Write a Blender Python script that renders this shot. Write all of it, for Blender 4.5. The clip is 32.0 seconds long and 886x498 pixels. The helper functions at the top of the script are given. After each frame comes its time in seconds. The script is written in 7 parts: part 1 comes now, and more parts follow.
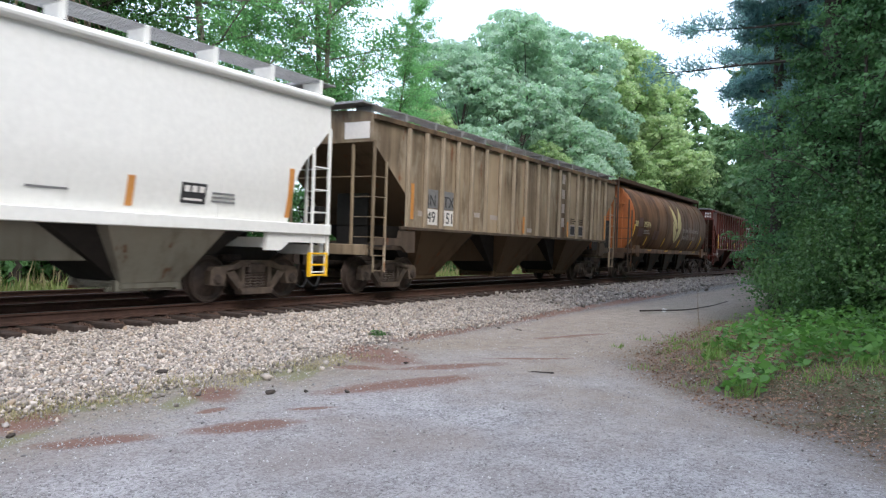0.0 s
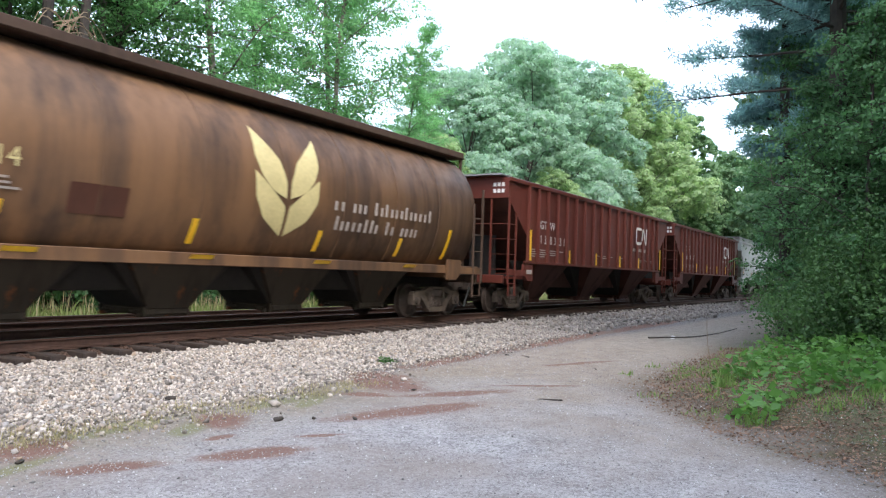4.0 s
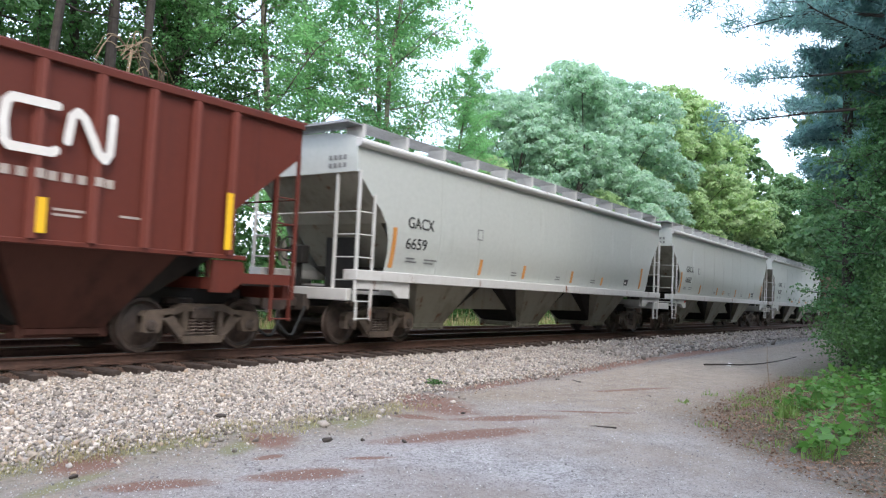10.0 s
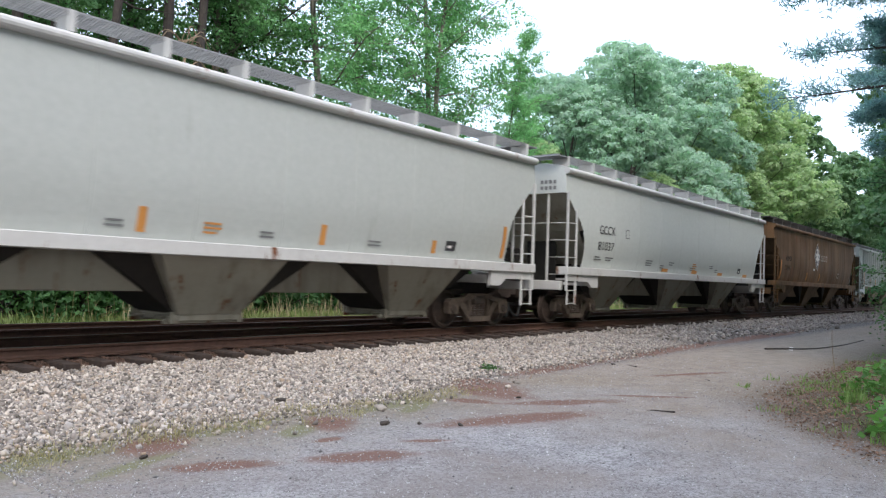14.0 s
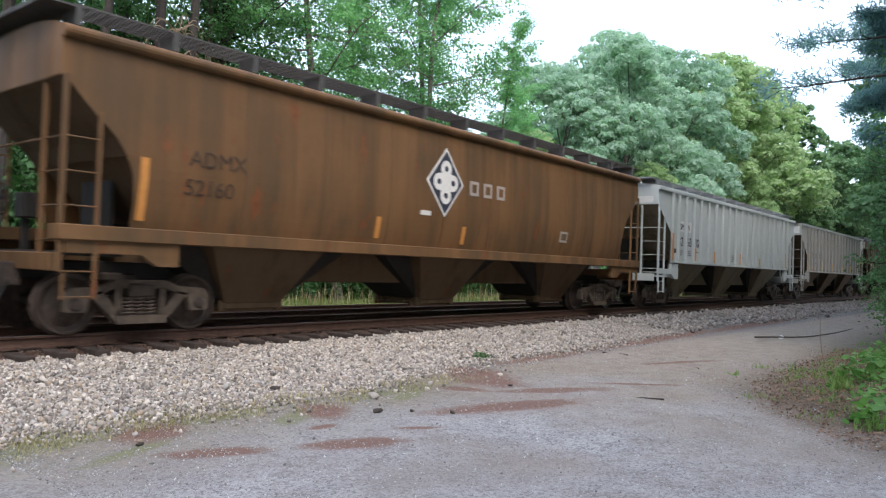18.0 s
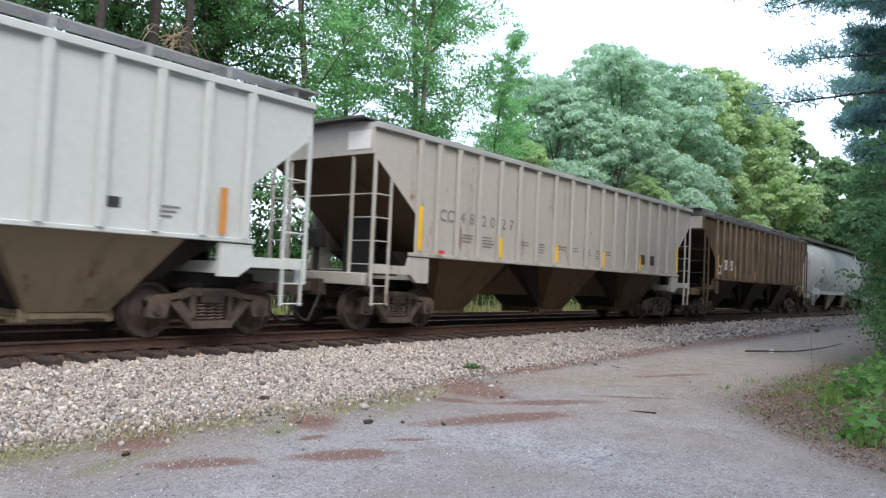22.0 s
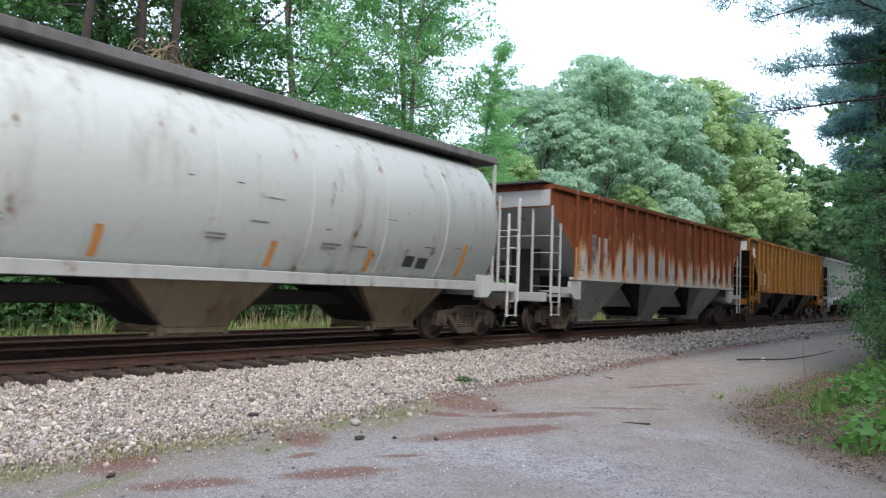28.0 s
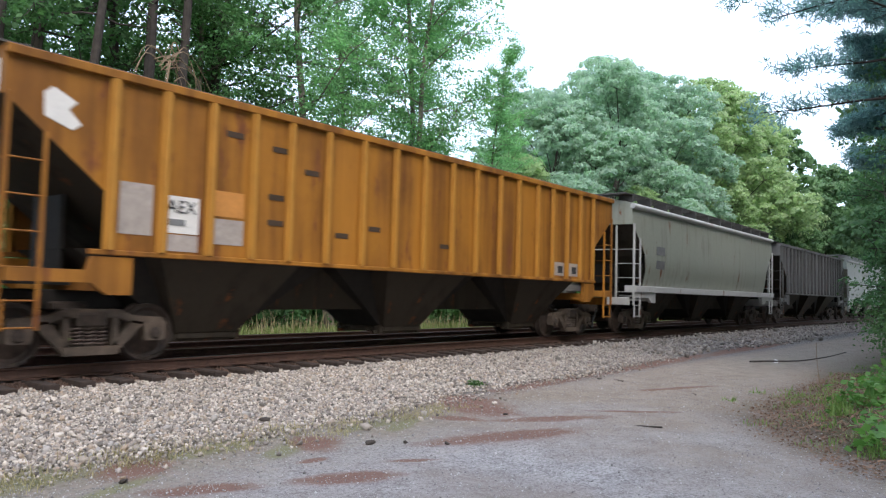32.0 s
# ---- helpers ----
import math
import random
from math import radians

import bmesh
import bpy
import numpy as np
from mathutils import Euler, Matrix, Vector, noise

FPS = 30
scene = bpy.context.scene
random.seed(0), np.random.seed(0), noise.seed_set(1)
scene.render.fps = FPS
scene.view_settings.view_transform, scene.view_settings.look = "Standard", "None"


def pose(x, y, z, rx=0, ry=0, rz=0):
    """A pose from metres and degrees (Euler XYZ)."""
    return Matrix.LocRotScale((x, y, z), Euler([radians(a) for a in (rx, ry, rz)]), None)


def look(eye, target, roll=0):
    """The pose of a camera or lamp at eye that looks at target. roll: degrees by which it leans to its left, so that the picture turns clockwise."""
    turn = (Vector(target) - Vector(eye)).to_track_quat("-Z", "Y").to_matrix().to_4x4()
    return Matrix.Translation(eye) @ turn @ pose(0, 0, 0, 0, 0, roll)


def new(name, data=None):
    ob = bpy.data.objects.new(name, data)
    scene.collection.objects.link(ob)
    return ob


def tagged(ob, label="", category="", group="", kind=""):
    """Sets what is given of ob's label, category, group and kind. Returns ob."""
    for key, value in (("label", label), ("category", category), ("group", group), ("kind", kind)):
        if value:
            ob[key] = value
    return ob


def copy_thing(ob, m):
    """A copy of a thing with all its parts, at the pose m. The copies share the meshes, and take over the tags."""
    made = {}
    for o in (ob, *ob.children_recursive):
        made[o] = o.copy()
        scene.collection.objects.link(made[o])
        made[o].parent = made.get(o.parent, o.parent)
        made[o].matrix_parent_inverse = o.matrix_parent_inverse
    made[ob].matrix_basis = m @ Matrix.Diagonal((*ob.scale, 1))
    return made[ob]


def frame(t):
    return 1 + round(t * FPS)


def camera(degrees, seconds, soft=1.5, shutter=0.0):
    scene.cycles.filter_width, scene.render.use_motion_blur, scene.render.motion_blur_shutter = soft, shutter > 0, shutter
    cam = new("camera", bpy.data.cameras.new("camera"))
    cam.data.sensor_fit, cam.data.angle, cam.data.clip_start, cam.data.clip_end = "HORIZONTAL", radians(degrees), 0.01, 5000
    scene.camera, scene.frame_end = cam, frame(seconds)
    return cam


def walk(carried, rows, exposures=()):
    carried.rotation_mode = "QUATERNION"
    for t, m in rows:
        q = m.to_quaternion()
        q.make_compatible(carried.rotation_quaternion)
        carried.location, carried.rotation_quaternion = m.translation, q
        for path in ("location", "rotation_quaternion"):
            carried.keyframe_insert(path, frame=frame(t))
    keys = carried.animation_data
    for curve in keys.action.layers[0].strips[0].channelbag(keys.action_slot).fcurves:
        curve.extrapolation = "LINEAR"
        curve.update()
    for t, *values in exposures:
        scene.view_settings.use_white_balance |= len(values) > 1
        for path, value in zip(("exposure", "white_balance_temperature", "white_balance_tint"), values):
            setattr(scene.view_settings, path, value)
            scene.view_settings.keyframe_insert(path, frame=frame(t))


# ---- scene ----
# ---------- camera ----------
cam = camera(62.0, 32.0, soft=1.2, shutter=0.3)
PATH = [
    (0.0, -0.032, -0.108, 1.603, -58.62, -0.17, -1.82),
    (0.5, 0.007, -0.084, 1.618, -57.53, -0.90, -1.12),
    (1.0, -0.012, -0.089, 1.608, -57.45, -0.50, -1.16),
    (1.5, -0.009, -0.087, 1.610, -57.23, -0.23, -1.61),
    (2.0, -0.010, -0.086, 1.624, -57.18, 0.02, -2.10),
    (2.5, 0.053, -0.064, 1.631, -57.20, 0.51, -2.42),
    (3.0, -0.041, -0.109, 1.640, -57.82, 1.71, -2.34),
    (3.5, -0.066, -0.124, 1.612, -58.04, 1.82, -1.88),
    (5.5, -0.035, -0.053, 1.603, -57.99, 2.54, -2.07),
    (6.0, -0.035, -0.065, 1.606, -57.82, 3.03, -2.24),
    (6.5, -0.035, -0.073, 1.603, -57.57, 2.94, -2.37),
    (7.0, -0.036, -0.061, 1.598, -57.35, 3.03, -2.18),
    (7.5, -0.039, -0.043, 1.590, -57.03, 2.77, -2.23),
    (8.0, -0.043, -0.050, 1.594, -56.43, 2.72, -2.15),
    (8.5, -0.042, -0.053, 1.607, -55.39, 3.38, -1.99),
    (9.0, -0.016, -0.019, 1.586, -55.20, 3.46, -2.13),
    (9.5, -0.001, -0.011, 1.595, -54.40, 3.25, -2.31),
    (10.0, 0.005, -0.011, 1.600, -54.39, 3.39, -2.65),
    (10.5, 0.015, 0.001, 1.597, -54.52, 3.48, -2.55),
    (11.0, 0.000, 0.000, 1.600, -54.44, 3.45, -2.64),
    (11.5, 0.049, 0.038, 1.596, -54.52, 3.29, -2.66),
    (12.0, 0.012, -0.005, 1.595, -54.70, 3.33, -2.34),
    (12.5, -0.004, 0.011, 1.577, -54.43, 2.88, -2.33),
    (13.0, -0.016, 0.048, 1.574, -52.17, 2.11, -2.07),
    (13.5, -0.010, 0.010, 1.581, -50.14, 3.13, -1.42),
    (14.0, -0.015, 0.008, 1.568, -50.40, 2.24, -1.98),
    (14.5, -0.023, 0.024, 1.579, -51.03, 2.51, -2.34),
    (16.5, -0.050, -0.066, 1.578, -46.17, 1.27, -2.53),
    (17.0, -0.090, -0.068, 1.569, -48.69, 1.06, -2.31),
    (17.5, -0.067, -0.043, 1.565, -50.47, 1.39, -1.84),
    (18.0, -0.071, -0.068, 1.578, -50.84, 1.39, -1.96),
    (18.5, -0.065, -0.018, 1.572, -51.60, 1.48, -2.03),
    (19.0, -0.070, -0.062, 1.587, -51.65, 2.00, -2.37),
    (19.5, -0.061, -0.043, 1.570, -51.47, 2.17, -2.25),
    (20.0, -0.064, -0.050, 1.570, -51.44, 2.26, -2.10),
    (20.5, -0.071, -0.061, 1.568, -52.00, 2.30, -2.37),
    (21.0, -0.045, -0.011, 1.564, -52.36, 2.00, -2.46),
    (21.5, -0.036, -0.013, 1.573, -51.73, 2.11, -2.36),
    (22.0, -0.047, -0.022, 1.580, -51.55, 2.20, -2.64),
    (22.5, -0.036, -0.000, 1.568, -51.48, 2.56, -2.60),
    (23.0, -0.048, -0.045, 1.588, -51.39, 2.44, -2.75),
    (23.5, -0.022, -0.000, 1.585, -51.04, 2.63, -2.76),
    (24.0, -0.026, -0.010, 1.581, -50.42, 2.54, -2.37),
    (24.5, -0.017, 0.006, 1.597, -50.83, 2.67, -2.82),
    (25.0, -0.004, 0.011, 1.579, -51.38, 2.94, -2.73),
    (25.5, -0.011, -0.000, 1.578, -51.49, 2.93, -2.64),
    (27.5, 0.013, 0.033, 1.586, -52.13, 2.99, -2.47),
    (28.0, 0.018, 0.042, 1.587, -52.33, 3.15, -1.92),
    (28.5, 0.014, 0.041, 1.574, -52.33, 3.11, -1.91),
    (29.0, 0.006, -0.000, 1.595, -52.21, 2.86, -1.78),
    (29.5, 0.034, 0.057, 1.588, -52.57, 2.98, -1.48),
    (30.0, 0.043, 0.059, 1.584, -52.43, 2.92, -1.59),
    (30.5, 0.031, 0.053, 1.577, -52.39, 2.79, -1.52),
    (31.0, 0.025, 0.033, 1.600, -51.64, 2.86, -1.56),
    (31.5, 0.030, 0.052, 1.580, -51.42, 3.34, -1.59),
    (32.0, 0.025, 0.040, 1.596, -51.52, 3.37, -1.55),
]
EXPOSURE = 0.45
walk(cam, [(t, pose(x, y, z, 90 + pitch, roll, yaw)) for t, x, y, z, yaw, pitch, roll in PATH],
     [(t, EXPOSURE + e) for t, e in ((0, 0.05), (1, 0.05), (3, 0.25), (6, 0.35), (9, 0.32), (12, 0.14), (15, -0.08), (17, -0.08), (20, 0.08), (24, 0.0), (28, -0.03), (32, -0.1))])

# ---------- sky and sun ----------
world = bpy.data.worlds.new("sky")
scene.world = world
world.use_nodes = True
wn, wl = world.node_tree.nodes, world.node_tree.links
wn.clear()
sky = wn.new("ShaderNodeTexSky")
sky.sky_type, sky.sun_disc = "NISHITA", False
sky.sun_elevation, sky.sun_rotation = radians(50), radians(219)
sky.dust_density, sky.air_density = 3.0, 1.2
sky_light = wn.new("ShaderNodeBackground")
sky_light.inputs["Strength"].default_value = 0.12
cloud_light = wn.new("ShaderNodeBackground")
cloud_light.inputs["Color"].default_value = (0.82, 0.93, 1.18, 1)
cloud_light.inputs["Strength"].default_value = 1.05
both = wn.new("ShaderNodeAddShader")
wout = wn.new("ShaderNodeOutputWorld")
wl.new(sky.outputs[0], sky_light.inputs["Color"])
wl.new(sky_light.outputs[0], both.inputs[0])
wl.new(cloud_light.outputs[0], both.inputs[1])
wl.new(both.outputs[0], wout.inputs["Surface"])
sun = new("sun", bpy.data.lights.new("sun", "SUN"))
sun.data.energy, sun.data.angle, sun.data.color = 1.5, radians(30), (1.0, 0.96, 0.90)
sun.matrix_world = look((0, 0, 0), (0.52, 0.64, -1.0))

# ---------- material tools ----------
def start_mat(name, rough=0.7, metal=0.0):
    m = bpy.data.materials.new(name)
    m.use_nodes = True
    nt = m.node_tree
    b = nt.nodes["Principled BSDF"]
    b.inputs["Roughness"].default_value, b.inputs["Metallic"].default_value = rough, metal
    return m, nt, b


def node(nt, kind, values=None, **props):
    n = nt.nodes.new(kind)
    for k, v in props.items():
        if k == "operation":
            n.operation = v
        elif k == "data_type":
            n.data_type = v
        elif k == "blend_type":
            n.blend_type = v
        elif k == "feature":
            n.feature = v
    for k, v in (values or {}).items():
        if isinstance(v, bpy.types.NodeSocket):
            nt.links.new(v, n.inputs[k])
        else:
            n.inputs[k].default_value = v
    return n


def mathn(nt, op, a, b=0.0, clamp=False):
    n = node(nt, "ShaderNodeMath", {0: a, 1: b}, operation=op)
    n.use_clamp = clamp
    return n.outputs[0]


def coords(nt, scale=(1, 1, 1)):
    tc = node(nt, "ShaderNodeTexCoord")
    mp = node(nt, "ShaderNodeMapping", {"Vector": tc.outputs["Object"], "Scale": scale})
    return mp.outputs[0]


def noisy(nt, vec, scale, detail=4.0, rough=0.55):
    return node(nt, "ShaderNodeTexNoise", {"Vector": vec, "Scale": scale, "Detail": detail, "Roughness": rough}).outputs["Fac"]


def ramp(nt, fac, lo, hi):
    return node(nt, "ShaderNodeMapRange", {"Value": fac, "From Min": lo, "From Max": hi, "To Min": 0.0, "To Max": 1.0}).outputs[0]


def blend(nt, fac, a, b):
    n = nt.nodes.new("ShaderNodeMix")
    n.data_type = "RGBA"
    for i, v in ((0, fac), (6, a), (7, b)):
        if isinstance(v, bpy.types.NodeSocket):
            nt.links.new(v, n.inputs[i])
        else:
            n.inputs[i].default_value = v if i == 0 else (*v, 1)
    return n.outputs[2]


def bump(nt, b, height, strength=0.3, dist=0.02):
    n = node(nt, "ShaderNodeBump", {"Height": height, "Strength": strength, "Distance": dist})
    nt.links.new(n.outputs[0], b.inputs["Normal"])


def paint(name, base, dirt=(0.10, 0.075, 0.055), grime=0.4, rust=0.0, rust_line=None, rough=0.5, streak=3.2, light=None, scabs=None):
    """Weathered paint: blotches, vertical streaks, rust spots; rust_line: above that height the paint has rusted through."""
    m, nt, b = start_mat(name, rough)
    b.inputs["Specular IOR Level"].default_value = 0.28
    big = noisy(nt, coords(nt), 0.55, 5)
    lines = noisy(nt, coords(nt, (streak, streak, 0.16)), 1.0, 5, 0.62)
    fine = noisy(nt, coords(nt), 9.0, 5)
    f1 = ramp(nt, mathn(nt, "ADD", mathn(nt, "MULTIPLY", big, 0.55), mathn(nt, "MULTIPLY", lines, 0.65)), 0.80 - 0.42 * grime, 1.02 - 0.30 * grime)
    tone = light or tuple(min(1.0, c * 1.06) for c in base)
    col = blend(nt, ramp(nt, fine, 0.3, 0.75), tuple(c * 0.97 for c in base), tone)
    col = blend(nt, mathn(nt, "MULTIPLY", f1, min(1.0, 0.35 + grime)), col, dirt)
    if grime > 0.6:
        # broad upright bands, panel by panel
        band = noisy(nt, coords(nt, (1.15, 1.15, 0.10)), 1.0, 3, 0.6)
        col = blend(nt, mathn(nt, "MULTIPLY", ramp(nt, band, 0.50, 0.62), 0.55), col, dirt)
        col = blend(nt, mathn(nt, "MULTIPLY", ramp(nt, band, 0.47, 0.38), 0.55), col, tuple(min(1.0, c * 1.25) for c in base))
    if scabs:
        # pale blotches where the older coat shows, run down by rain
        old = ramp(nt, mathn(nt, "ADD", mathn(nt, "MULTIPLY", noisy(nt, coords(nt, (1.6, 1.6, 0.7)), 1.1, 6, 0.68), 0.7), mathn(nt, "MULTIPLY", lines, 0.3)), 0.52, 0.66)
        col = blend(nt, mathn(nt, "MULTIPLY", old, 0.7), col, scabs)
    if rust > 0:
        spots = ramp(nt, mathn(nt, "MULTIPLY", noisy(nt, coords(nt, (2.2, 2.2, 0.8)), 1.5, 6, 0.68), mathn(nt, "ADD", lines, 0.45)), 0.62 - 0.3 * rust, 0.72 - 0.24 * rust)
        rcol = blend(nt, fine, (0.10, 0.032, 0.014), (0.24, 0.085, 0.03))
        col = blend(nt, spots, col, rcol)
    if rust_line is not None:
        tc = node(nt, "ShaderNodeTexCoord")
        z = node(nt, "ShaderNodeSeparateXYZ", {0: tc.outputs["Object"]}).outputs[2]
        wav = mathn(nt, "ADD", mathn(nt, "MULTIPLY", noisy(nt, coords(nt, (2.2, 2.2, 0.30)), 1.3, 7, 0.80), 0.6), mathn(nt, "MULTIPLY", noisy(nt, coords(nt, (0.75, 0.75, 0.12)), 1.0, 2, 0.5), 0.6))
        edge = mathn(nt, "ADD", z, mathn(nt, "MULTIPLY", mathn(nt, "SUBTRACT", wav, 0.6), 3.4))
        rf = ramp(nt, edge, rust_line - 0.22, rust_line + 0.25)
        rc2 = blend(nt, ramp(nt, noisy(nt, coords(nt, (2.2, 2.2, 0.35)), 1.7, 6, 0.72), 0.3, 0.72), (0.055, 0.016, 0.009), (0.285, 0.080, 0.024))
        halo = ramp(nt, edge, rust_line - 0.45, rust_line + 0.05)
        col = blend(nt, mathn(nt, "MULTIPLY", halo, 0.75), col, (0.52, 0.23, 0.06))
        col = blend(nt, rf, col, rc2)
        # scabs of old paint still clinging to the rust
        scab = ramp(nt, noisy(nt, coords(nt, (2.6, 2.6, 1.0)), 1.3, 6, 0.7), 0.63, 0.68)
        col = blend(nt, mathn(nt, "MULTIPLY", mathn(nt, "MULTIPLY", scab, rf), 0.8), col, (0.45, 0.42, 0.38))
    nt.links.new(col, b.inputs["Base Color"])
    nt.links.new(mathn(nt, "ADD", mathn(nt, "MULTIPLY", f1, 0.25), rough, True), b.inputs["Roughness"])
    dents = noisy(nt, coords(nt, (1.0, 1.0, 0.35)), 1.3, 3)
    bump(nt, b, mathn(nt, "ADD", mathn(nt, "MULTIPLY", dents, 1.0), mathn(nt, "MULTIPLY", fine, 0.02)), 0.3, 0.03)
    return m


def plain(name, base, rough=0.6, metal=0.0, vary=0.35, scale=14.0, dark=None):
    m, nt, b = start_mat(name, rough, metal)
    f = noisy(nt, coords(nt), scale, 5, 0.6)
    g = noisy(nt, coords(nt), scale * 0.13, 4)
    low = dark or tuple(c * (1 - vary) for c in base)
    col = blend(nt, ramp(nt, mathn(nt, "ADD", mathn(nt, "MULTIPLY", f, 0.6), mathn(nt, "MULTIPLY", g, 0.5)), 0.35, 0.75), low, tuple(min(1, c * (1 + vary * 0.4)) for c in base))
    nt.links.new(col, b.inputs["Base Color"])
    bump(nt, b, f, 0.25, 0.01)
    return m


def leafy(name, dark, light, glow=0.35, rough=0.55):
    """Foliage that lets some light through; every leaf has its own tone."""
    m, nt, b = start_mat(name, rough)
    out = nt.nodes["Material Output"]
    geo = node(nt, "ShaderNodeNewGeometry")
    oi = node(nt, "ShaderNodeObjectInfo")
    f = mathn(nt, "ADD", mathn(nt, "MULTIPLY", geo.outputs["Random Per Island"], 0.75), mathn(nt, "MULTIPLY", oi.outputs["Random"], 0.25))
    clump = noisy(nt, coords(nt), 0.6, 3)
    f = mathn(nt, "ADD", mathn(nt, "MULTIPLY", f, 0.65), mathn(nt, "MULTIPLY", ramp(nt, clump, 0.3, 0.7), 0.35))
    col = blend(nt, f, dark, light)
    nt.links.new(col, b.inputs["Base Color"])
    b.inputs["Specular IOR Level"].default_value = 0.25
    tr = node(nt, "ShaderNodeBsdfTranslucent")
    mul = nt.nodes.new("ShaderNodeMix")
    mul.data_type, mul.blend_type = "RGBA", "MULTIPLY"
    mul.inputs[0].default_value = 1.0
    nt.links.new(col, mul.inputs[6])
    mul.inputs[7].default_value = (1.4, 1.6, 1.15, 1)
    nt.links.new(mul.outputs[2], tr.inputs["Color"])
    mix = node(nt, "ShaderNodeMixShader", {0: glow})
    nt.links.new(b.outputs[0], mix.inputs[1])
    nt.links.new(tr.outputs[0], mix.inputs[2])
    nt.links.new(mix.outputs[0], out.inputs["Surface"])
    return m


# ---------- materials ----------
M_steel_dark = plain("dark_steel", (0.022, 0.019, 0.017), 0.75, 0.0, 0.5, 8.0)
M_truck = plain("rusty_cast_steel", (0.075, 0.052, 0.040), 0.8, 0.0, 0.6, 9.0, (0.02, 0.016, 0.014))
M_frame = plain("dusty_cast_steel", (0.125, 0.092, 0.068), 0.85, 0.0, 0.6, 7.0, (0.04, 0.03, 0.024))
M_wheel = plain("wheel_steel", (0.085, 0.060, 0.048), 0.6, 0.3, 0.5, 9.0, (0.03, 0.022, 0.018))
M_spring = plain("spring_steel", (0.16, 0.12, 0.10), 0.6, 0.2, 0.4)
M_rail = plain("rusty_rail", (0.080, 0.040, 0.027), 0.75, 0.1, 0.45, 10.0)
M_rail_head = plain("worn_rail_head", (0.12, 0.12, 0.125), 0.42, 0.6, 0.25, 18.0)
M_tie = plain("creosoted_wood", (0.052, 0.034, 0.026), 0.9, 0.0, 0.6, 7.0, (0.018, 0.013, 0.011))
M_bark = plain("bark", (0.060, 0.049, 0.041), 0.95, 0.0, 0.6, 5.0, (0.025, 0.020, 0.017))
M_bark_pale = plain("pale_bark", (0.23, 0.20, 0.165), 0.95, 0.0, 0.5, 5.0, (0.08, 0.068, 0.056))
M_dead = plain("dead_twigs", (0.30, 0.22, 0.14), 0.9, 0.0, 0.4)
M_grating = plain("galvanised_grating", (0.34, 0.34, 0.34), 0.55, 0.3, 0.35)
M_grating_dark = plain("dirty_grating", (0.09, 0.085, 0.08), 0.7, 0.1, 0.4)
M_yellow = plain("yellow_strip", (0.85, 0.50, 0.02), 0.45, 0.0, 0.12)
M_orange = plain("faded_orange_strip", (0.58, 0.25, 0.06), 0.55, 0.0, 0.25)
M_white = plain("white_marking", (0.75, 0.72, 0.68), 0.6, 0.0, 0.15)
M_pale_mark = plain("faded_white_marking", (0.42, 0.36, 0.32), 0.7, 0.0, 0.3)
M_black = plain("black_marking", (0.035, 0.035, 0.038), 0.6, 0.0, 0.4)
M_faint = plain("faded_grey_marking", (0.20, 0.20, 0.20), 0.7, 0.0, 0.4)
M_brown_mark = plain("dark_brown_marking", (0.06, 0.035, 0.02), 0.7, 0.0, 0.4)
M_wheat = plain("pale_yellow_marking", (0.62, 0.52, 0.25), 0.6, 0.0, 0.2)
M_red = plain("red_marker", (0.65, 0.03, 0.03), 0.45, 0.0, 0.1)
M_navy = plain("navy_marking", (0.035, 0.04, 0.06), 0.6, 0.0, 0.3)
# near-black for slope sheets and ridges, holding the shade beneath the cars
M_slope_shade = plain("shade_black_steel", (0.026, 0.021, 0.017), 0.85, 0.0, 0.5, 6.0)
M_hose = plain("rubber_hose", (0.02, 0.02, 0.02), 0.7, 0.0, 0.3)

# ---------- mesh tools ----------
def finish(bm, name, mat, smooth=False):
    me = bpy.data.meshes.new(name)
    bmesh.ops.recalc_face_normals(bm, faces=bm.faces)
    bm.to_mesh(me)
    bm.free()
    if mat:
        me.materials.append(mat)
    if smooth:
        me.shade_smooth()
    return me


SHARED = {}


def piece(name, key, build, mat, parent, at=(0, 0, 0), label="", smooth=False):
    """A part on a mesh that alike parts share; build(bm) shapes it once for each key and material."""
    k = (key, mat.name)
    if k not in SHARED:
        bm = bmesh.new()
        build(bm)
        SHARED[k] = finish(bm, name, mat, smooth)
    ob = new(name, SHARED[k])
    ob.parent = parent
    ob.location = at
    return tagged(ob, label) if label else ob


def part(name, bm, mat, parent, label="", smooth=False):
    ob = new(name, finish(bm, name, mat, smooth))
    ob.parent = parent
    return tagged(ob, label) if label else ob


def box(bm, x0, x1, y0, y1, z0, z1, chamfer=0.0):
    vs = [bm.verts.new(p) for p in ((x0, y0, z0), (x1, y0, z0), (x1, y1, z0), (x0, y1, z0), (x0, y0, z1), (x1, y0, z1), (x1, y1, z1), (x0, y1, z1))]
    fs = [bm.faces.new([vs[i] for i in q]) for q in ((3, 2, 1, 0), (4, 5, 6, 7), (0, 1, 5, 4), (1, 2, 6, 5), (2, 3, 7, 6), (3, 0, 4, 7))]
    if chamfer:
        bmesh.ops.bevel(bm, geom=list({e for f in fs for e in f.edges}), offset=chamfer, segments=1, affect="EDGES")


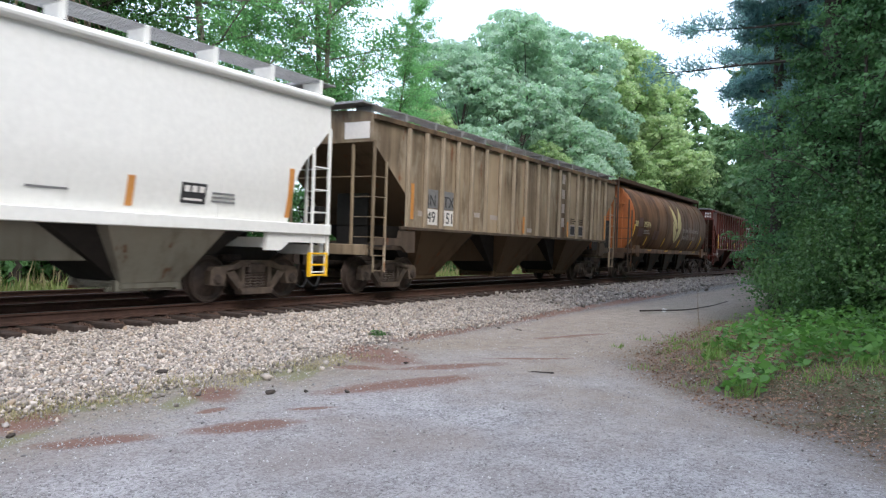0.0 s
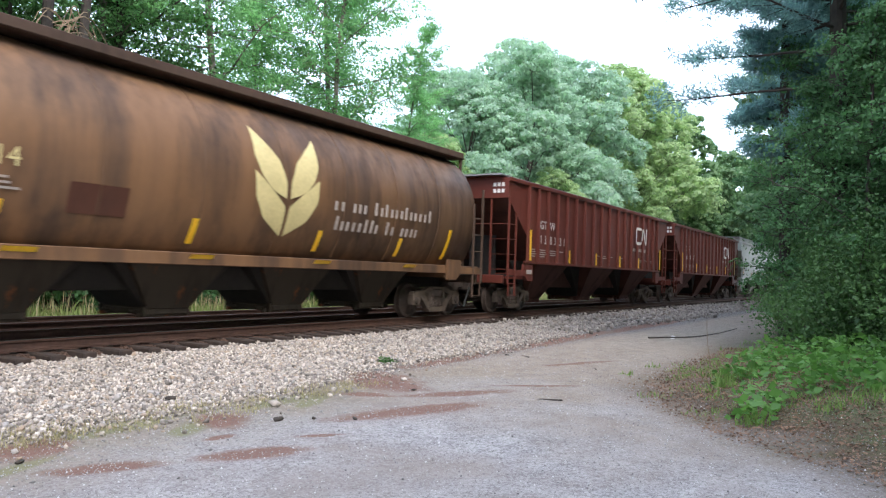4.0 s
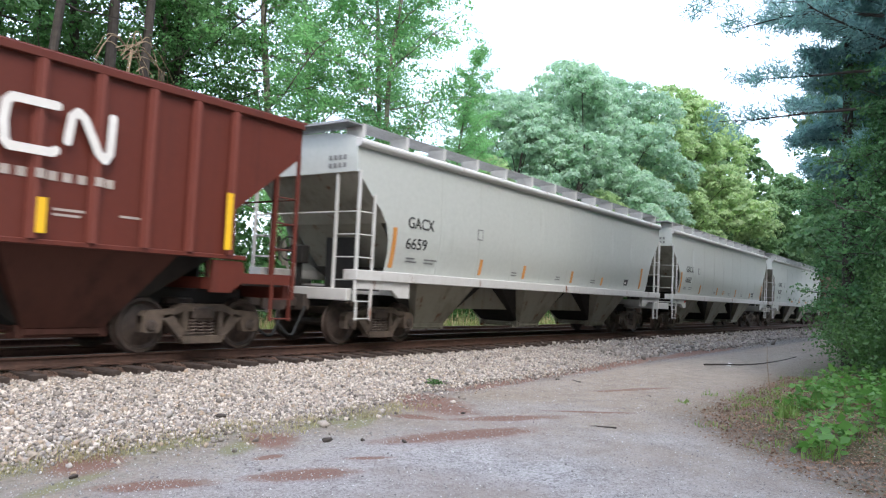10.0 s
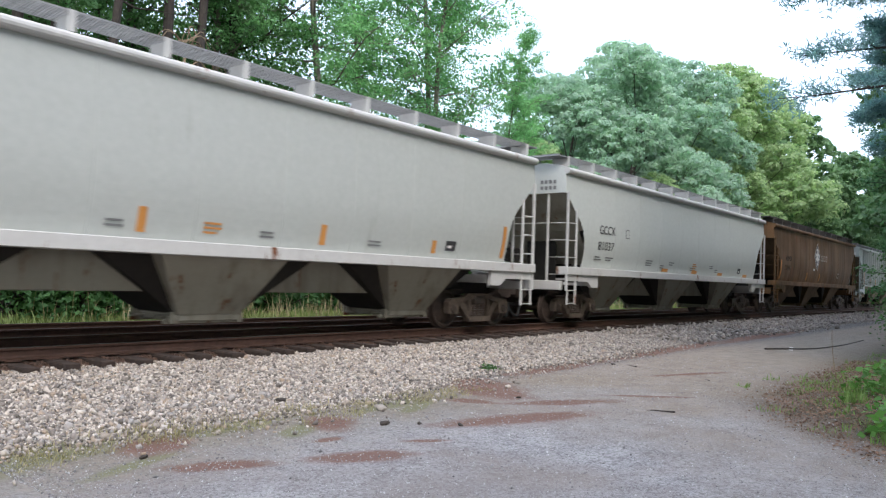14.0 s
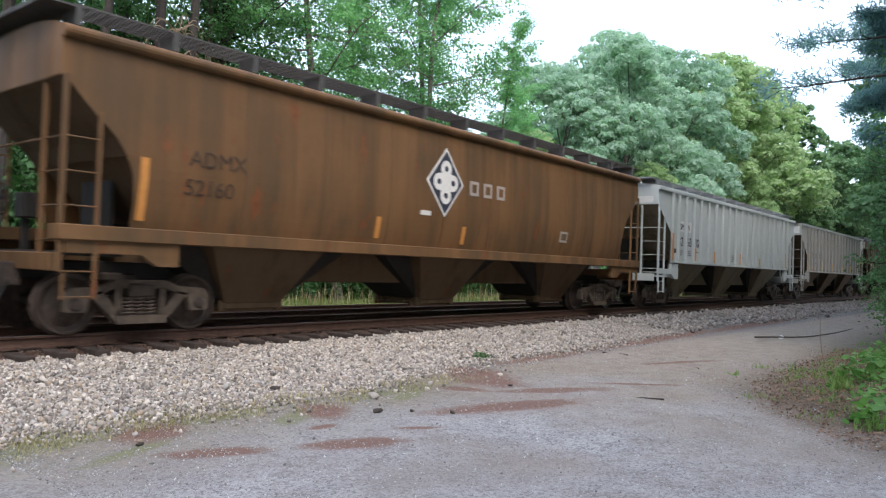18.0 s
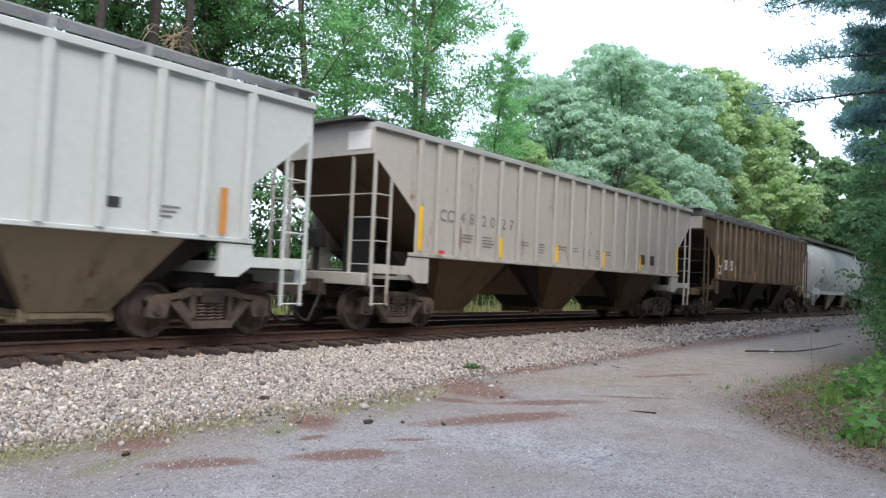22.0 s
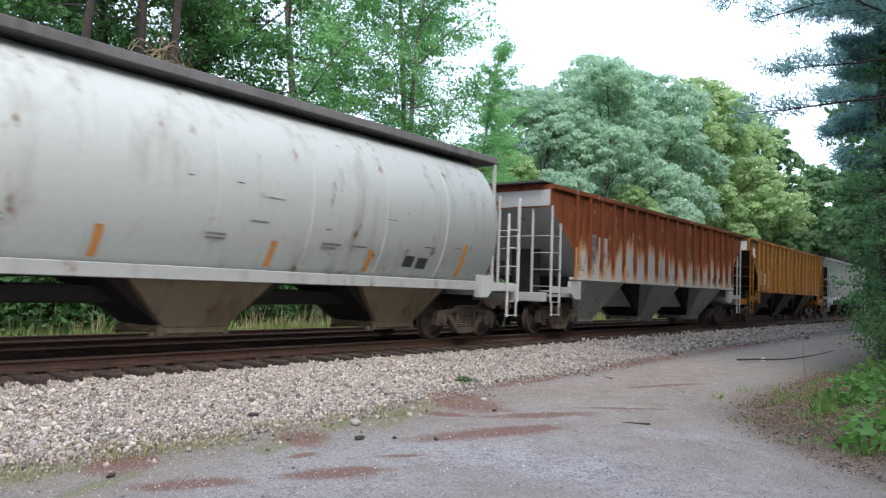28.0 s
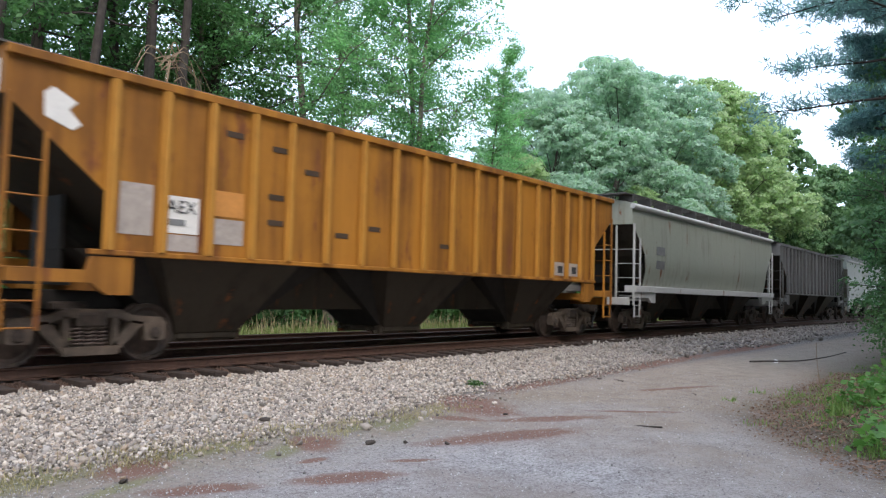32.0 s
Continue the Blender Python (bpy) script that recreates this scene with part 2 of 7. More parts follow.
def rod(bm, a, b, r, n=8, r2=None):
    a, b = Vector(a), Vector(b)
    q = (b - a).to_track_quat("Z", "Y")
    rings = []
    for p, rr in ((a, r), (b, r if r2 is None else r2)):
        rings.append([bm.verts.new(p + q @ Vector((rr * math.cos(i * 2 * math.pi / n), rr * math.sin(i * 2 * math.pi / n), 0))) for i in range(n)])
    for i in range(n):
        bm.faces.new((rings[0][i], rings[0][(i + 1) % n], rings[1][(i + 1) % n], rings[1][i]))
    bm.faces.new(rings[0][::-1])
    bm.faces.new(rings[1])


def tube(bm, pts, r, n=6):
    pts = [Vector(p) for p in pts]
    rings = []
    for i, p in enumerate(pts):
        q = (pts[min(i + 1, len(pts) - 1)] - pts[max(i - 1, 0)]).to_track_quat("Z", "Y")
        rings.append([bm.verts.new(p + q @ Vector((r * math.cos(k * 2 * math.pi / n), r * math.sin(k * 2 * math.pi / n), 0))) for k in range(n)])
    for a, b in zip(rings[:-1], rings[1:]):
        for k in range(n):
            bm.faces.new((a[k], a[(k + 1) % n], b[(k + 1) % n], b[k]))
    bm.faces.new(rings[0][::-1])
    bm.faces.new(rings[-1])


def prism(bm, pts, y0, y1):
    """An outline in x and z, given thickness across y."""
    a = [bm.verts.new((x, y0, z)) for x, z in pts]
    b = [bm.verts.new((x, y1, z)) for x, z in pts]
    n = len(pts)
    bm.faces.new(a)
    bm.faces.new(b[::-1])
    for i in range(n):
        bm.faces.new((a[i], b[i], b[(i + 1) % n], a[(i + 1) % n]))


def frustum(bm, top, bottom, zt, zb):
    """top and bottom: x0, x1, y0, y1."""
    def ring(r, z):
        return [bm.verts.new(p) for p in ((r[0], r[2], z), (r[1], r[2], z), (r[1], r[3], z), (r[0], r[3], z))]
    a, b = ring(bottom, zb), ring(top, zt)
    bm.faces.new(a[::-1])
    bm.faces.new(b)
    for i in range(4):
        bm.faces.new((a[i], a[(i + 1) % 4], b[(i + 1) % 4], b[i]))


def lathe(bm, prof, centre, n=28, axis="y"):
    rings = []
    for i in range(n):
        c, s = math.cos(2 * math.pi * i / n), math.sin(2 * math.pi * i / n)
        rings.append([bm.verts.new((centre[0] + r * c, centre[1] + h, centre[2] + r * s)) for r, h in prof])
    for i in range(n):
        a, b = rings[i], rings[(i + 1) % n]
        for j in range(len(prof) - 1):
            bm.faces.new((a[j], b[j], b[j + 1], a[j + 1]))


def quads(name, verts, mat, corners=4):
    """One mesh from an array of n x corners x 3 points, a face for each row."""
    n = len(verts)
    me = bpy.data.meshes.new(name)
    me.vertices.add(n * corners)
    me.vertices.foreach_set("co", np.ascontiguousarray(verts, dtype=np.float32).ravel())
    me.loops.add(n * corners)
    me.loops.foreach_set("vertex_index", np.arange(n * corners, dtype=np.int32))
    me.polygons.add(n)
    me.polygons.foreach_set("loop_start", np.arange(0, n * corners, corners, dtype=np.int32))
    me.update(calc_edges=True)
    me.materials.append(mat)
    return me


def solids(name, verts, faces, mat):
    """Many copies of one small solid: verts n x k x 3, faces triangles on the k corners."""
    n, k, _ = verts.shape
    f = np.asarray(faces, dtype=np.int32)
    idx = (f[None] + (np.arange(n, dtype=np.int32) * k)[:, None, None]).reshape(-1)
    me = bpy.data.meshes.new(name)
    me.vertices.add(n * k)
    me.vertices.foreach_set("co", np.ascontiguousarray(verts, dtype=np.float32).ravel())
    me.loops.add(len(idx))
    me.loops.foreach_set("vertex_index", idx)
    me.polygons.add(len(idx) // 3)
    me.polygons.foreach_set("loop_start", np.arange(0, len(idx), 3, dtype=np.int32))
    me.update(calc_edges=True)
    me.materials.append(mat)
    return me


def lettering(name, words, d, z, high, mat, parent, y, lean=0.0, wide=1.0):
    """Words in the built-in font on a car's near side, from d to the right, on the baseline z."""
    k = ("text", words, round(high, 3), mat.name, wide)
    if k not in SHARED:
        cu = bpy.data.curves.new(name, "FONT")
        cu.body, cu.size, cu.extrude, cu.resolution_u = words, high / 0.70, 0.003, 3
        ob = bpy.data.objects.new(name, cu)
        scene.collection.objects.link(ob)
        dg = bpy.context.evaluated_depsgraph_get()
        me = bpy.data.meshes.new_from_object(ob.evaluated_get(dg))
        me.transform(Matrix.Diagonal((wide, 1, 1, 1)))
        bpy.data.objects.remove(ob)
        me.materials.clear()
        me.materials.append(mat)
        SHARED[k] = me
    ob = new(name, SHARED[k])
    ob.parent = parent
    dy = inset_at(parent, z), inset_at(parent, z + high)
    ob.matrix_basis = pose(d, y + dy[0] - 0.002, z, 90 + lean + math.degrees(math.atan2(dy[0] - dy[1], high)))
    return ob


# ---------- the track's measures ----------
RAIL_Z, TRACK_Y = 0.379, 12.01
HALF = 1.60
BARREL_Z, BARREL_UP = 2.88, 1.83


def flat_side(z):
    return HALF


def bowed_side(z):
    if z < 2.75:
        return HALF - 0.20 * ((2.75 - z) / 1.3) ** 2
    return HALF - 0.05 * ((z - 2.75) / 1.5) ** 2


def round_side(z):
    if z < BARREL_Z:
        return HALF * math.sqrt(1 - ((BARREL_Z - z) / 2.05) ** 2)
    return HALF * math.sqrt(max(0.0, 1 - ((z - BARREL_Z) / BARREL_UP) ** 2))


SIDE_OF = {}  # how the side of each car curves


def inset_at(car, z):
    return HALF - SIDE_OF.get(car.name, flat_side)(z)


CUTS = {
    "ribbed": [(0.0, 3.66), (1.44, 2.50), (1.445, 1.67)],
    "smooth": [(0.0, 3.68), (0.07, 3.64), (0.50, 3.20), (0.80, 2.93), (0.98, 2.68), (1.09, 2.38), (1.13, 2.05), (1.13, 1.62), (1.135, 1.45)],
}


def shell(bm, length, cut, side, top, cave, steps=18):
    """The hollow body: sides up to the eave, ends that slope in; open below the height of the cave."""
    st = [(d, z) for d, z in cut]
    floor_z = min(z for d, z in cut)
    levels = [floor_z + (top - floor_z) * i / steps for i in range(steps + 1)]
    xs = [(-length / 2 + d, z) for d, z in st] + [(length / 2 - d, z) for d, z in reversed(st)]
    rings = []
    for x, zb in xs:
        lv = [max(zb, z) for z in levels]
        rings.append([bm.verts.new((x, -side(z), z)) for z in lv] + [bm.verts.new((x, side(z), z)) for z in reversed(lv)])
    n = len(rings[0])
    for k, (a, b) in enumerate(zip(rings[:-1], rings[1:])):
        for i in range(n):
            if i == n - 1 and min(xs[k][1], xs[k + 1][1]) < cave:
                continue
            f = bm.faces.new((a[i], b[i], b[(i + 1) % n], a[(i + 1) % n]))
            f.material_index = 1 if i == n - 1 else 0
    bm.faces.new(rings[0])
    bm.faces.new(rings[-1][::-1])


def roof_shape(bm, length, half, z0, rise, n=10):
    outline = [(-half, z0 - 0.02)] + [(half * math.cos(math.pi * (1 - i / n)), z0 + rise * math.sin(math.pi * i / n) ** 0.8) for i in range(n + 1)] + [(half, z0 - 0.02)]
    a = [bm.verts.new((-length / 2, y, z)) for y, z in outline]
    b = [bm.verts.new((length / 2, y, z)) for y, z in outline]
    m = len(outline)
    bm.faces.new(a)
    bm.faces.new(b[::-1])
    for i in range(m):
        bm.faces.new((a[i], b[i], b[(i + 1) % m], a[(i + 1) % m]))


# where the posts stand along a ribbed car, wider apart over the hoppers
RIBS = [1.47, 2.30, 3.12, 3.95, 4.76, 5.66, 6.60, 7.55, 8.50, 9.50, 10.44, 11.44, 12.30, 13.25, 14.05, 14.87, 15.65, 16.45]


# ---------- parts of a freight car ----------
WHEELSETS = []


def wheelset_shape(bm):
    rod(bm, (0, -1.0, 0), (0, 1.0, 0), 0.08, 12)
    for s in (-1, 1):
        prof = [(0.09, 0.70), (0.10, 0.86), (0.17, 0.84), (0.34, 0.77), (0.39, 0.80), (0.40, 0.825), (0.452, 0.825), (0.457, 0.76), (0.462, 0.72), (0.485, 0.71), (0.488, 0.69), (0.40, 0.69), (0.37, 0.72), (0.17, 0.74), (0.09, 0.70)]
        lathe(bm, [(r, s * h) for r, h in prof], (0, 0, 0), 40)
        # lifting holes and bolts that show the wheel turn
        for i in range(3):
            a = i * 2 * math.pi / 3
            rod(bm, (0.10 * math.cos(a), s * 0.99, 0.10 * math.sin(a)), (0.10 * math.cos(a), s * 1.02, 0.10 * math.sin(a)), 0.016, 6)
        rod(bm, (0, s * 0.84, 0), (0, s * 1.0, 0), 0.115, 16)


def side_frame_shape(bm, s):
    """Cast side frame: arched top chord, drooping bottom, open windows by the springs."""
    y0, y1 = s * 0.93, s * 1.08
    A = 1.02
    up = [(-A - 0.17, 0.62), (-A - 0.10, 0.70), (-0.62, 0.74), (-0.42, 0.83), (0.42, 0.83), (0.62, 0.74), (A + 0.10, 0.70), (A + 0.17, 0.62)]
    prism(bm, up + [(A + 0.17, 0.50), (0.62, 0.62), (0.42, 0.70), (-0.42, 0.70), (-0.62, 0.62), (-A - 0.17, 0.50)], y0, y1)
    for q in (-1, 1):
        prism(bm, [(q * 0.62, 0.66), (q * 0.84, 0.62), (q * 0.42, 0.20), (q * 0.30, 0.26)], y0, y1)
        prism(bm, [(q * 0.32, 0.72), (q * 0.42, 0.72), (q * 0.40, 0.28), (q * 0.31, 0.28)], y0, y1)
        prism(bm, [(q * 0.80, 0.64), (q * (A + 0.17), 0.62), (q * (A + 0.17), 0.36), (q * (A + 0.10), 0.34), (q * (A - 0.16), 0.34), (q * (A - 0.2), 0.5)], y0 - s * 0.01, y1 + s * 0.01)
    prism(bm, [(-0.45, 0.28), (0.45, 0.28), (0.40, 0.15), (-0.40, 0.15)], y0 - s * 0.02, y1 + s * 0.03)


def spring_shape(bm, s):
    for x in (-0.18, 0.0, 0.18):
        pts = [(x + 0.075 * math.cos(a), s * 1.0 + 0.075 * math.sin(a), 0.28 + 0.28 * a / (2 * math.pi * 5)) for a in (i * 2 * math.pi * 5 / 40 for i in range(41))]
        tube(bm, pts, 0.017, 5)


def truck(parent, x):
    def bolster(bm):
        box(bm, -0.22, 0.22, -1.12, 1.12, 0.56, 0.78, 0.03)
        box(bm, -0.28, 0.28, -0.35, 0.35, 0.78, 0.92, 0.03)
        for q in (-1, 1):
            box(bm, q * 0.52 - 0.05, q * 0.52 + 0.05, -0.8, 0.8, 0.30, 0.44, 0.02)
    t = piece("truck", "bolster", bolster, M_truck, parent, (x, 0, 0), "rusty cast steel truck with two axles")
    for s in (-1, 1):
        piece("side_frame", ("frame", s), lambda bm: side_frame_shape(bm, s), M_frame, t)
        piece("spring_nest", ("spring", s), lambda bm: spring_shape(bm, s), M_spring, t, smooth=True)
        for q in (-1, 1):
            def cap(bm):
                lathe(bm, [(0.001, s * 1.14), (0.07, s * 1.13), (0.10, s * 1.09), (0.11, s * 0.98), (0.001, s * 0.98)], (0, 0, 0), 16)
                box(bm, -0.15, 0.15, s * 0.95, s * 1.07, 0.06, 0.15)
            piece("bearing_cap", ("cap", s), cap, M_truck, t, (q * 1.02, 0, 0.457))
    for q in (-1, 1):
        w = piece("wheelset", "wheelset", wheelset_shape, M_wheel, t, smooth=False)
        w.matrix_parent_inverse = pose(q * 1.02, 0, 0.457)
        WHEELSETS.append(w)
    return t


def coupler_shape(bm, s):
    box(bm, min(s * -0.2, s * 0.55), max(s * -0.2, s * 0.55), -0.09, 0.09, 0.78, 0.98, 0.02)
    prism(bm, [(s * 0.50, 1.02), (s * 0.62, 1.04), (s * 0.80, 1.02), (s * 0.84, 0.90), (s * 0.80, 0.72), (s * 0.60, 0.70), (s * 0.50, 0.74)], -0.16, 0.14)
    box(bm, min(s * -0.1, s * 0.12), max(s * -0.1, s * 0.12), -0.30, 0.30, 0.70, 1.06, 0.02)


def hose_shape(bm, s):
    tube(bm, [(s * (0.1 + 0.75 * i / 8), -0.35 + 0.05 * math.sin(i), 0.80 - 0.62 * math.sin(math.pi * i / 8 * 0.9) ** 0.8) for i in range(9)], 0.03, 6)


def hopper_shape(bm, wide, half):
    frustum(bm, (-wide, wide, -half, half), (-0.62, 0.62, -0.72, 0.72), 1.70, 0.42)


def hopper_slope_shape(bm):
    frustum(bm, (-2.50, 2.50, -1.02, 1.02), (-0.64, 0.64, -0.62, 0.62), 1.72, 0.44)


def gate_shape(bm):
    box(bm, -0.60, 0.60, -0.70, 0.70, 0.30, 0.425, 0.02)
    for s in (-1, 1):
        box(bm, -0.78, 0.78, s * 0.55 - 0.03, s * 0.55 + 0.03, 0.26, 0.34)
        rod(bm, (-0.86, s * 0.4, 0.36), (0.86, s * 0.4, 0.36), 0.03, 6)
        box(bm, -0.70, -0.58, s * 0.62 - 0.06, s * 0.62 + 0.06, 0.27, 0.46)
        box(bm, 0.58, 0.70, s * 0.62 - 0.06, s * 0.62 + 0.06, 0.27, 0.46)


def ladder(parent, x, s, e, mat, zlow=0.56):
    """Side ladder at a corner: e tells the end (-1 or 1), s the side."""
    def stile(bm):
        y = s * (HALF + 0.015)
        box(bm, -0.035, 0.035, y - 0.03, y + 0.03, 0.95, 3.70, 0.008)
        xx = -e * 0.50
        box(bm, xx - 0.025, xx + 0.025, y - 0.03, y + 0.03, zlow, 3.24, 0.008)
        box(bm, -e * 0.06 - 0.02, -e * 0.06 + 0.02, y - 0.02, y + 0.02, zlow, 0.98)
    l = piece("ladder", ("ladder", s, e), stile, mat, parent, (x, 0, 0))
    for z in (0.60, 0.96, 1.40, 1.88, 2.36, 2.84):
        def rung(bm):
            rod(bm, (0, s * (HALF + 0.02), 0), (-e * 0.50, s * (HALF + 0.02), 0), 0.014, 6)
        piece("rung", ("rung", s, e), rung, mat, l, (0, 0, z))
    return l


def end_gear(parent, x, e, mat, post_top=3.70, brake=False):
    """Posts, rungs and grab irons across one end; e is -1 or 1."""
    for s in (-1, 1):
        def post(bm):
            box(bm, -0.03, 0.03, -0.03, 0.03, 1.10, post_top + 0.1, 0.006)
        piece("end_post", ("endpost", post_top), post, mat, parent, (x, s * 0.98, 0))
        for z in (1.40, 1.88, 2.36, 2.84):
            def grab(bm):
                rod(bm, (0, 0, 0), (0, s * 0.62, 0), 0.013, 6)
            piece("end_rung", ("endrung", s), grab, mat, parent, (x, s * 0.98, z))
    def cross(bm):
        rod(bm, (0, -0.98, 0), (0, 0.98, 0), 0.018, 6)
    piece("handrail", "crossrail", cross, mat, parent, (x, 0, 2.84))
    def sill(bm):
        box(bm, -0.06, 0.10, -1.45, 1.45, 0.96, 1.22, 0.015)
    piece("end_sill", "endsill", sill, mat, parent, (x, 0, 0))
    def deck(bm):
        prism(bm, [(-0.46, 1.18), (0.46, 1.18), (0.46, 1.25), (0.43, 1.25), (0.43, 1.23), (-0.43, 1.23), (-0.43, 1.25), (-0.46, 1.25)], -1.42, 1.42)
    piece("end_platform", "deck", deck, M_steel_dark, parent, (x - e * 0.55, 0, 0))
    if brake:
        def wheel(bm):
            lathe(bm, [(0.26, -0.012), (0.285, 0.0), (0.26, 0.012), (0.245, 0.0), (0.26, -0.012)], (0, 0, 0), 20)
            for i in range(5):
                a = i * 2 * math.pi / 5
                rod(bm, (0, 0, 0), (0.26 * math.cos(a), 0, 0.26 * math.sin(a)), 0.014, 5)
            rod(bm, (0, -0.05, 0), (0, 0.05, 0), 0.04, 8)
        b = piece("brake_wheel", "brakewheel", wheel, M_steel_dark, parent, (x, 0.45, 2.05))
        b.rotation_euler = (0, 0, radians(90))
        def box_(bm):
            box(bm, -0.02, 0.22, 0.25, 0.65, 1.75, 2.15, 0.02)
            box(bm, 0.05, 0.15, 0.40, 0.50, 1.20, 1.78)
        piece("brake_box", "brakebox", box_, M_steel_dark, parent, (x - e * 0.26, 0, 0))


def walkway(parent, length, y, z, mat, post_mat, deep=0.26, pitch=1.42, wide=0.62):
    """Grating beside the roof hatches on upright brackets."""
    s = -1 if y < 0 else 1
    def grate(bm):
        n = 11
        for i in range(n):
            yy = y - s * wide * i / (n - 1)
            box(bm, -length / 2, length / 2, yy - 0.009, yy + 0.009, z - 0.03, z)
        m = int(length / 0.16)
        for i in range(m + 1):
            xx = -length / 2 + length * i / m
            box(bm, xx - 0.012, xx + 0.012, min(y, y - s * wide), max(y, y - s * wide), z - 0.024, z - 0.006)
    w = piece("running_board", ("grate", round(length, 2), y, z, wide), grate, mat, parent)
    n = int(length / pitch)
    for i in range(n + 1):
        def leg(bm):
            box(bm, -0.05, 0.05, y + s * 0.012, y + s * 0.022, z - deep, z)
            prism(bm, [(-0.006, z - 0.02), (-0.006, z - deep), (0.006, z - deep), (0.006, z - 0.02)], min(y, y - s * 0.5), max(y, y - s * 0.5))
        piece("bracket", ("bracket", y, z, deep), leg, post_mat, w, (-length / 2 + length * i / n, 0, 0))
    return w


def strip(parent, d, z0, z1, y, mat, wide=0.13):
    n = 1 if parent.name not in SIDE_OF else 4
    def tape(bm):
        zs = [z0 + (z1 - z0) * i / n for i in range(n + 1)]
        rows = [[bm.verts.new((x, yy + inset_at(parent, z), z)) for x, yy in ((-wide / 2, -0.004), (wide / 2, -0.004), (wide / 2, 0.006), (-wide / 2, 0.006))] for z in zs]
        for a, b in zip(rows[:-1], rows[1:]):
            for i in range(4):
                bm.faces.new((a[i], a[(i + 1) % 4], b[(i + 1) % 4], b[i]))
        bm.faces.new(rows[0])
        bm.faces.new(rows[-1])
    return piece("reflector_strip", ("strip", z0, z1, wide, round(inset_at(parent, z0), 4)), tape, mat, parent, (d, y, 0))


def plate(parent, name, d0, d1, z0, z1, y, mat):
    """A flat stencil panel, plate or bar of lettering."""
    bm = bmesh.new()
    box(bm, d0, d1, y - 0.003, y + 0.003, z0, z1)
    for v in bm.verts:
        v.co.y += inset_at(parent, v.co.z)
    return part(name, bm, mat, parent)


def bars(parent, d, z, wide, rows, y, mat, high=0.045, gap=0.09, seed=1):
    rnd = random.Random(seed)
    for i in range(rows):
        w = wide * rnd.uniform(0.65, 1.0)
        plate(parent, "stencil_line", d, d + w, z - i * gap, z - i * gap + high, y, mat)


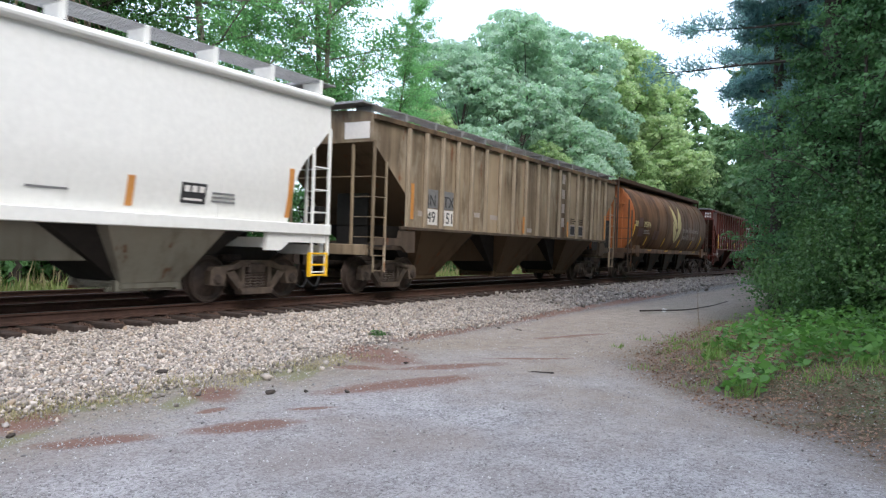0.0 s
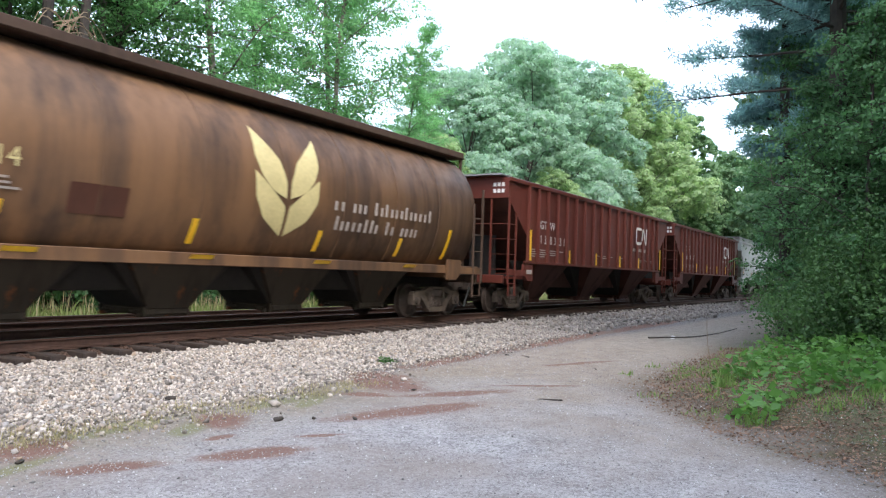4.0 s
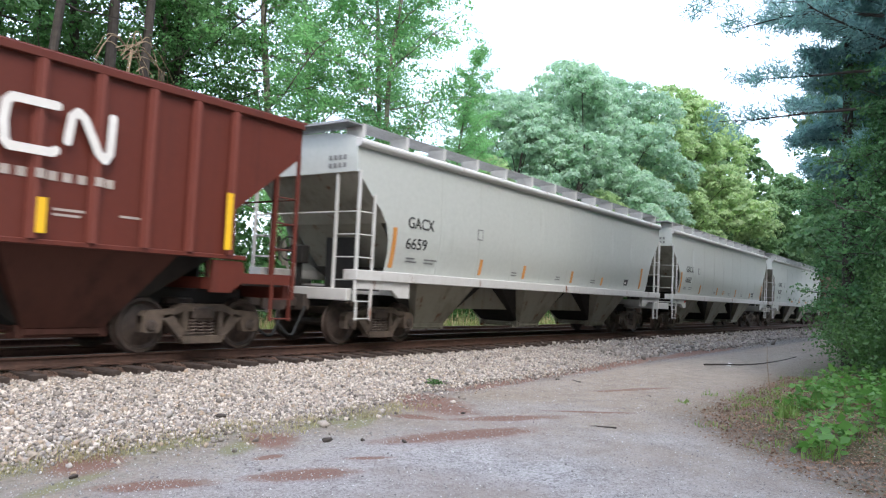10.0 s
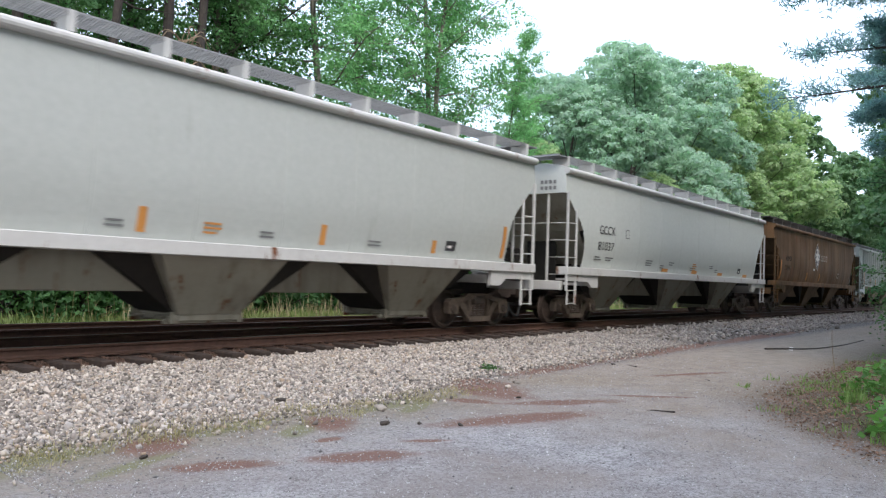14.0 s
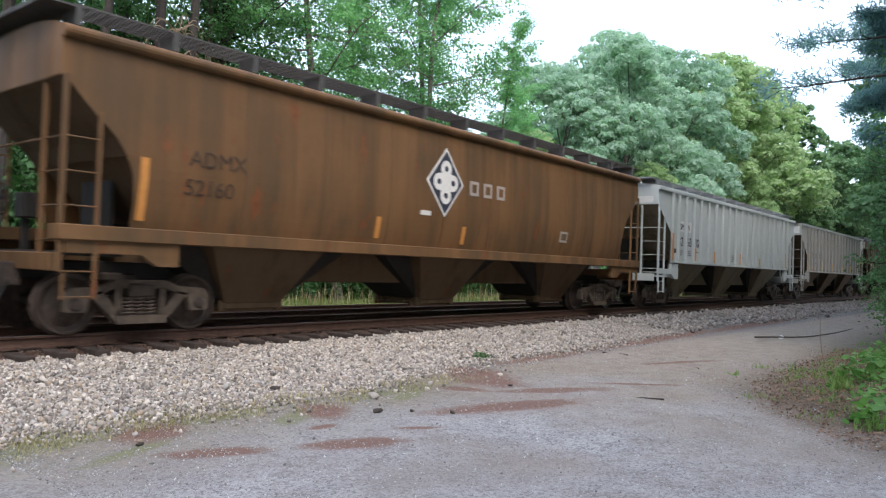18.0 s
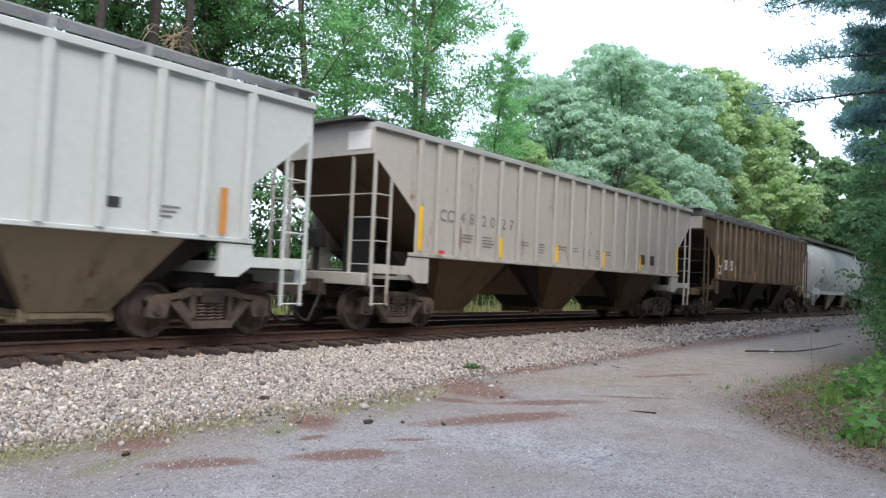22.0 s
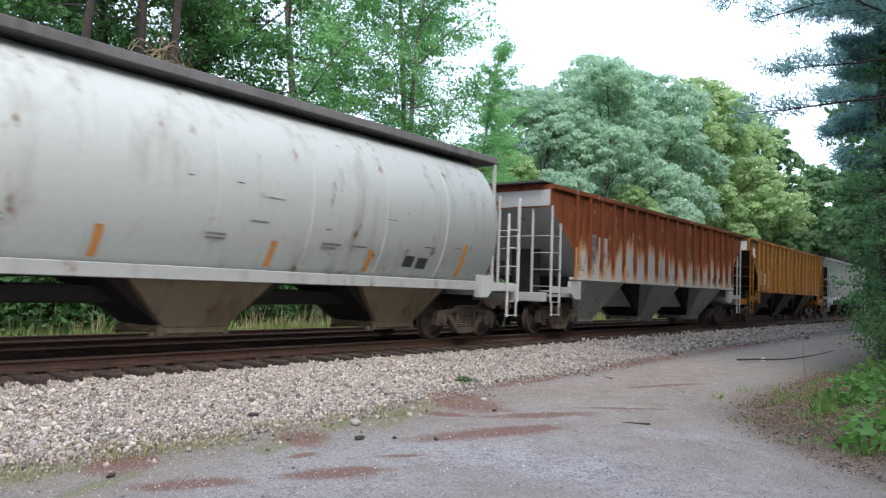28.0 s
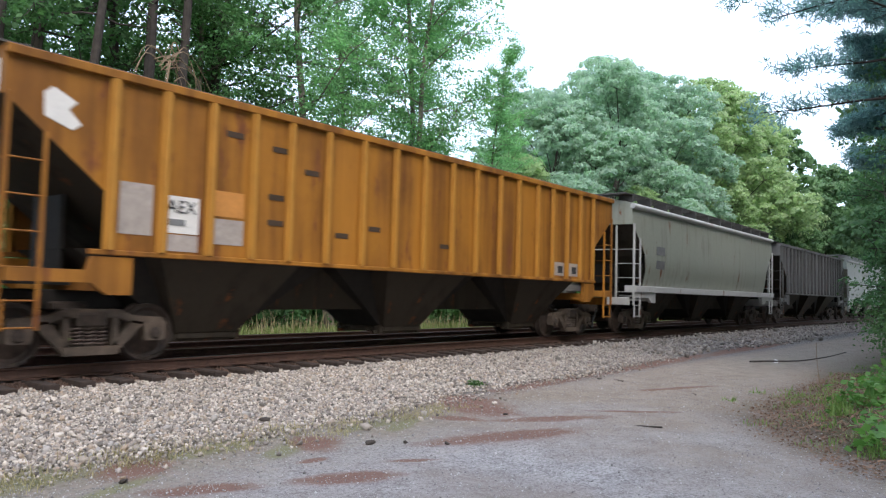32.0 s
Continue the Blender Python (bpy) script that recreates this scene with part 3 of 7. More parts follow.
def freight_car(kind, length, label, body, trim, hopper, hops=3, ribs=18, grating=None, strips=(), strip_mat=None, roof=None, chord=None, end=None, hop_wide=1.42, inset=(1.0, 1.0), gear=None, ridge_z=0.80, walk_up=None, rib_mat=None):
    """A covered hopper. The near side is -y; x runs from the leading end; z is from the rail head."""
    car = tagged(new("hopper_car"), label, "freight car", "cars of the freight train")
    if kind != "ribbed":
        SIDE_OF[car.name] = bowed_side if kind == "smooth" else round_side
    H = length / 2
    roof, chord, end = roof or body, chord or trim, end or body
    if kind == "round":
        def barrel(bm):
            low = [(round_side(z), z) for z in (1.36, 1.55, 1.75, 2.0, 2.4, BARREL_Z)]
            prof = [(-y, z) for y, z in low] + [(-HALF * math.cos(a), BARREL_Z + BARREL_UP * math.sin(a)) for a in (math.pi * i / 24 for i in range(1, 24))] + low[::-1]
            xs = [-H + inset[0], -H + inset[0] + 0.02, 0, H - inset[1] - 0.02, H - inset[1]]
            rr = [0.985, 1, 1, 1, 0.985]
            rings = [[bm.verts.new((x, yy * k, BARREL_Z + (zz - BARREL_Z) * k)) for yy, zz in prof] for x, k in zip(xs, rr)]
            n = len(prof)
            for a, b in zip(rings[:-1], rings[1:]):
                for i in range(n):
                    bm.faces.new((a[i], b[i], b[(i + 1) % n], a[(i + 1) % n]))
            bm.faces.new(rings[0])
            bm.faces.new(rings[-1][::-1])
        piece("body", ("barrel", length, inset), barrel, body, car, smooth=True)
        # weld seams round the barrel
        for i in range(1, 8):
            def seam(bm):
                pts = [(0, -round_side(z) - 0.004, z) for z in (1.5, 1.75, 2.0, 2.4, BARREL_Z)] + [(0, -(HALF + 0.004) * math.cos(a), BARREL_Z + (BARREL_UP + 0.004) * math.sin(a)) for a in (math.pi * j / 20 for j in range(1, 11))]
                tube(bm, pts, 0.012, 4)
            piece("weld_seam", "seam", seam, body, car, (-H + inset[0] + (length - inset[0] - inset[1]) * i / 8, 0, 0))
        for e in (-1, 1):
            def bulk(bm):
                low = [(round_side(z) - 0.03, z) for z in (1.36, 1.75, 2.2, BARREL_Z)]
                prof = [(-y, z) for y, z in low] + [(-1.57 * math.cos(a), BARREL_Z + 1.74 * math.sin(a)) for a in (math.pi * i / 16 for i in range(1, 16))] + low[::-1]
                rings = [[bm.verts.new((e * x, y * k, BARREL_Z + (z - BARREL_Z) * k)) for y, z in prof] for x, k in ((-0.02, 1.0), (0.05, 0.99), (0.09, 0.93))]
                n = len(prof)
                for a, b in zip(rings[:-1], rings[1:]):
                    for i in range(n):
                        bm.faces.new((a[i], b[i], b[(i + 1) % n], a[(i + 1) % n]))
                bm.faces.new(rings[0])
                bm.faces.new(rings[-1][::-1])
            b = piece("end_bulkhead", ("bulk", e), bulk, end, car, (e * (H - inset[0 if e < 0 else 1]), 0, 0))
            def shear_box(bm):
                prism(bm, [(e * 0.09, 1.2), (e * 0.42, 1.2), (e * 0.30, 2.75), (e * 0.09, 2.75)], -0.42, 0.42)
            piece("shear_box", ("shearbox", e), shear_box, M_steel_dark, b)
            def stay(bm):
                box(bm, min(e * 0.07, e * 0.15), max(e * 0.07, e * 0.15), -0.03, 0.03, 1.3, 4.30)
            for y in (-0.95, 0.95):
                piece("stay", ("stay", e), stay, end, b, (0, y, 0))
            def bar(bm):
                box(bm, min(e * 0.07, e * 0.17), max(e * 0.07, e * 0.17), -1.1, 1.1, 3.55, 3.65)
            piece("crossbar", ("bar", e), bar, end, b)
            def roof_post(bm):
                box(bm, -0.035, 0.035, -0.035, 0.035, 1.2, 4.62)
            for y in (-0.98, 0.98):
                piece("roof_post", "roofpost", roof_post, gear or end, car, (e * (H - 0.36), y, 0))
        def roofdeck(bm):
            box(bm, -H + 0.2, H - 0.2, -1.02, 1.02, 4.60, 4.65, 0.01)
            for i in range(22):
                xx = -H + 1.0 + (length - 2.0) * i / 21
                box(bm, xx - 0.03, xx + 0.03, -0.6, 0.6, 4.48, 4.61)
        piece("roof_deck", ("roofdeck", length), roofdeck, roof, car)
        for s in (-1, 1):
            def lip(bm):
                box(bm, -H + 0.3, H - 0.3, s * 1.02 - 0.03, s * 1.02 + 0.03, 4.61, 4.78, 0.01)
            piece("roof_walk", ("lip", length, s), lip, grating or roof, car)
    else:
        top = 4.24
        walk_up = walk_up or (0.17 if kind == "ribbed" else 0.50)
        rise = 0.32 if kind == "smooth" else 0.20 if walk_up > 0.2 else 0.11
        side = flat_side if kind == "ribbed" else bowed_side
        # end slopes get the darker hopper paint: wheel dust plus painted-in shade
        piece("body", (kind, "shell", length), lambda bm: shell(bm, length, CUTS[kind], side, top, 2.4 if kind == "ribbed" else 2.6), body, car).data.materials.append(hopper)
        piece("roof", (kind, "roof", length, rise), lambda bm: roof_shape(bm, length - 0.02, HALF + 0.01, top + 0.02, rise), roof, car)
        if kind == "smooth":
            for i in range(1, 9):
                def joint(bm):
                    rows_ = [[bm.verts.new((x, -side(z) - t, z)) for x, t in ((-0.013, 0.0), (-0.006, 0.006), (0.006, 0.006), (0.013, 0.0))] for z in [1.64 + 0.155 * k for k in range(17)]]
                    for a, b in zip(rows_[:-1], rows_[1:]):
                        for k in range(3):
                            bm.faces.new((a[k], a[k + 1], b[k + 1], b[k]))
                piece("weld_seam", "joint", joint, body, car, (-H + 1.3 + (length - 2.6) * i / 9, 0, 0))
        def hatch(bm):
            for i in range(8):
                x0 = -H + 0.8 + (length - 1.6) * i / 8
                box(bm, x0 + 0.03, x0 + (length - 1.6) / 8 - 0.03, -0.42, 0.42, top + 0.08, top + (walk_up + 0.02 if kind == "ribbed" else 0.46), 0.03)
        piece("hatch_covers", (kind, "hatch", length, walk_up), hatch, roof, car)
        for s in (-1, 1):
            def chord_shape(bm):
                if kind == "ribbed":
                    box(bm, -H, H, s * (HALF + 0.03) - 0.05, s * (HALF + 0.03) + 0.05, top - 0.06, top + 0.07, 0.012)
                else:
                    rod(bm, (-H, s * (HALF - 0.02), top + 0.06), (H, s * (HALF - 0.02), top + 0.06), 0.092, 14)
            piece("top_chord", (kind, "chord", length, s), chord_shape, chord, car, smooth=False)
            if kind == "ribbed":
                spots = ribs if isinstance(ribs, list) else [d * length / 17.85 for d in RIBS]
                for at_d in spots:
                    def rib(bm):
                        y = s * (HALF + 0.05)
                        prism(bm, [(-0.09, 1.70), (0.09, 1.70), (0.09, top - 0.06), (-0.09, top - 0.06)], y - 0.05, y + 0.05)
                        bmesh.ops.bevel(bm, geom=[e for e in bm.edges if abs(e.verts[0].co.z - e.verts[1].co.z) > 1], offset=0.045, segments=2, affect="EDGES")
                    piece("side_rib", ("rib", s), rib, rib_mat or body, car, (-H + at_d, 0, 0))
            zs = (1.62, 1.70) if kind == "ribbed" else (1.40, 1.62)
            y = s * (HALF + 0.03)
            def sill_shape(bm):
                x = H - 1.2 if kind == "ribbed" else H - 0.02
                inner = s * (HALF - (0.02 if kind == "ribbed" else 0.30))
                outer = s * (HALF + (0.06 if kind == "ribbed" else 0.09))
                box(bm, -x, x, min(inner, outer), max(inner, outer), zs[0], zs[1], 0.012)
            piece("side_sill", (kind, "sill", length, s), sill_shape, trim, car)
        w_top = top + walk_up
        for s in (-1, 1):
            walkway(car, length - 0.5, s * (1.36 if kind == "ribbed" else 1.46), w_top, grating or M_grating_dark, trim if kind == "smooth" and grating is M_grating else (grating or M_grating_dark), min(0.30, walk_up - 0.03), 1.42, 0.45 if kind == "ribbed" else 0.62)
        for e in (-1, 1):
            def apron(bm):
                prism(bm, [(-0.3, w_top - 0.05), (0.3, w_top - 0.05), (0.3, w_top), (0.26, w_top), (0.26, w_top - 0.02), (-0.26, w_top - 0.02), (-0.26, w_top), (-0.3, w_top)], -1.46, 1.46)
                for s in (-1, 1):
                    rod(bm, (-e * 0.25, s * 0.5, w_top - 0.03), (-e * 0.35, s * 0.45, w_top - 0.5), 0.025, 6)
            piece("end_walkway", (kind, "apron", e, walk_up), apron, grating or M_grating_dark, car, (e * (H - 0.05), 0, 0))
    # underframe
    zt = 1.70
    if hops == 3:
        centres, sc = [-length * 0.287, 0.0, length * 0.287], 1.0
    else:
        centres, sc = [(-1.5 + i) * (length - 5.0) / 4 for i in range(4)], 0.72
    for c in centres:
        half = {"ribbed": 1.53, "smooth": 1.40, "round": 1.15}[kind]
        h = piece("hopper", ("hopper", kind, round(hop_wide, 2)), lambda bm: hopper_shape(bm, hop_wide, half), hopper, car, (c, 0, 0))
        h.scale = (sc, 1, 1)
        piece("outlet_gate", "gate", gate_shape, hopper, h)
        # slope sheets get their shade as a near-black colour
        piece("hopper_slope", "hopper_slope", hopper_slope_shape, M_slope_shade, h)
    def spine(bm):
        box(bm, -H + 0.1, H - 0.1, -0.22, 0.22, 0.80, 1.10, 0.02)
    def ridge(bm):
        box(bm, -H + 3.0, H - 3.0, -0.58, 0.58, ridge_z, zt + 0.02, 0.02)
    piece("hopper_ridge", ("ridge", length, ridge_z), ridge, hopper if kind != "round" else M_slope_shade, car)
    piece("center_sill", ("spine", length), spine, M_steel_dark, car)
    for e in (-1, 1):
        if kind != "round":
            def slope(bm):
                (d0, z0), (d1, z1) = ((1.36, 2.57), (2.50, 1.62)) if kind == "ribbed" else ((0.90, 2.83), (2.25, 1.40))
                w = side(1.45) - 0.006
                prism(bm, [(e * (H - d0), z0), (e * (H - d1), z1), (e * (H - d1 - 0.03), z1 + 0.03), (e * (H - d0 - 0.03), z0 + 0.03)], -w, w)
            # same hopper paint here, dust and shade in one colour
            piece("slope_sheet", (kind, "slope", length, e), slope, hopper, car)
        def shear(bm):
            prism(bm, [(e * (H - 1.30), 1.2), (e * (H - 1.36), 1.2), (e * (H - 1.36), 2.55), (e * (H - 1.30), 2.55)], -0.5, 0.5)
        piece("shear_plate", ("shear", length, e), shear, M_steel_dark, car)
    for e in (-1, 1):
        for s in (-1, 1):
            def pad(bm):
                y = s * (HALF - 0.02)
                prism(bm, [(e * 0.12, 1.22), (e * -1.00, 1.22), (e * -1.25, 1.05), (e * -1.62, 1.05), (e * -1.62, 1.60), (e * -1.0, 1.60), (e * -0.95, 1.40), (e * 0.12, 1.40)], y - 0.05, y + 0.05)
                box(bm, -0.18 - e * 1.42, 0.18 - e * 1.42, -s * 0.0 + min(0, s * 1.5), max(0, s * 1.5), 1.10, 1.30)
            piece("bolster_web", ("pad", e, s), pad, trim if kind != "round" else body, car, (e * (H - 0.25), 0, 0))
            ladder(car, e * (H - 0.06), s, e, trim if kind == "smooth" else (gear or end))
        end_gear(car, e * (H - 0.06), e, trim if kind == "smooth" else (gear or end), 3.70, brake=e < 0)
        piece("coupler", ("coupler", e), lambda bm: coupler_shape(bm, e), M_truck, car, (e * H, 0, 0))
        piece("brake_hose", ("hose", e), lambda bm: hose_shape(bm, e), M_hose, car, (e * H, 0, 0))
        truck(car, e * (H - 1.58))
    if kind == "round":
        for s in (-1, 1):
            def sill_shape(bm):
                inner, outer = s * (HALF - 0.65), s * (HALF - 0.08)
                box(bm, -H + 0.05, H - 0.05, min(inner, outer), max(inner, outer), 1.22, 1.44, 0.012)
            piece("side_sill", ("round", "sill", length, s), sill_shape, trim, car)
    ys = -(HALF + (0.106 if kind == "ribbed" else 0.012))
    for d, z0, z1 in strips:
        strip(car, d - H, z0, z1, ys, strip_mat or M_yellow)
    return car

# ---------- the train ----------
P_white = paint("white_car_paint", (0.74, 0.735, 0.70), (0.30, 0.27, 0.22), 0.16, 0.0, rough=0.42)
P_chalk = paint("chalky_car_paint", (0.530, 0.552, 0.522), (0.24, 0.23, 0.19), 0.20, 0.0, rough=0.45)
P_gray = paint("pale_grey_car_paint", (0.448, 0.466, 0.438), (0.20, 0.18, 0.14), 0.24, 0.0, rough=0.42)
P_gray_trim = paint("pale_trim_paint", (0.52, 0.51, 0.49), (0.20, 0.17, 0.13), 0.30, 0.10, rough=0.5)
P_graydark = paint("dusty_grey_car_paint", (0.36, 0.37, 0.35), (0.15, 0.13, 0.10), 0.40, 0.1, rough=0.5)
# hopper paints carry dust, and the shade under the bodies as darker colour
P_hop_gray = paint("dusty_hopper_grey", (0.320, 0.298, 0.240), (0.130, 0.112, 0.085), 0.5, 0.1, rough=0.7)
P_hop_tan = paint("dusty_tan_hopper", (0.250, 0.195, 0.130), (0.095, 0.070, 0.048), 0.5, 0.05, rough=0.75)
P_hop_dark = paint("dusty_shaded_hopper", (0.050, 0.039, 0.028), (0.02, 0.016, 0.012), 0.5, 0.1, rough=0.8)
P_tan = paint("weathered_tan_paint", (0.330, 0.255, 0.170), (0.062, 0.041, 0.026), 0.74, 0.06, rough=0.65, scabs=(0.43, 0.37, 0.28))
P_umber = paint("weathered_umber_paint", (0.170, 0.112, 0.064), (0.030, 0.020, 0.014), 0.78, 0.16, rough=0.7, scabs=(0.22, 0.175, 0.115))
P_umber_rib = paint("worn_pale_rib_paint", (0.30, 0.245, 0.175), (0.055, 0.036, 0.024), 0.72, 0.16, rough=0.7)
# tan and red ribs lighter than their sides, rib highlights put in the colour
P_tan_rib = paint("worn_highlit_tan_rib_paint", (0.43, 0.355, 0.26), (0.10, 0.065, 0.04), 0.66, 0.10, rough=0.65)
P_red_rib = paint("highlit_red_rib_paint", (0.165, 0.048, 0.035), (0.085, 0.030, 0.022), 0.40, 0.0, rough=0.5)
P_yellow_rib = paint("worn_yellow_rib_paint", (0.43, 0.205, 0.036), (0.14, 0.058, 0.017), 0.60, 0.12, rough=0.55)
P_rust_rib = paint("dark_rusted_rib_paint", (0.46, 0.42, 0.34), (0.24, 0.15, 0.08), 0.40, 0.25, rust_line=1.90, rough=0.75)
P_grime = paint("oily_brown_grime", (0.085, 0.062, 0.044), (0.03, 0.022, 0.017), 0.55, 0.1, rough=0.75)
P_sootbrown = paint("sooty_brown_paint", (0.075, 0.046, 0.032), (0.03, 0.02, 0.016), 0.5, 0.1, rough=0.7)
P_red = paint("mineral_red_paint", (0.124, 0.031, 0.021), (0.060, 0.022, 0.017), 0.42, 0.0, rough=0.5)
P_red_b = paint("dull_mineral_red_paint", (0.112, 0.027, 0.018), (0.052, 0.020, 0.016), 0.45, 0.0, rough=0.5)
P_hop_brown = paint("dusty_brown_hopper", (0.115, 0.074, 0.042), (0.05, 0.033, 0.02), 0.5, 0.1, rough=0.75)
P_hop_red = paint("grimy_shaded_red_hopper", (0.080, 0.030, 0.021), (0.022, 0.014, 0.011), 0.5, 0.0, rough=0.75)
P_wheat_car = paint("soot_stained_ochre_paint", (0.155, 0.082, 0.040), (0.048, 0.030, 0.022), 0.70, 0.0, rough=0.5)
P_repaint = paint("maroon_brown_touch_up_paint", (0.085, 0.034, 0.022), (0.04, 0.022, 0.016), 0.4, 0.0, rough=0.5)
P_ochre_end = paint("ochre_end_paint", (0.36, 0.115, 0.035), (0.10, 0.04, 0.02), 0.55, 0.1, rough=0.6)
P_rustbrown = paint("rust_brown_paint", (0.155, 0.080, 0.034), (0.078, 0.050, 0.026), 0.66, 0.14, rough=0.55)
P_ribwhite = paint("white_ribbed_paint", (0.505, 0.530, 0.508), (0.24, 0.22, 0.18), 0.24, 0.0, rough=0.5)
P_riblight = paint("pale_ribbed_paint", (0.42, 0.395, 0.35), (0.17, 0.14, 0.10), 0.38, 0.06, rough=0.55)
P_rusty = paint("rusted_through_paint", (0.44, 0.43, 0.40), (0.24, 0.19, 0.14), 0.32, 0.14, rust_line=2.68, rough=0.7)
P_rusty_low = paint("grey_primer_paint", (0.40, 0.40, 0.385), (0.22, 0.18, 0.14), 0.35, 0.08, rough=0.6)
P_yellow = paint("faded_yellow_ochre_paint", (0.345, 0.145, 0.021), (0.110, 0.041, 0.012), 0.64, 0.20, rough=0.55)
P_olive = paint("olive_grey_paint", (0.30, 0.31, 0.255), (0.14, 0.13, 0.09), 0.40, 0.05, rough=0.5)
P_charcoal = paint("sooty_grey_paint", (0.17, 0.165, 0.16), (0.06, 0.05, 0.045), 0.55, 0.1, rough=0.6)
P_rooftar = paint("dirty_roof_paint", (0.11, 0.105, 0.10), (0.05, 0.04, 0.035), 0.5, 0.15, rough=0.7)

TRAIN = []  # (car, leading end, length)


def couple(car, lead, length):
    TRAIN.append((car, lead, length))
    car.location = (lead + length / 2, TRACK_Y, RAIL_Z)
    return car


YS, YR = -(HALF + 0.010), -(HALF + 0.006)


def capacity_lines(car, H, d, z, mat, y=YR, seed=3, w=0.55, rows=3):
    bars(car, d - H, z, w, rows, y, mat, 0.035, 0.075, seed)


def worm_logo(car, x, z, high, mat, y):
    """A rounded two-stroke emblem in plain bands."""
    w, t = high * 1.05, high * 0.16
    bm = bmesh.new()
    def stroke(pts):
        for a, b in zip(pts[:-1], pts[1:]):
            a, b = Vector((a[0], 0, a[1])), Vector((b[0], 0, b[1]))
            n = (b - a).normalized().cross(Vector((0, 1, 0))) * t / 2
            q = [a + n, b + n, b - n, a - n]
            lo = [bm.verts.new(p + Vector((x, y - 0.004, z))) for p in q]
            hi = [bm.verts.new(p + Vector((x, y + 0.004, z))) for p in q]
            bm.faces.new(lo)
            bm.faces.new(hi[::-1])
            for i in range(4):
                bm.faces.new((lo[i], hi[i], hi[(i + 1) % 4], lo[(i + 1) % 4]))
        for p in pts:
            rod(bm, (x + p[0], y - 0.0045, z + p[1]), (x + p[0], y + 0.0045, z + p[1]), t / 2, 12)
    h = high - t
    stroke([(w * 0.86, h * 0.06), (w * 0.80, 0), (w * 0.12, 0), (w * 0.03, h * 0.12), (0, h * 0.5), (w * 0.03, h * 0.88), (w * 0.12, h), (w * 0.84, h)])
    stroke([(w * 1.05, h * 0.3), (w * 1.10, h * 0.85), (w * 1.2, h * 0.97), (w * 1.33, h * 0.85), (w * 1.62, h * 0.15), (w * 1.74, h * 0.03), (w * 1.82, h * 0.2), (w * 1.84, h)])
    return part("emblem", bm, mat, car, "rounded white painted emblem")


def spaced_figures(car, H, d, z, number, mat, high, pitch=0.83, gap=0.36):
    """Single figures, two to a panel between the ribs."""
    for i, figure in enumerate(number):
        lettering("car_figure", figure, d - H + pitch * (i // 2) + gap * (i % 2), z, high, mat, car, YR, 0, 1.05)


def mark_ribbed(car, H, d, z1, z2, mark, number, mat, high=0.30, pitch=0.83):
    """Letters and figures set two by two between the ribs."""
    for i in range(0, len(mark), 2):
        lettering("car_lettering", mark[i:i + 2], d - H + pitch * (i // 2), z1, high, mat, car, YR, 0, 1.05)
    spaced_figures(car, H, d, z2, number, mat, high, pitch)


# white smooth-sided car, its trailing end in view as the clip begins
LA = 17.9
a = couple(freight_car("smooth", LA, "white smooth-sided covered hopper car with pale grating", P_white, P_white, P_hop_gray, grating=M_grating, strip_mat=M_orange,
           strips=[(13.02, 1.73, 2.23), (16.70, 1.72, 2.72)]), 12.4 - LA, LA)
plate(a, "data_panel", 14.02 - LA / 2, 14.56 - LA / 2, 1.85, 2.21, YS, M_black)
for k in range(3):
    plate(a, "panel_figure", 14.08 + 0.16 * k - LA / 2, 14.19 + 0.16 * k - LA / 2, 2.05, 2.16, YS - 0.004, M_white)
plate(a, "panel_line", 14.08 - LA / 2, 14.48 - LA / 2, 1.90, 1.94, YS - 0.004, M_white)
capacity_lines(a, LA / 2, 14.70, 2.05, M_faint, YS, 5, 0.6, 3)
capacity_lines(a, LA / 2, 11.32, 1.90, M_faint, YS, 6, 0.7, 1)
# bright yellow stirrup below the ladder
bm = bmesh.new()
for x in (-0.56, -0.04):
    box(bm, LA / 2 - 0.06 + x - 0.03, LA / 2 - 0.06 + x + 0.03, -HALF - 0.06, -HALF + 0.02, 0.50, 1.02, 0.006)
for z in (0.52, 0.74, 0.98):
    box(bm, LA / 2 - 0.62, LA / 2 - 0.10, -HALF - 0.055, -HALF + 0.015, z, z + 0.035)
part("stirrup", bm, M_yellow, a, "yellow painted stirrup step")

# tan ribbed car
LB = 17.7
H = LB / 2
b = couple(freight_car("ribbed", LB, "weathered tan ribbed covered hopper car streaked with brown grime", P_tan, P_grime, P_hop_brown, grating=M_grating, end=P_tan, strip_mat=M_orange,
           strips=[(1.58, 1.90, 2.80), (8.2, 1.75, 2.3), (12.05, 1.75, 2.3), (16.2, 1.75, 2.75)], chord=P_umber, walk_up=0.36, rib_mat=P_tan_rib), 13.9, LB)
for d0, d1 in ((2.36, 2.96), (3.14, 3.78)):
    plate(b, "number_panel", d0 - H, d1 - H, 1.80, 2.22, YR, M_white)
    plate(b, "mark_panel", d0 - H, d1 - H, 2.24, 2.74, YR, M_faint)
for word, d, z in (("JN", 2.42, 2.30), ("TX", 3.24, 2.30), ("49", 2.42, 1.86), ("151", 3.16, 1.86)):
    lettering("car_lettering", word, d - H, z, 0.30, M_black, b, YR - 0.008)
for z in (3.70, 3.15, 2.62, 2.10):
    plate(b, "sign_letter_block", 11.66 - H, 11.92 - H, z, z + 0.34, YR, M_pale_mark)
for d0 in (12.52, 13.38):
    plate(b, "panel_rim", d0 - H, d0 + 0.50 - H, 1.79, 2.21, YR, M_pale_mark)
    plate(b, "data_panel", d0 + 0.05 - H, d0 + 0.45 - H, 1.84, 2.16, YR - 0.006, M_black)
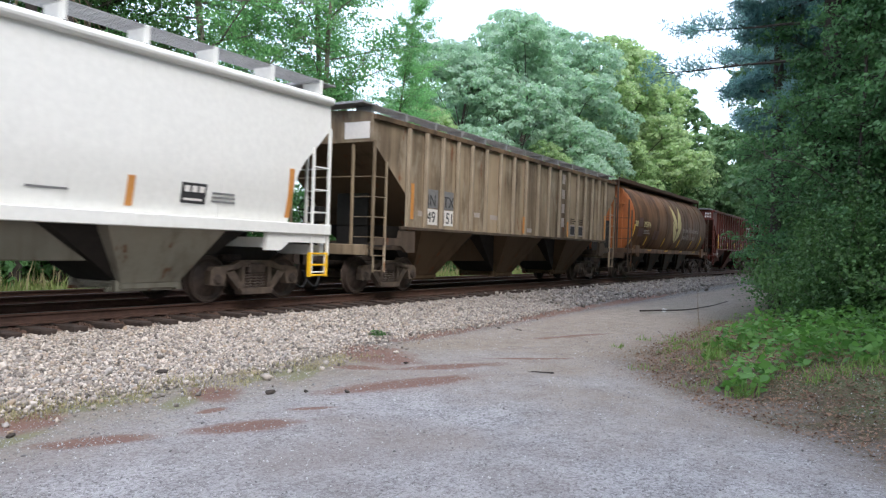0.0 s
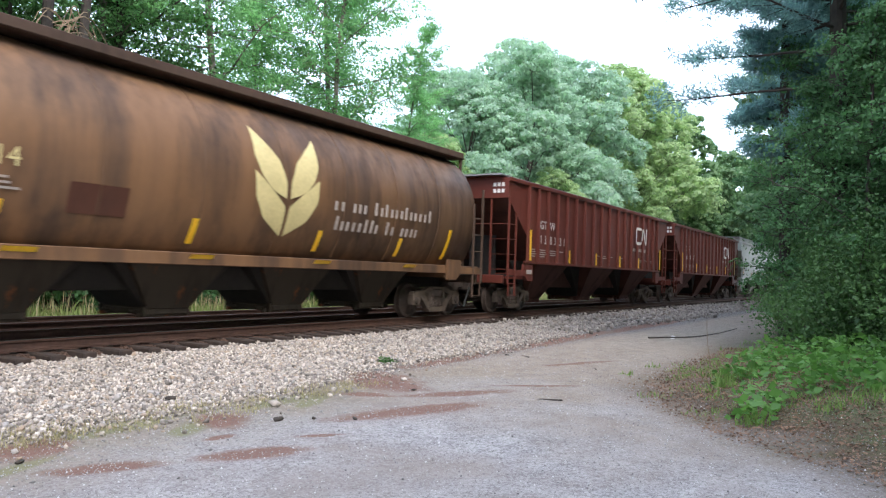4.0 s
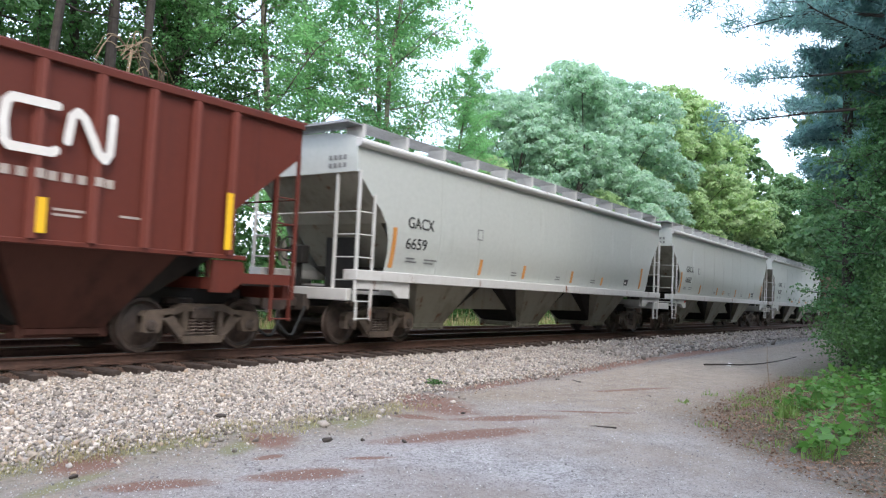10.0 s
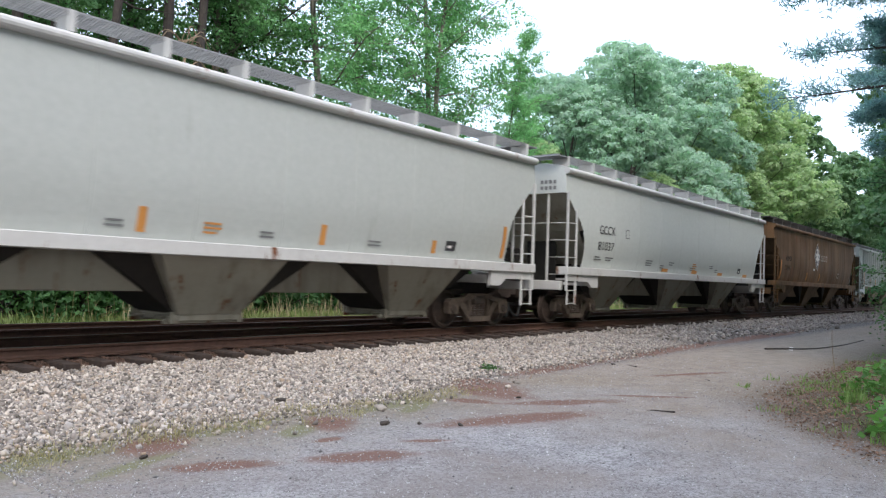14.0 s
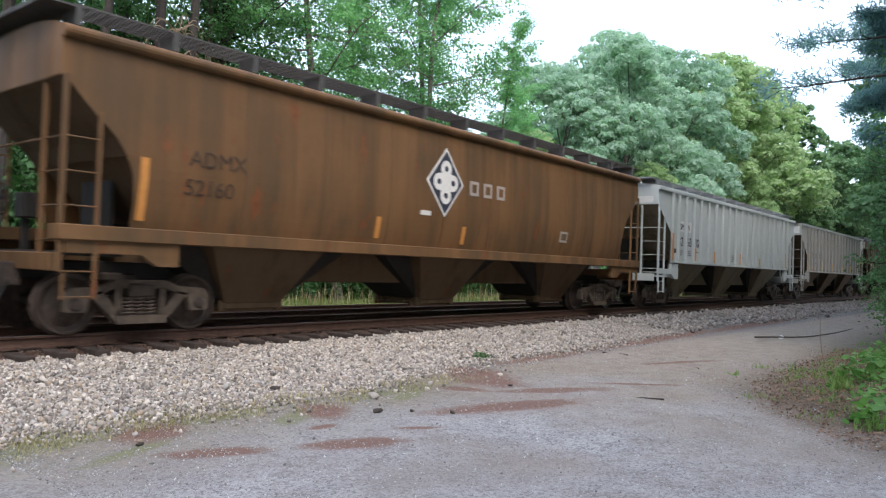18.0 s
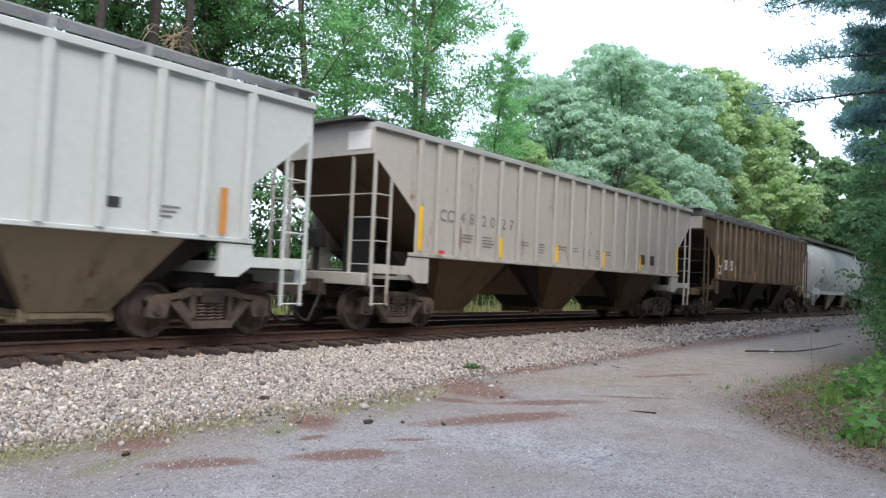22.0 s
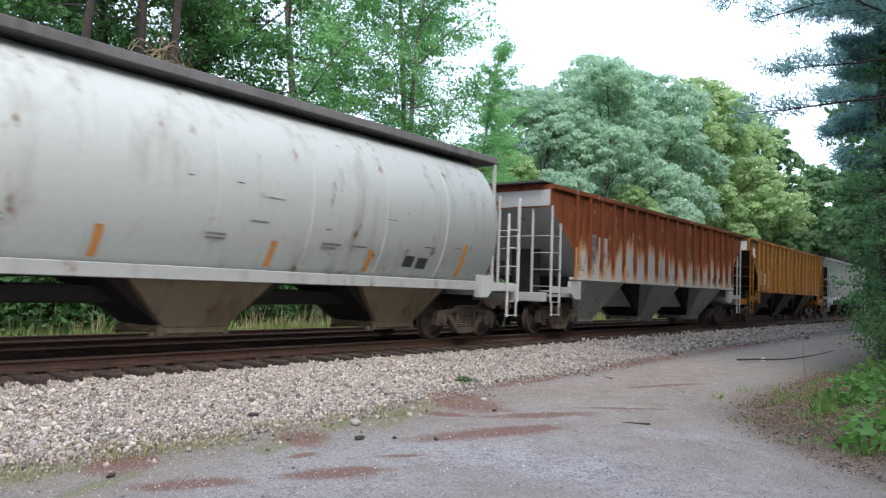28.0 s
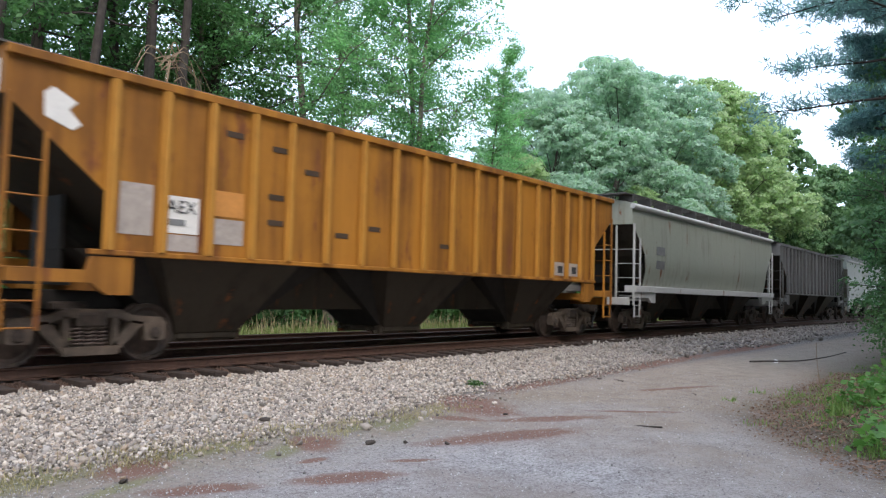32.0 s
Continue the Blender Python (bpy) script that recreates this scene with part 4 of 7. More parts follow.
for d0, w, z in ((5.0, 0.34, 2.12), (6.0, 0.5, 2.1), (8.6, 0.45, 1.8), (2.0, 0.2, 2.0)):
    plate(b, "faded_patch", d0 - H, d0 + w - H, z, z + 0.14, YR, M_pale_mark)
bm = bmesh.new()
box(bm, -H - 0.012, -H - 0.004, -1.5, -0.75, 3.74, 4.14)
part("end_panel", bm, M_white, b)
capacity_lines(b, H, 12.55, 2.42, M_brown_mark, seed=8)
capacity_lines(b, H, 13.4, 2.42, M_brown_mark, seed=9)

# ochre barrel-bodied car with a leaf emblem
LC = 17.25
H = LC / 2 - 0.1
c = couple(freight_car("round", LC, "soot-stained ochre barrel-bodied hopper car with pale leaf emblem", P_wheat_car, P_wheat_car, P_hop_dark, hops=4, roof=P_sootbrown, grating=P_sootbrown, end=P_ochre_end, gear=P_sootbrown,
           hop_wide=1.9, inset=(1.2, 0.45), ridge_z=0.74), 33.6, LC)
for d, z0, z1 in ((1.08, 1.62, 2.6), (3.5, 1.62, 2.06), (6.9, 1.60, 2.05), (10.2, 1.60, 2.05), (13.2, 1.60, 2.05), (15.4, 1.60, 2.4)):
    strip(c, d - H, z0, z1, YS, M_yellow)
for d in (0.6, 3.8, 7.0, 10.2, 13.5):
    plate(c, "sill_marker", d - H - 0.25, d - H + 0.25, 1.27, 1.41, -(HALF - 0.075) - inset_at(c, 1.34), M_yellow)
lettering("car_lettering", "395314", 2.54 - H, 2.53, 0.28, M_wheat, c, YS)
plate(c, "mark_block", 1.16 - H, 1.34 - H, 2.52, 2.78, YS, M_wheat)
plate(c, "mark_block", 1.40 - H, 1.58 - H, 2.52, 2.78, YS, M_wheat)
capacity_lines(c, H, 2.7, 2.35, M_pale_mark, YS, 11, 1.1, 3)
rnd_c = random.Random(4)
for w0, w1, z in ((10.5, 14.4, 2.52), (10.6, 13.9, 2.10)):
    xx = w0
    while xx < w1:
        plate(c, "stencil_letter", xx - H, xx + 0.09 - H, z, z + rnd_c.choice((0.20, 0.20, 0.30)), YS, M_pale_mark)
        xx += rnd_c.choice((0.19, 0.19, 0.22, 0.42))
# squares of darker fresh paint over old markings
for d0, d1, z0, z1 in ((1.72, 2.40, 2.52, 2.95), (1.80, 2.65, 2.05, 2.46), (4.5, 5.5, 1.95, 2.42)):
    plate(c, "repainted_square", d0 - H, d1 - H, z0, z1, YS + 0.004, P_repaint)


def leaf_emblem(car, x, z0, high, mat):
    bm = bmesh.new()
    def surf(px, pz):
        yy = round_side(pz) + 0.014
        return (px, -yy, pz)
    for side in (-1, 1):
        upper = ((0.36, 0.52, 0.72, 0.86, 1.0), (0.05, 0.06, 0.24, 0.55, 0.90), (0.36, 0.42, 0.55, 0.72, 1.0), (0.06, 0.44, 0.74, 0.91, 0.91))
        lower = ((0.0, 0.28, 0.42, 0.58), (0.04, 0.05, 0.42, 0.90), (0.0, 0.15, 0.35, 0.58), (0.05, 0.60, 0.88, 0.92))
        for hi_, xi_, ho_, xo_ in (upper, lower):
            n = 14
            left, right = [], []
            for i in range(n + 1):
                h = hi_[0] + (hi_[-1] - hi_[0]) * i / n
                left.append(bm.verts.new(surf(x + side * float(np.interp(h, hi_, xi_)), z0 + high * h)))
                right.append(bm.verts.new(surf(x + side * float(np.interp(h, ho_, xo_)), z0 + high * h)))
            for i in range(n):
                bm.faces.new((left[i], right[i], right[i + 1], left[i + 1]))
    return part("leaf_emblem", bm, mat, car, "four pale yellow painted leaves")


leaf_emblem(c, 9.05 - H, 1.86, 2.10, M_wheat)

# two red ribbed cars with white emblems
RED_RIBS = [1.42, 2.20, 2.98, 3.85, 4.70, 5.57, 6.45, 7.42, 8.35, 9.30, 10.40, 11.30, 12.20, 13.10, 13.95, 14.80, 15.60, 16.38]
LD = 18.13
H = LD / 2
d_ = couple(freight_car("ribbed", LD, "mineral red ribbed covered hopper car with yellow strips", P_red, P_red, P_hop_red, grating=M_grating, ribs=RED_RIBS,
            strips=[(1.50, 1.73, 2.74), (4.86, 1.73, 2.2), (7.64, 1.73, 2.2), (10.55, 1.73, 2.2), (13.2, 1.73, 2.2), (16.7, 1.73, 2.72)], rib_mat=P_red_rib), 52.45, LD)
mark_ribbed(d_, H, 2.42, 2.84, 2.34, "GTW", "138331", M_white, 0.28)
worm_logo(d_, 12.78 - H, 2.88, 0.80, M_white, YR - 0.104)
for i in range(9):
    plate(d_, "stencil_letter", 12.62 + 0.21 * i - H, 12.75 + 0.21 * i - H, 2.50, 2.64, YR - (0.104 if i % 4 == 3 else 0.004), M_pale_mark)
for dd, r in ((1.62, 4), (2.45, 4), (3.3, 3), (4.1, 1), (7.8, 1), (8.65, 2), (9.5, 1), (10.7, 1), (13.6, 2), (14.5, 1), (15.4, 2)):
    capacity_lines(d_, H, dd, 2.1, M_pale_mark, seed=int(dd * 7), w=0.55, rows=r)
plate(d_, "pad_marking", -H + 1.35, -H + 1.75, 1.28, 1.42, -(HALF + 0.05), M_pale_mark)
plate(d_, "data_panel", 13.3 - H, 13.7 - H, 1.8, 2.08, YR - 0.002, M_black)

LE = 17.98
H = LE / 2
e_ = couple(freight_car("ribbed", LE, "dull mineral red ribbed covered hopper car with yellow strips", P_red_b, P_red_b, P_hop_red, grating=P_red_b, ribs=RED_RIBS,
            strips=[(1.48, 1.78, 2.79), (4.76, 1.78, 2.27), (7.48, 1.78, 2.27), (10.42, 1.78, 2.27), (13.2, 1.78, 2.27), (16.32, 1.78, 2.75)], rib_mat=P_red_rib), 72.2, LE)
mark_ribbed(e_, H, 2.36, 2.94, 2.46, "ICG", "767487", M_white, 0.27)
worm_logo(e_, 12.62 - H, 2.90, 0.78, M_white, YR - 0.104)
for i in range(9):
    plate(e_, "stencil_letter", 12.45 + 0.21 * i - H, 12.58 + 0.21 * i - H, 2.53, 2.66, YR - (0.104 if i % 4 == 3 else 0.004), M_pale_mark)
for dd, r in ((1.62, 3), (2.45, 3), (3.3, 4), (4.1, 2), (7.7, 1), (8.65, 2), (9.5, 1), (13.4, 2), (14.4, 1)):
    capacity_lines(e_, H, dd, 2.12, M_pale_mark, seed=int(dd * 9), w=0.55, rows=r)

# white figures on the end panels of the red cars
for car, half in ((d_, LD / 2), (e_, LE / 2)):
    for zz in (4.02, 3.82):
        for i in range(3):
            bm = bmesh.new()
            box(bm, -half - 0.012, -half - 0.004, -1.46 + 0.15 * i, -1.36 + 0.15 * i, zz, zz + 0.12)
            part("end_lettering", bm, M_white, car)

# three pale grey smooth cars
def pale_smooth(lead, length, number, label, body, trim, marks, mark="GACX", at=1.95, frame_d=3.7):
    H = length / 2
    car = couple(freight_car("smooth", length, label, body, trim, P_hop_gray, grating=M_grating, strip_mat=M_orange, strips=marks), lead, length)
    if number:
        lettering("car_lettering", mark, at - H, 2.66, 0.26, M_black, car, YS, 0, 0.95)
        lettering("car_lettering", number, at - 0.03 - H, 2.18, 0.26, M_black, car, YS, 0, 1.1)
        capacity_lines(car, H, 1.8, 1.95, M_faint, YS, 21, 0.45, 2)
        capacity_lines(car, H, 2.5, 1.95, M_faint, YS, 22, 0.5, 2)
        plate(car, "stencil_frame", frame_d - H, frame_d + 0.25 - H, 2.62, 2.90, YS, M_faint)
        plate(car, "stencil_frame_inner", frame_d + 0.03 - H, frame_d + 0.22 - H, 2.65, 2.87, YS - 0.003, body)
    plate(car, "data_panel", length / 2 - 3.5, length / 2 - 3.15, 1.80, 2.02, YS, M_black)
    plate(car, "panel_figure", length / 2 - 3.44, length / 2 - 3.30, 1.86, 1.92, YS - 0.005, M_white)
    for k, dd in enumerate((6.6, 9.3, 11.9)):
        capacity_lines(car, H, dd, 1.85, M_faint, YS, 31 + k, 0.4, 2)
    # lettering on the end panel
    for i in range(4):
        for zz in (3.95, 3.78):
            bm = bmesh.new()
            box(bm, -H - 0.012, -H - 0.004, -1.25 + 0.14 * i, -1.16 + 0.14 * i, zz, zz + 0.10)
            part("end_lettering", bm, M_faint, car)
    return car


GM = [(1.32, 1.72, 2.62), (4.25, 1.72, 2.13), (7.15, 1.72, 2.1), (10.7, 1.72, 2.1), (13.9, 1.72, 2.0), (16.5, 1.72, 2.5)]
f_ = pale_smooth(91.8, 18.3, "6659", "pale grey smooth-sided covered hopper car numbered 6659", P_gray, P_gray_trim, [(1.30, 1.72, 2.62), (4.96, 1.72, 2.13), (7.28, 1.72, 2.1), (10.4, 1.72, 2.1), (12.8, 1.72, 2.0), (16.4, 1.72, 2.5)], at=1.74, frame_d=4.66)
g_ = pale_smooth(111.73, 17.8, "6663", "pale grey smooth-sided covered hopper car numbered 6663", P_gray, P_gray_trim, GM)
capacity_lines(g_, 8.9, 8.2, 1.92, M_orange, YS, 24, 0.35, 3)
plate(g_, "red_tag", -8.9 + 1.62, -8.9 + 1.80, 1.25, 1.36, -(HALF + 0.04) - inset_at(g_, 1.3), M_red)
LH = 18.15
h_ = pale_smooth(131.15, LH, "81037", "chalky white smooth-sided covered hopper car", P_chalk, P_gray_trim, [], "GCCX")
H = LH / 2
for d in (7.04, 9.78, 12.57, 15.71):
    plate(h_, "reflector_strip", d - H - 0.26, d - H + 0.26, 1.66, 1.78, YS - 0.004, M_orange)
capacity_lines(h_, H, 5.4, 1.98, M_faint, YS, 41, 0.6, 3)
capacity_lines(h_, H, 7.3, 1.98, M_faint, YS, 42, 0.5, 2)
capacity_lines(h_, H, 9.5, 2.0, M_orange, YS, 43, 0.45, 4)
capacity_lines(h_, H, 11.3, 1.98, M_faint, YS, 44, 0.4, 2)

# rust-brown smooth car with a diamond emblem
LJ = 18.6
H = LJ / 2
j_ = couple(freight_car("smooth", LJ, "rust-brown smooth-sided covered hopper car with diamond emblem", P_rustbrown, P_rustbrown, P_hop_brown, grating=M_grating_dark, strip_mat=M_orange,
            strips=[(1.26, 1.74, 2.69), (6.35, 1.74, 2.18), (9.2, 1.74, 2.15)]), 150.92, LJ)
lettering("car_lettering", "ADMX", 1.99 - H, 2.66, 0.26, M_brown_mark, j_, YS)
lettering("car_lettering", "52160", 1.93 - H, 2.20, 0.26, M_brown_mark, j_, YS)


def diamond(car, x, z, w, h, mats):
    def rhomb(k, y, mat, name):
        bm = bmesh.new()
        prism(bm, [(x - w * k, z), (x, z - h * k), (x + w * k, z), (x, z + h * k)], y - 0.003, y + 0.003)
        part(name, bm, mat, car)
    rhomb(1.0, YS, mats[0], "emblem_rim")
    rhomb(0.90, YS - 0.007, mats[1], "emblem_field")
    bm = bmesh.new()
    for ax, az in ((0, 0.30), (0, -0.30), (0.25, 0), (-0.25, 0)):
        rod(bm, (x + ax, YS - 0.018, z + az), (x + ax, YS - 0.012, z + az), 0.19, 20)
    box(bm, x - 0.2, x + 0.2, YS - 0.017, YS - 0.012, z - 0.2, z + 0.2)
    part("emblem_petals", bm, mats[0], car)
    bm = bmesh.new()
    for ax, az in ((0, 0.30), (0, -0.30), (0.25, 0), (-0.25, 0)):
        rod(bm, (x + ax, YS - 0.024, z + az), (x + ax, YS - 0.019, z + az), 0.065, 14)
    part("emblem_dots", bm, mats[1], car)


diamond(j_, 8.4 - H, 3.10, 0.66, 0.78, (M_white, M_navy))
for i in range(3):
    plate(j_, "brand_block", 9.32 + 0.55 * i - H, 9.66 + 0.55 * i - H, 2.90, 3.24, YS, M_pale_mark)
    plate(j_, "brand_block_inner", 9.40 + 0.55 * i - H, 9.58 + 0.55 * i - H, 2.97, 3.17, YS - 0.005, P_rustbrown)
plate(j_, "white_tag", 7.6 - H, 7.95 - H, 2.32, 2.42, YS, M_white)
plate(j_, "stencil_frame", 13.6 - H, 14.0 - H, 2.0, 2.3, YS, M_pale_mark)
plate(j_, "stencil_frame_inner", 13.65 - H, 13.95 - H, 2.06, 2.24, YS - 0.005, P_umber)

# white ribbed car
LK = 18
H = LK / 2
k_ = couple(freight_car("ribbed", LK, "white ribbed covered hopper car numbered 826880", P_ribwhite, P_ribwhite, P_hop_tan, ribs=[1.21, 1.79, 2.53, 3.33, 4.05] + [4.9 + 0.835 * i for i in range(15)], grating=M_grating, strip_mat=M_orange,
            strips=[(1.16, 1.74, 2.70), (3.36, 1.76, 2.24), (5.5, 1.74, 2.2), (8.75, 1.74, 2.22), (11.6, 1.74, 2.1), (16.1, 1.74, 2.5)], hop_wide=1.45, walk_up=0.36), 171.16, LK)
for d0, d1, w in ((1.97, 2.42, "SM"), (2.75, 3.14, "V")):
    plate(k_, "mark_panel", d0 - H, d1 - H, 2.82, 3.20, YR, M_white)
    lettering("car_lettering", w, d0 + 0.04 - H, 2.88, 0.24, M_black, k_, YR - 0.008, 0, 0.85)
for w, d in (("82", 1.88), ("68", 2.70), ("80", 3.50)):
    lettering("car_lettering", w, d - H, 2.28, 0.34, M_black, k_, YR)
for d in (1.38, 14.1):
    plate(k_, "data_panel", d - H, d + 0.3 - H, 2.0, 2.16, YR, M_black)
for dd, r in ((1.9, 3), (2.75, 3), (3.6, 1), (7.9, 4), (9.1, 3), (14.9, 3)):
    capacity_lines(k_, H, dd, 2.08, M_faint, seed=int(dd * 5), w=0.5, rows=r)
plate(k_, "small_tag", 9.9 - H, 10.05 - H, 2.3, 2.36, YR, M_black)
bm = bmesh.new()
box(bm, -H - 0.012, -H - 0.004, -1.4, -0.7, 3.72, 3.95)
part("end_panel", bm, M_white, k_)

# pale ribbed car
LL = 17.9
H = LL / 2
l_ = couple(freight_car("ribbed", LL, "pale dusty ribbed covered hopper car with yellow strips", P_riblight, P_riblight, P_hop_brown, grating=M_grating_dark, ribs=[1.42, 2.08, 2.82, 3.67, 4.57, 5.45, 6.35, 7.3, 8.25, 9.2, 10.2, 11.1, 12.0, 12.85, 13.8, 14.65, 15.5, 16.34],
            strips=[(1.44, 1.76, 2.72), (4.57, 1.76, 2.25), (7.35, 1.76, 2.22), (10.27, 1.76, 2.22), (13.0, 1.76, 2.2), (16.34, 1.76, 2.68)], chord=P_graydark), 190.8, LL)
lettering("car_lettering", "CC", 2.2 - H, 2.48, 0.27, M_faint, l_, YR)
spaced_figures(l_, H, 2.98, 2.48, "482027", M_faint, 0.27, 0.86)
for d in (13.25, 14.05):
    plate(l_, "data_panel", d - H, d + 0.36 - H, 1.95, 2.28, YR, M_black)
for dd, r in ((3.1, 3), (3.9, 4), (5.6, 2), (6.4, 4), (7.6, 2), (8.3, 2), (9.1, 4), (9.9, 4), (10.6, 2)):
    capacity_lines(l_, H, dd, 2.2, M_faint, seed=int(dd * 3), w=0.5, rows=r)
plate(l_, "red_tag", 2.1 - H, 2.3 - H, 1.72, 1.80, YR - 0.11, M_red)
bm = bmesh.new()
box(bm, -H - 0.012, -H - 0.004, -1.5, -0.85, 3.76, 4.15)
part("end_panel", bm, M_white, l_)

# dark umber ribbed car
LM = 17.85
H = LM / 2
m_ = couple(freight_car("ribbed", LM, "grimy umber ribbed covered hopper car with white panels", P_umber, P_umber, P_hop_dark, grating=M_grating, strip_mat=M_orange,
            strips=[(1.52, 1.70, 2.70), (3.88, 1.72, 2.3), (6.9, 1.72, 2.15)], roof=P_rooftar, chord=P_rooftar, rib_mat=P_umber_rib, walk_up=0.34), 210.3, LM)
plate(m_, "data_rim", 1.70 - H, 2.20 - H, 1.88, 2.28, YR, M_white)
plate(m_, "data_panel", 1.78 - H, 2.10 - H, 1.98, 2.18, YR - 0.006, M_black)
for d0, d1, w in ((2.46, 3.02, "AT"), (3.24, 3.80, "GX")):
    plate(m_, "mark_panel", d0 - H, d1 - H, 2.10, 2.52, YR, M_white)
    lettering("car_lettering", w, d0 + 0.06 - H, 2.17, 0.26, M_black, m_, YR - 0.008, 0, 0.86)
for i, z in enumerate((3.72, 3.22, 2.72)):
    plate(m_, "sign_letter_block", 11.66 - H, 11.92 - H, z, z + (0.22, 0.34, 0.16)[i], YR, M_pale_mark if i != 1 else M_white)
for d0 in (5.0, 5.9, 12.3, 13.1):
    plate(m_, "data_panel", d0 - H, d0 + 0.36 - H, 1.92 + 0.1 * (d0 < 7), 2.18, YR, M_black)
plate(m_, "pasted_notice", 6.5 - H, 6.85 - H, 1.72, 2.0, YR, M_pale_mark)
bm = bmesh.new()
box(bm, -H - 0.012, -H - 0.004, -1.5, -0.55, 3.72, 4.2)
part("end_panel", bm, M_pale_mark, m_)

# pale barrel car
LN = 18.2
H = LN / 2 - 0.5
P_barrel = paint("chalky_blue_grey_paint", (0.455, 0.480, 0.455), (0.19, 0.165, 0.125), 0.46, 0.05, rough=0.55)
n_ = couple(freight_car("round", LN, "chalky grey barrel-bodied hopper car with rusty scuffs", P_barrel, P_graydark, P_hop_tan, hops=3, roof=P_rooftar, grating=P_charcoal, end=P_gray_trim, hop_wide=1.9, inset=(0.52, 1.05), ridge_z=1.20), 229.75, LN)
for d, z0, z1 in ((0.98, 1.52, 2.42), (3.2, 1.52, 2.0), (6.42, 1.52, 2.0), (9.65, 1.52, 1.98), (12.2, 1.52, 1.98), (15.4, 1.52, 2.3)):
    strip(n_, d - H, z0, z1, YS, M_orange)
plate(n_, "faded_panel", 1.95 - H, 2.75 - H, 2.34, 2.98, YS + 0.004, M_white)
plate(n_, "faded_panel", 2.25 - H, 3.2 - H, 1.86, 2.5, YS + 0.002, P_gray)
# scuffs and rust runs on the barrel
rnd_n = random.Random(17)
for i in range(11):
    d0, zz, w = rnd_n.uniform(2.5, 15.5), rnd_n.uniform(2.0, 2.9), rnd_n.uniform(0.10, 0.45)
    plate(n_, "rust_scuff", d0 - H, d0 + w - H, zz, zz + rnd_n.uniform(0.008, 0.02), YS + 0.006, M_rail if i % 3 else M_faint)
lettering("car_lettering", "2860", 2.02 - H, 2.0, 0.27, M_faint, n_, YS - 0.006, 0, 1.15)
bars(n_, 2.08 - H, 2.72, 0.75, 2, YS - 0.006, M_faint, 0.11, 0.15, 4)
plate(n_, "data_panel", 13.3 - H, 13.62 - H, 1.68, 1.92, YS, M_black)
plate(n_, "data_panel", 13.75 - H, 14.1 - H, 1.66, 1.90, YS, M_black)
plate(n_, "dark_patch", 1.45 - H, 1.72 - H, 1.66, 1.9, YS, M_brown_mark)
for dd, r in ((3.9, 3), (4.6, 2), (8.2, 2), (10.8, 2), (11.6, 1)):
    capacity_lines(n_, H, dd, 2.0, M_faint, YS, int(dd * 5), 0.5, r)

# rusted white ribbed car
LO = 18.4
H = LO / 2
o_ = couple(freight_car("ribbed", LO, "white ribbed covered hopper car rusted red over its upper half", P_rusty, P_rusty_low, P_rusty_low, grating=M_grating_dark, strips=[(1.40, 1.62, 2.6), (4.9, 1.62, 2.2), (10.0, 1.62, 2.15)],
            chord=P_rusty, end=P_rusty_low, roof=P_rusty, strip_mat=M_orange, rib_mat=P_rust_rib), 249.6, LO)
bm = bmesh.new()
box(bm, -H - 0.012, -H - 0.004, -1.56, 1.56, 3.70, 4.16)
part("end_panel", bm, P_rusty_low, o_)
plate(o_, "mark_panel", 2.32 - H, 2.88 - H, 2.18, 3.08, YR, M_faint)
plate(o_, "mark_panel", 3.06 - H, 3.70 - H, 2.18, 3.02, YR, P_rusty_low)
for w, d, z in (("AEX", 2.34, 2.72), ("176", 2.36, 2.30), ("54", 3.28, 2.34)):
    lettering("car_lettering", w, d - H, z, 0.26, M_black, o_, YR - 0.008, 0, 0.78)
for d0 in (14.3, 15.1):
    plate(o_, "data_panel", d0 - H, d0 + 0.32 - H, 1.85, 2.1, YR, M_black)
for dd, r in ((1.65, 2), (2.45, 3), (3.2, 3), (5.0, 3), (8.8, 4), (9.5, 3)):
    capacity_lines(o_, H, dd, 2.0, M_faint, seed=int(dd * 5), w=0.45, rows=r)

# yellow ribbed car
LP = 17.8
H = LP / 2
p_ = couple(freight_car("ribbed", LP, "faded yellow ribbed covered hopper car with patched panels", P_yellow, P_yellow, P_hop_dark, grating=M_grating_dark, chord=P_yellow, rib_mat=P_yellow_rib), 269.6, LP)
plate(p_, "grey_patch", 1.62 - H, 2.15 - H, 1.95, 2.72, YR, M_pale_mark)
plate(p_, "mark_panel", 2.36 - H, 2.94 - H, 2.02, 2.60, YR, M_white)
plate(p_, "white_patch", 2.36 - H, 2.94 - H, 1.74, 2.0, YR, M_pale_mark)
plate(p_, "grey_patch", 3.2 - H, 3.8 - H, 1.9, 2.32, YR, M_pale_mark)
plate(p_, "tan_patch", 3.2 - H, 3.8 - H, 2.36, 2.78, YR, M_orange)
lettering("car_lettering", "AEX", 2.38 - H, 2.34, 0.20, M_black, p_, YR - 0.008, 0, 0.95)
bars(p_, 2.42 - H, 2.14, 0.4, 1, YR - 0.008, M_faint, 0.1)
bm = bmesh.new()
prism(bm, [(0.50 - H, 3.78), (0.62 - H, 3.88), (0.95 - H, 3.72), (0.84 - H, 3.60), (1.02 - H, 3.42), (0.90 - H, 3.32), (0.52 - H, 3.46)], YR - 0.004, YR + 0.004)
part("white_scrape", bm, M_white, p_)
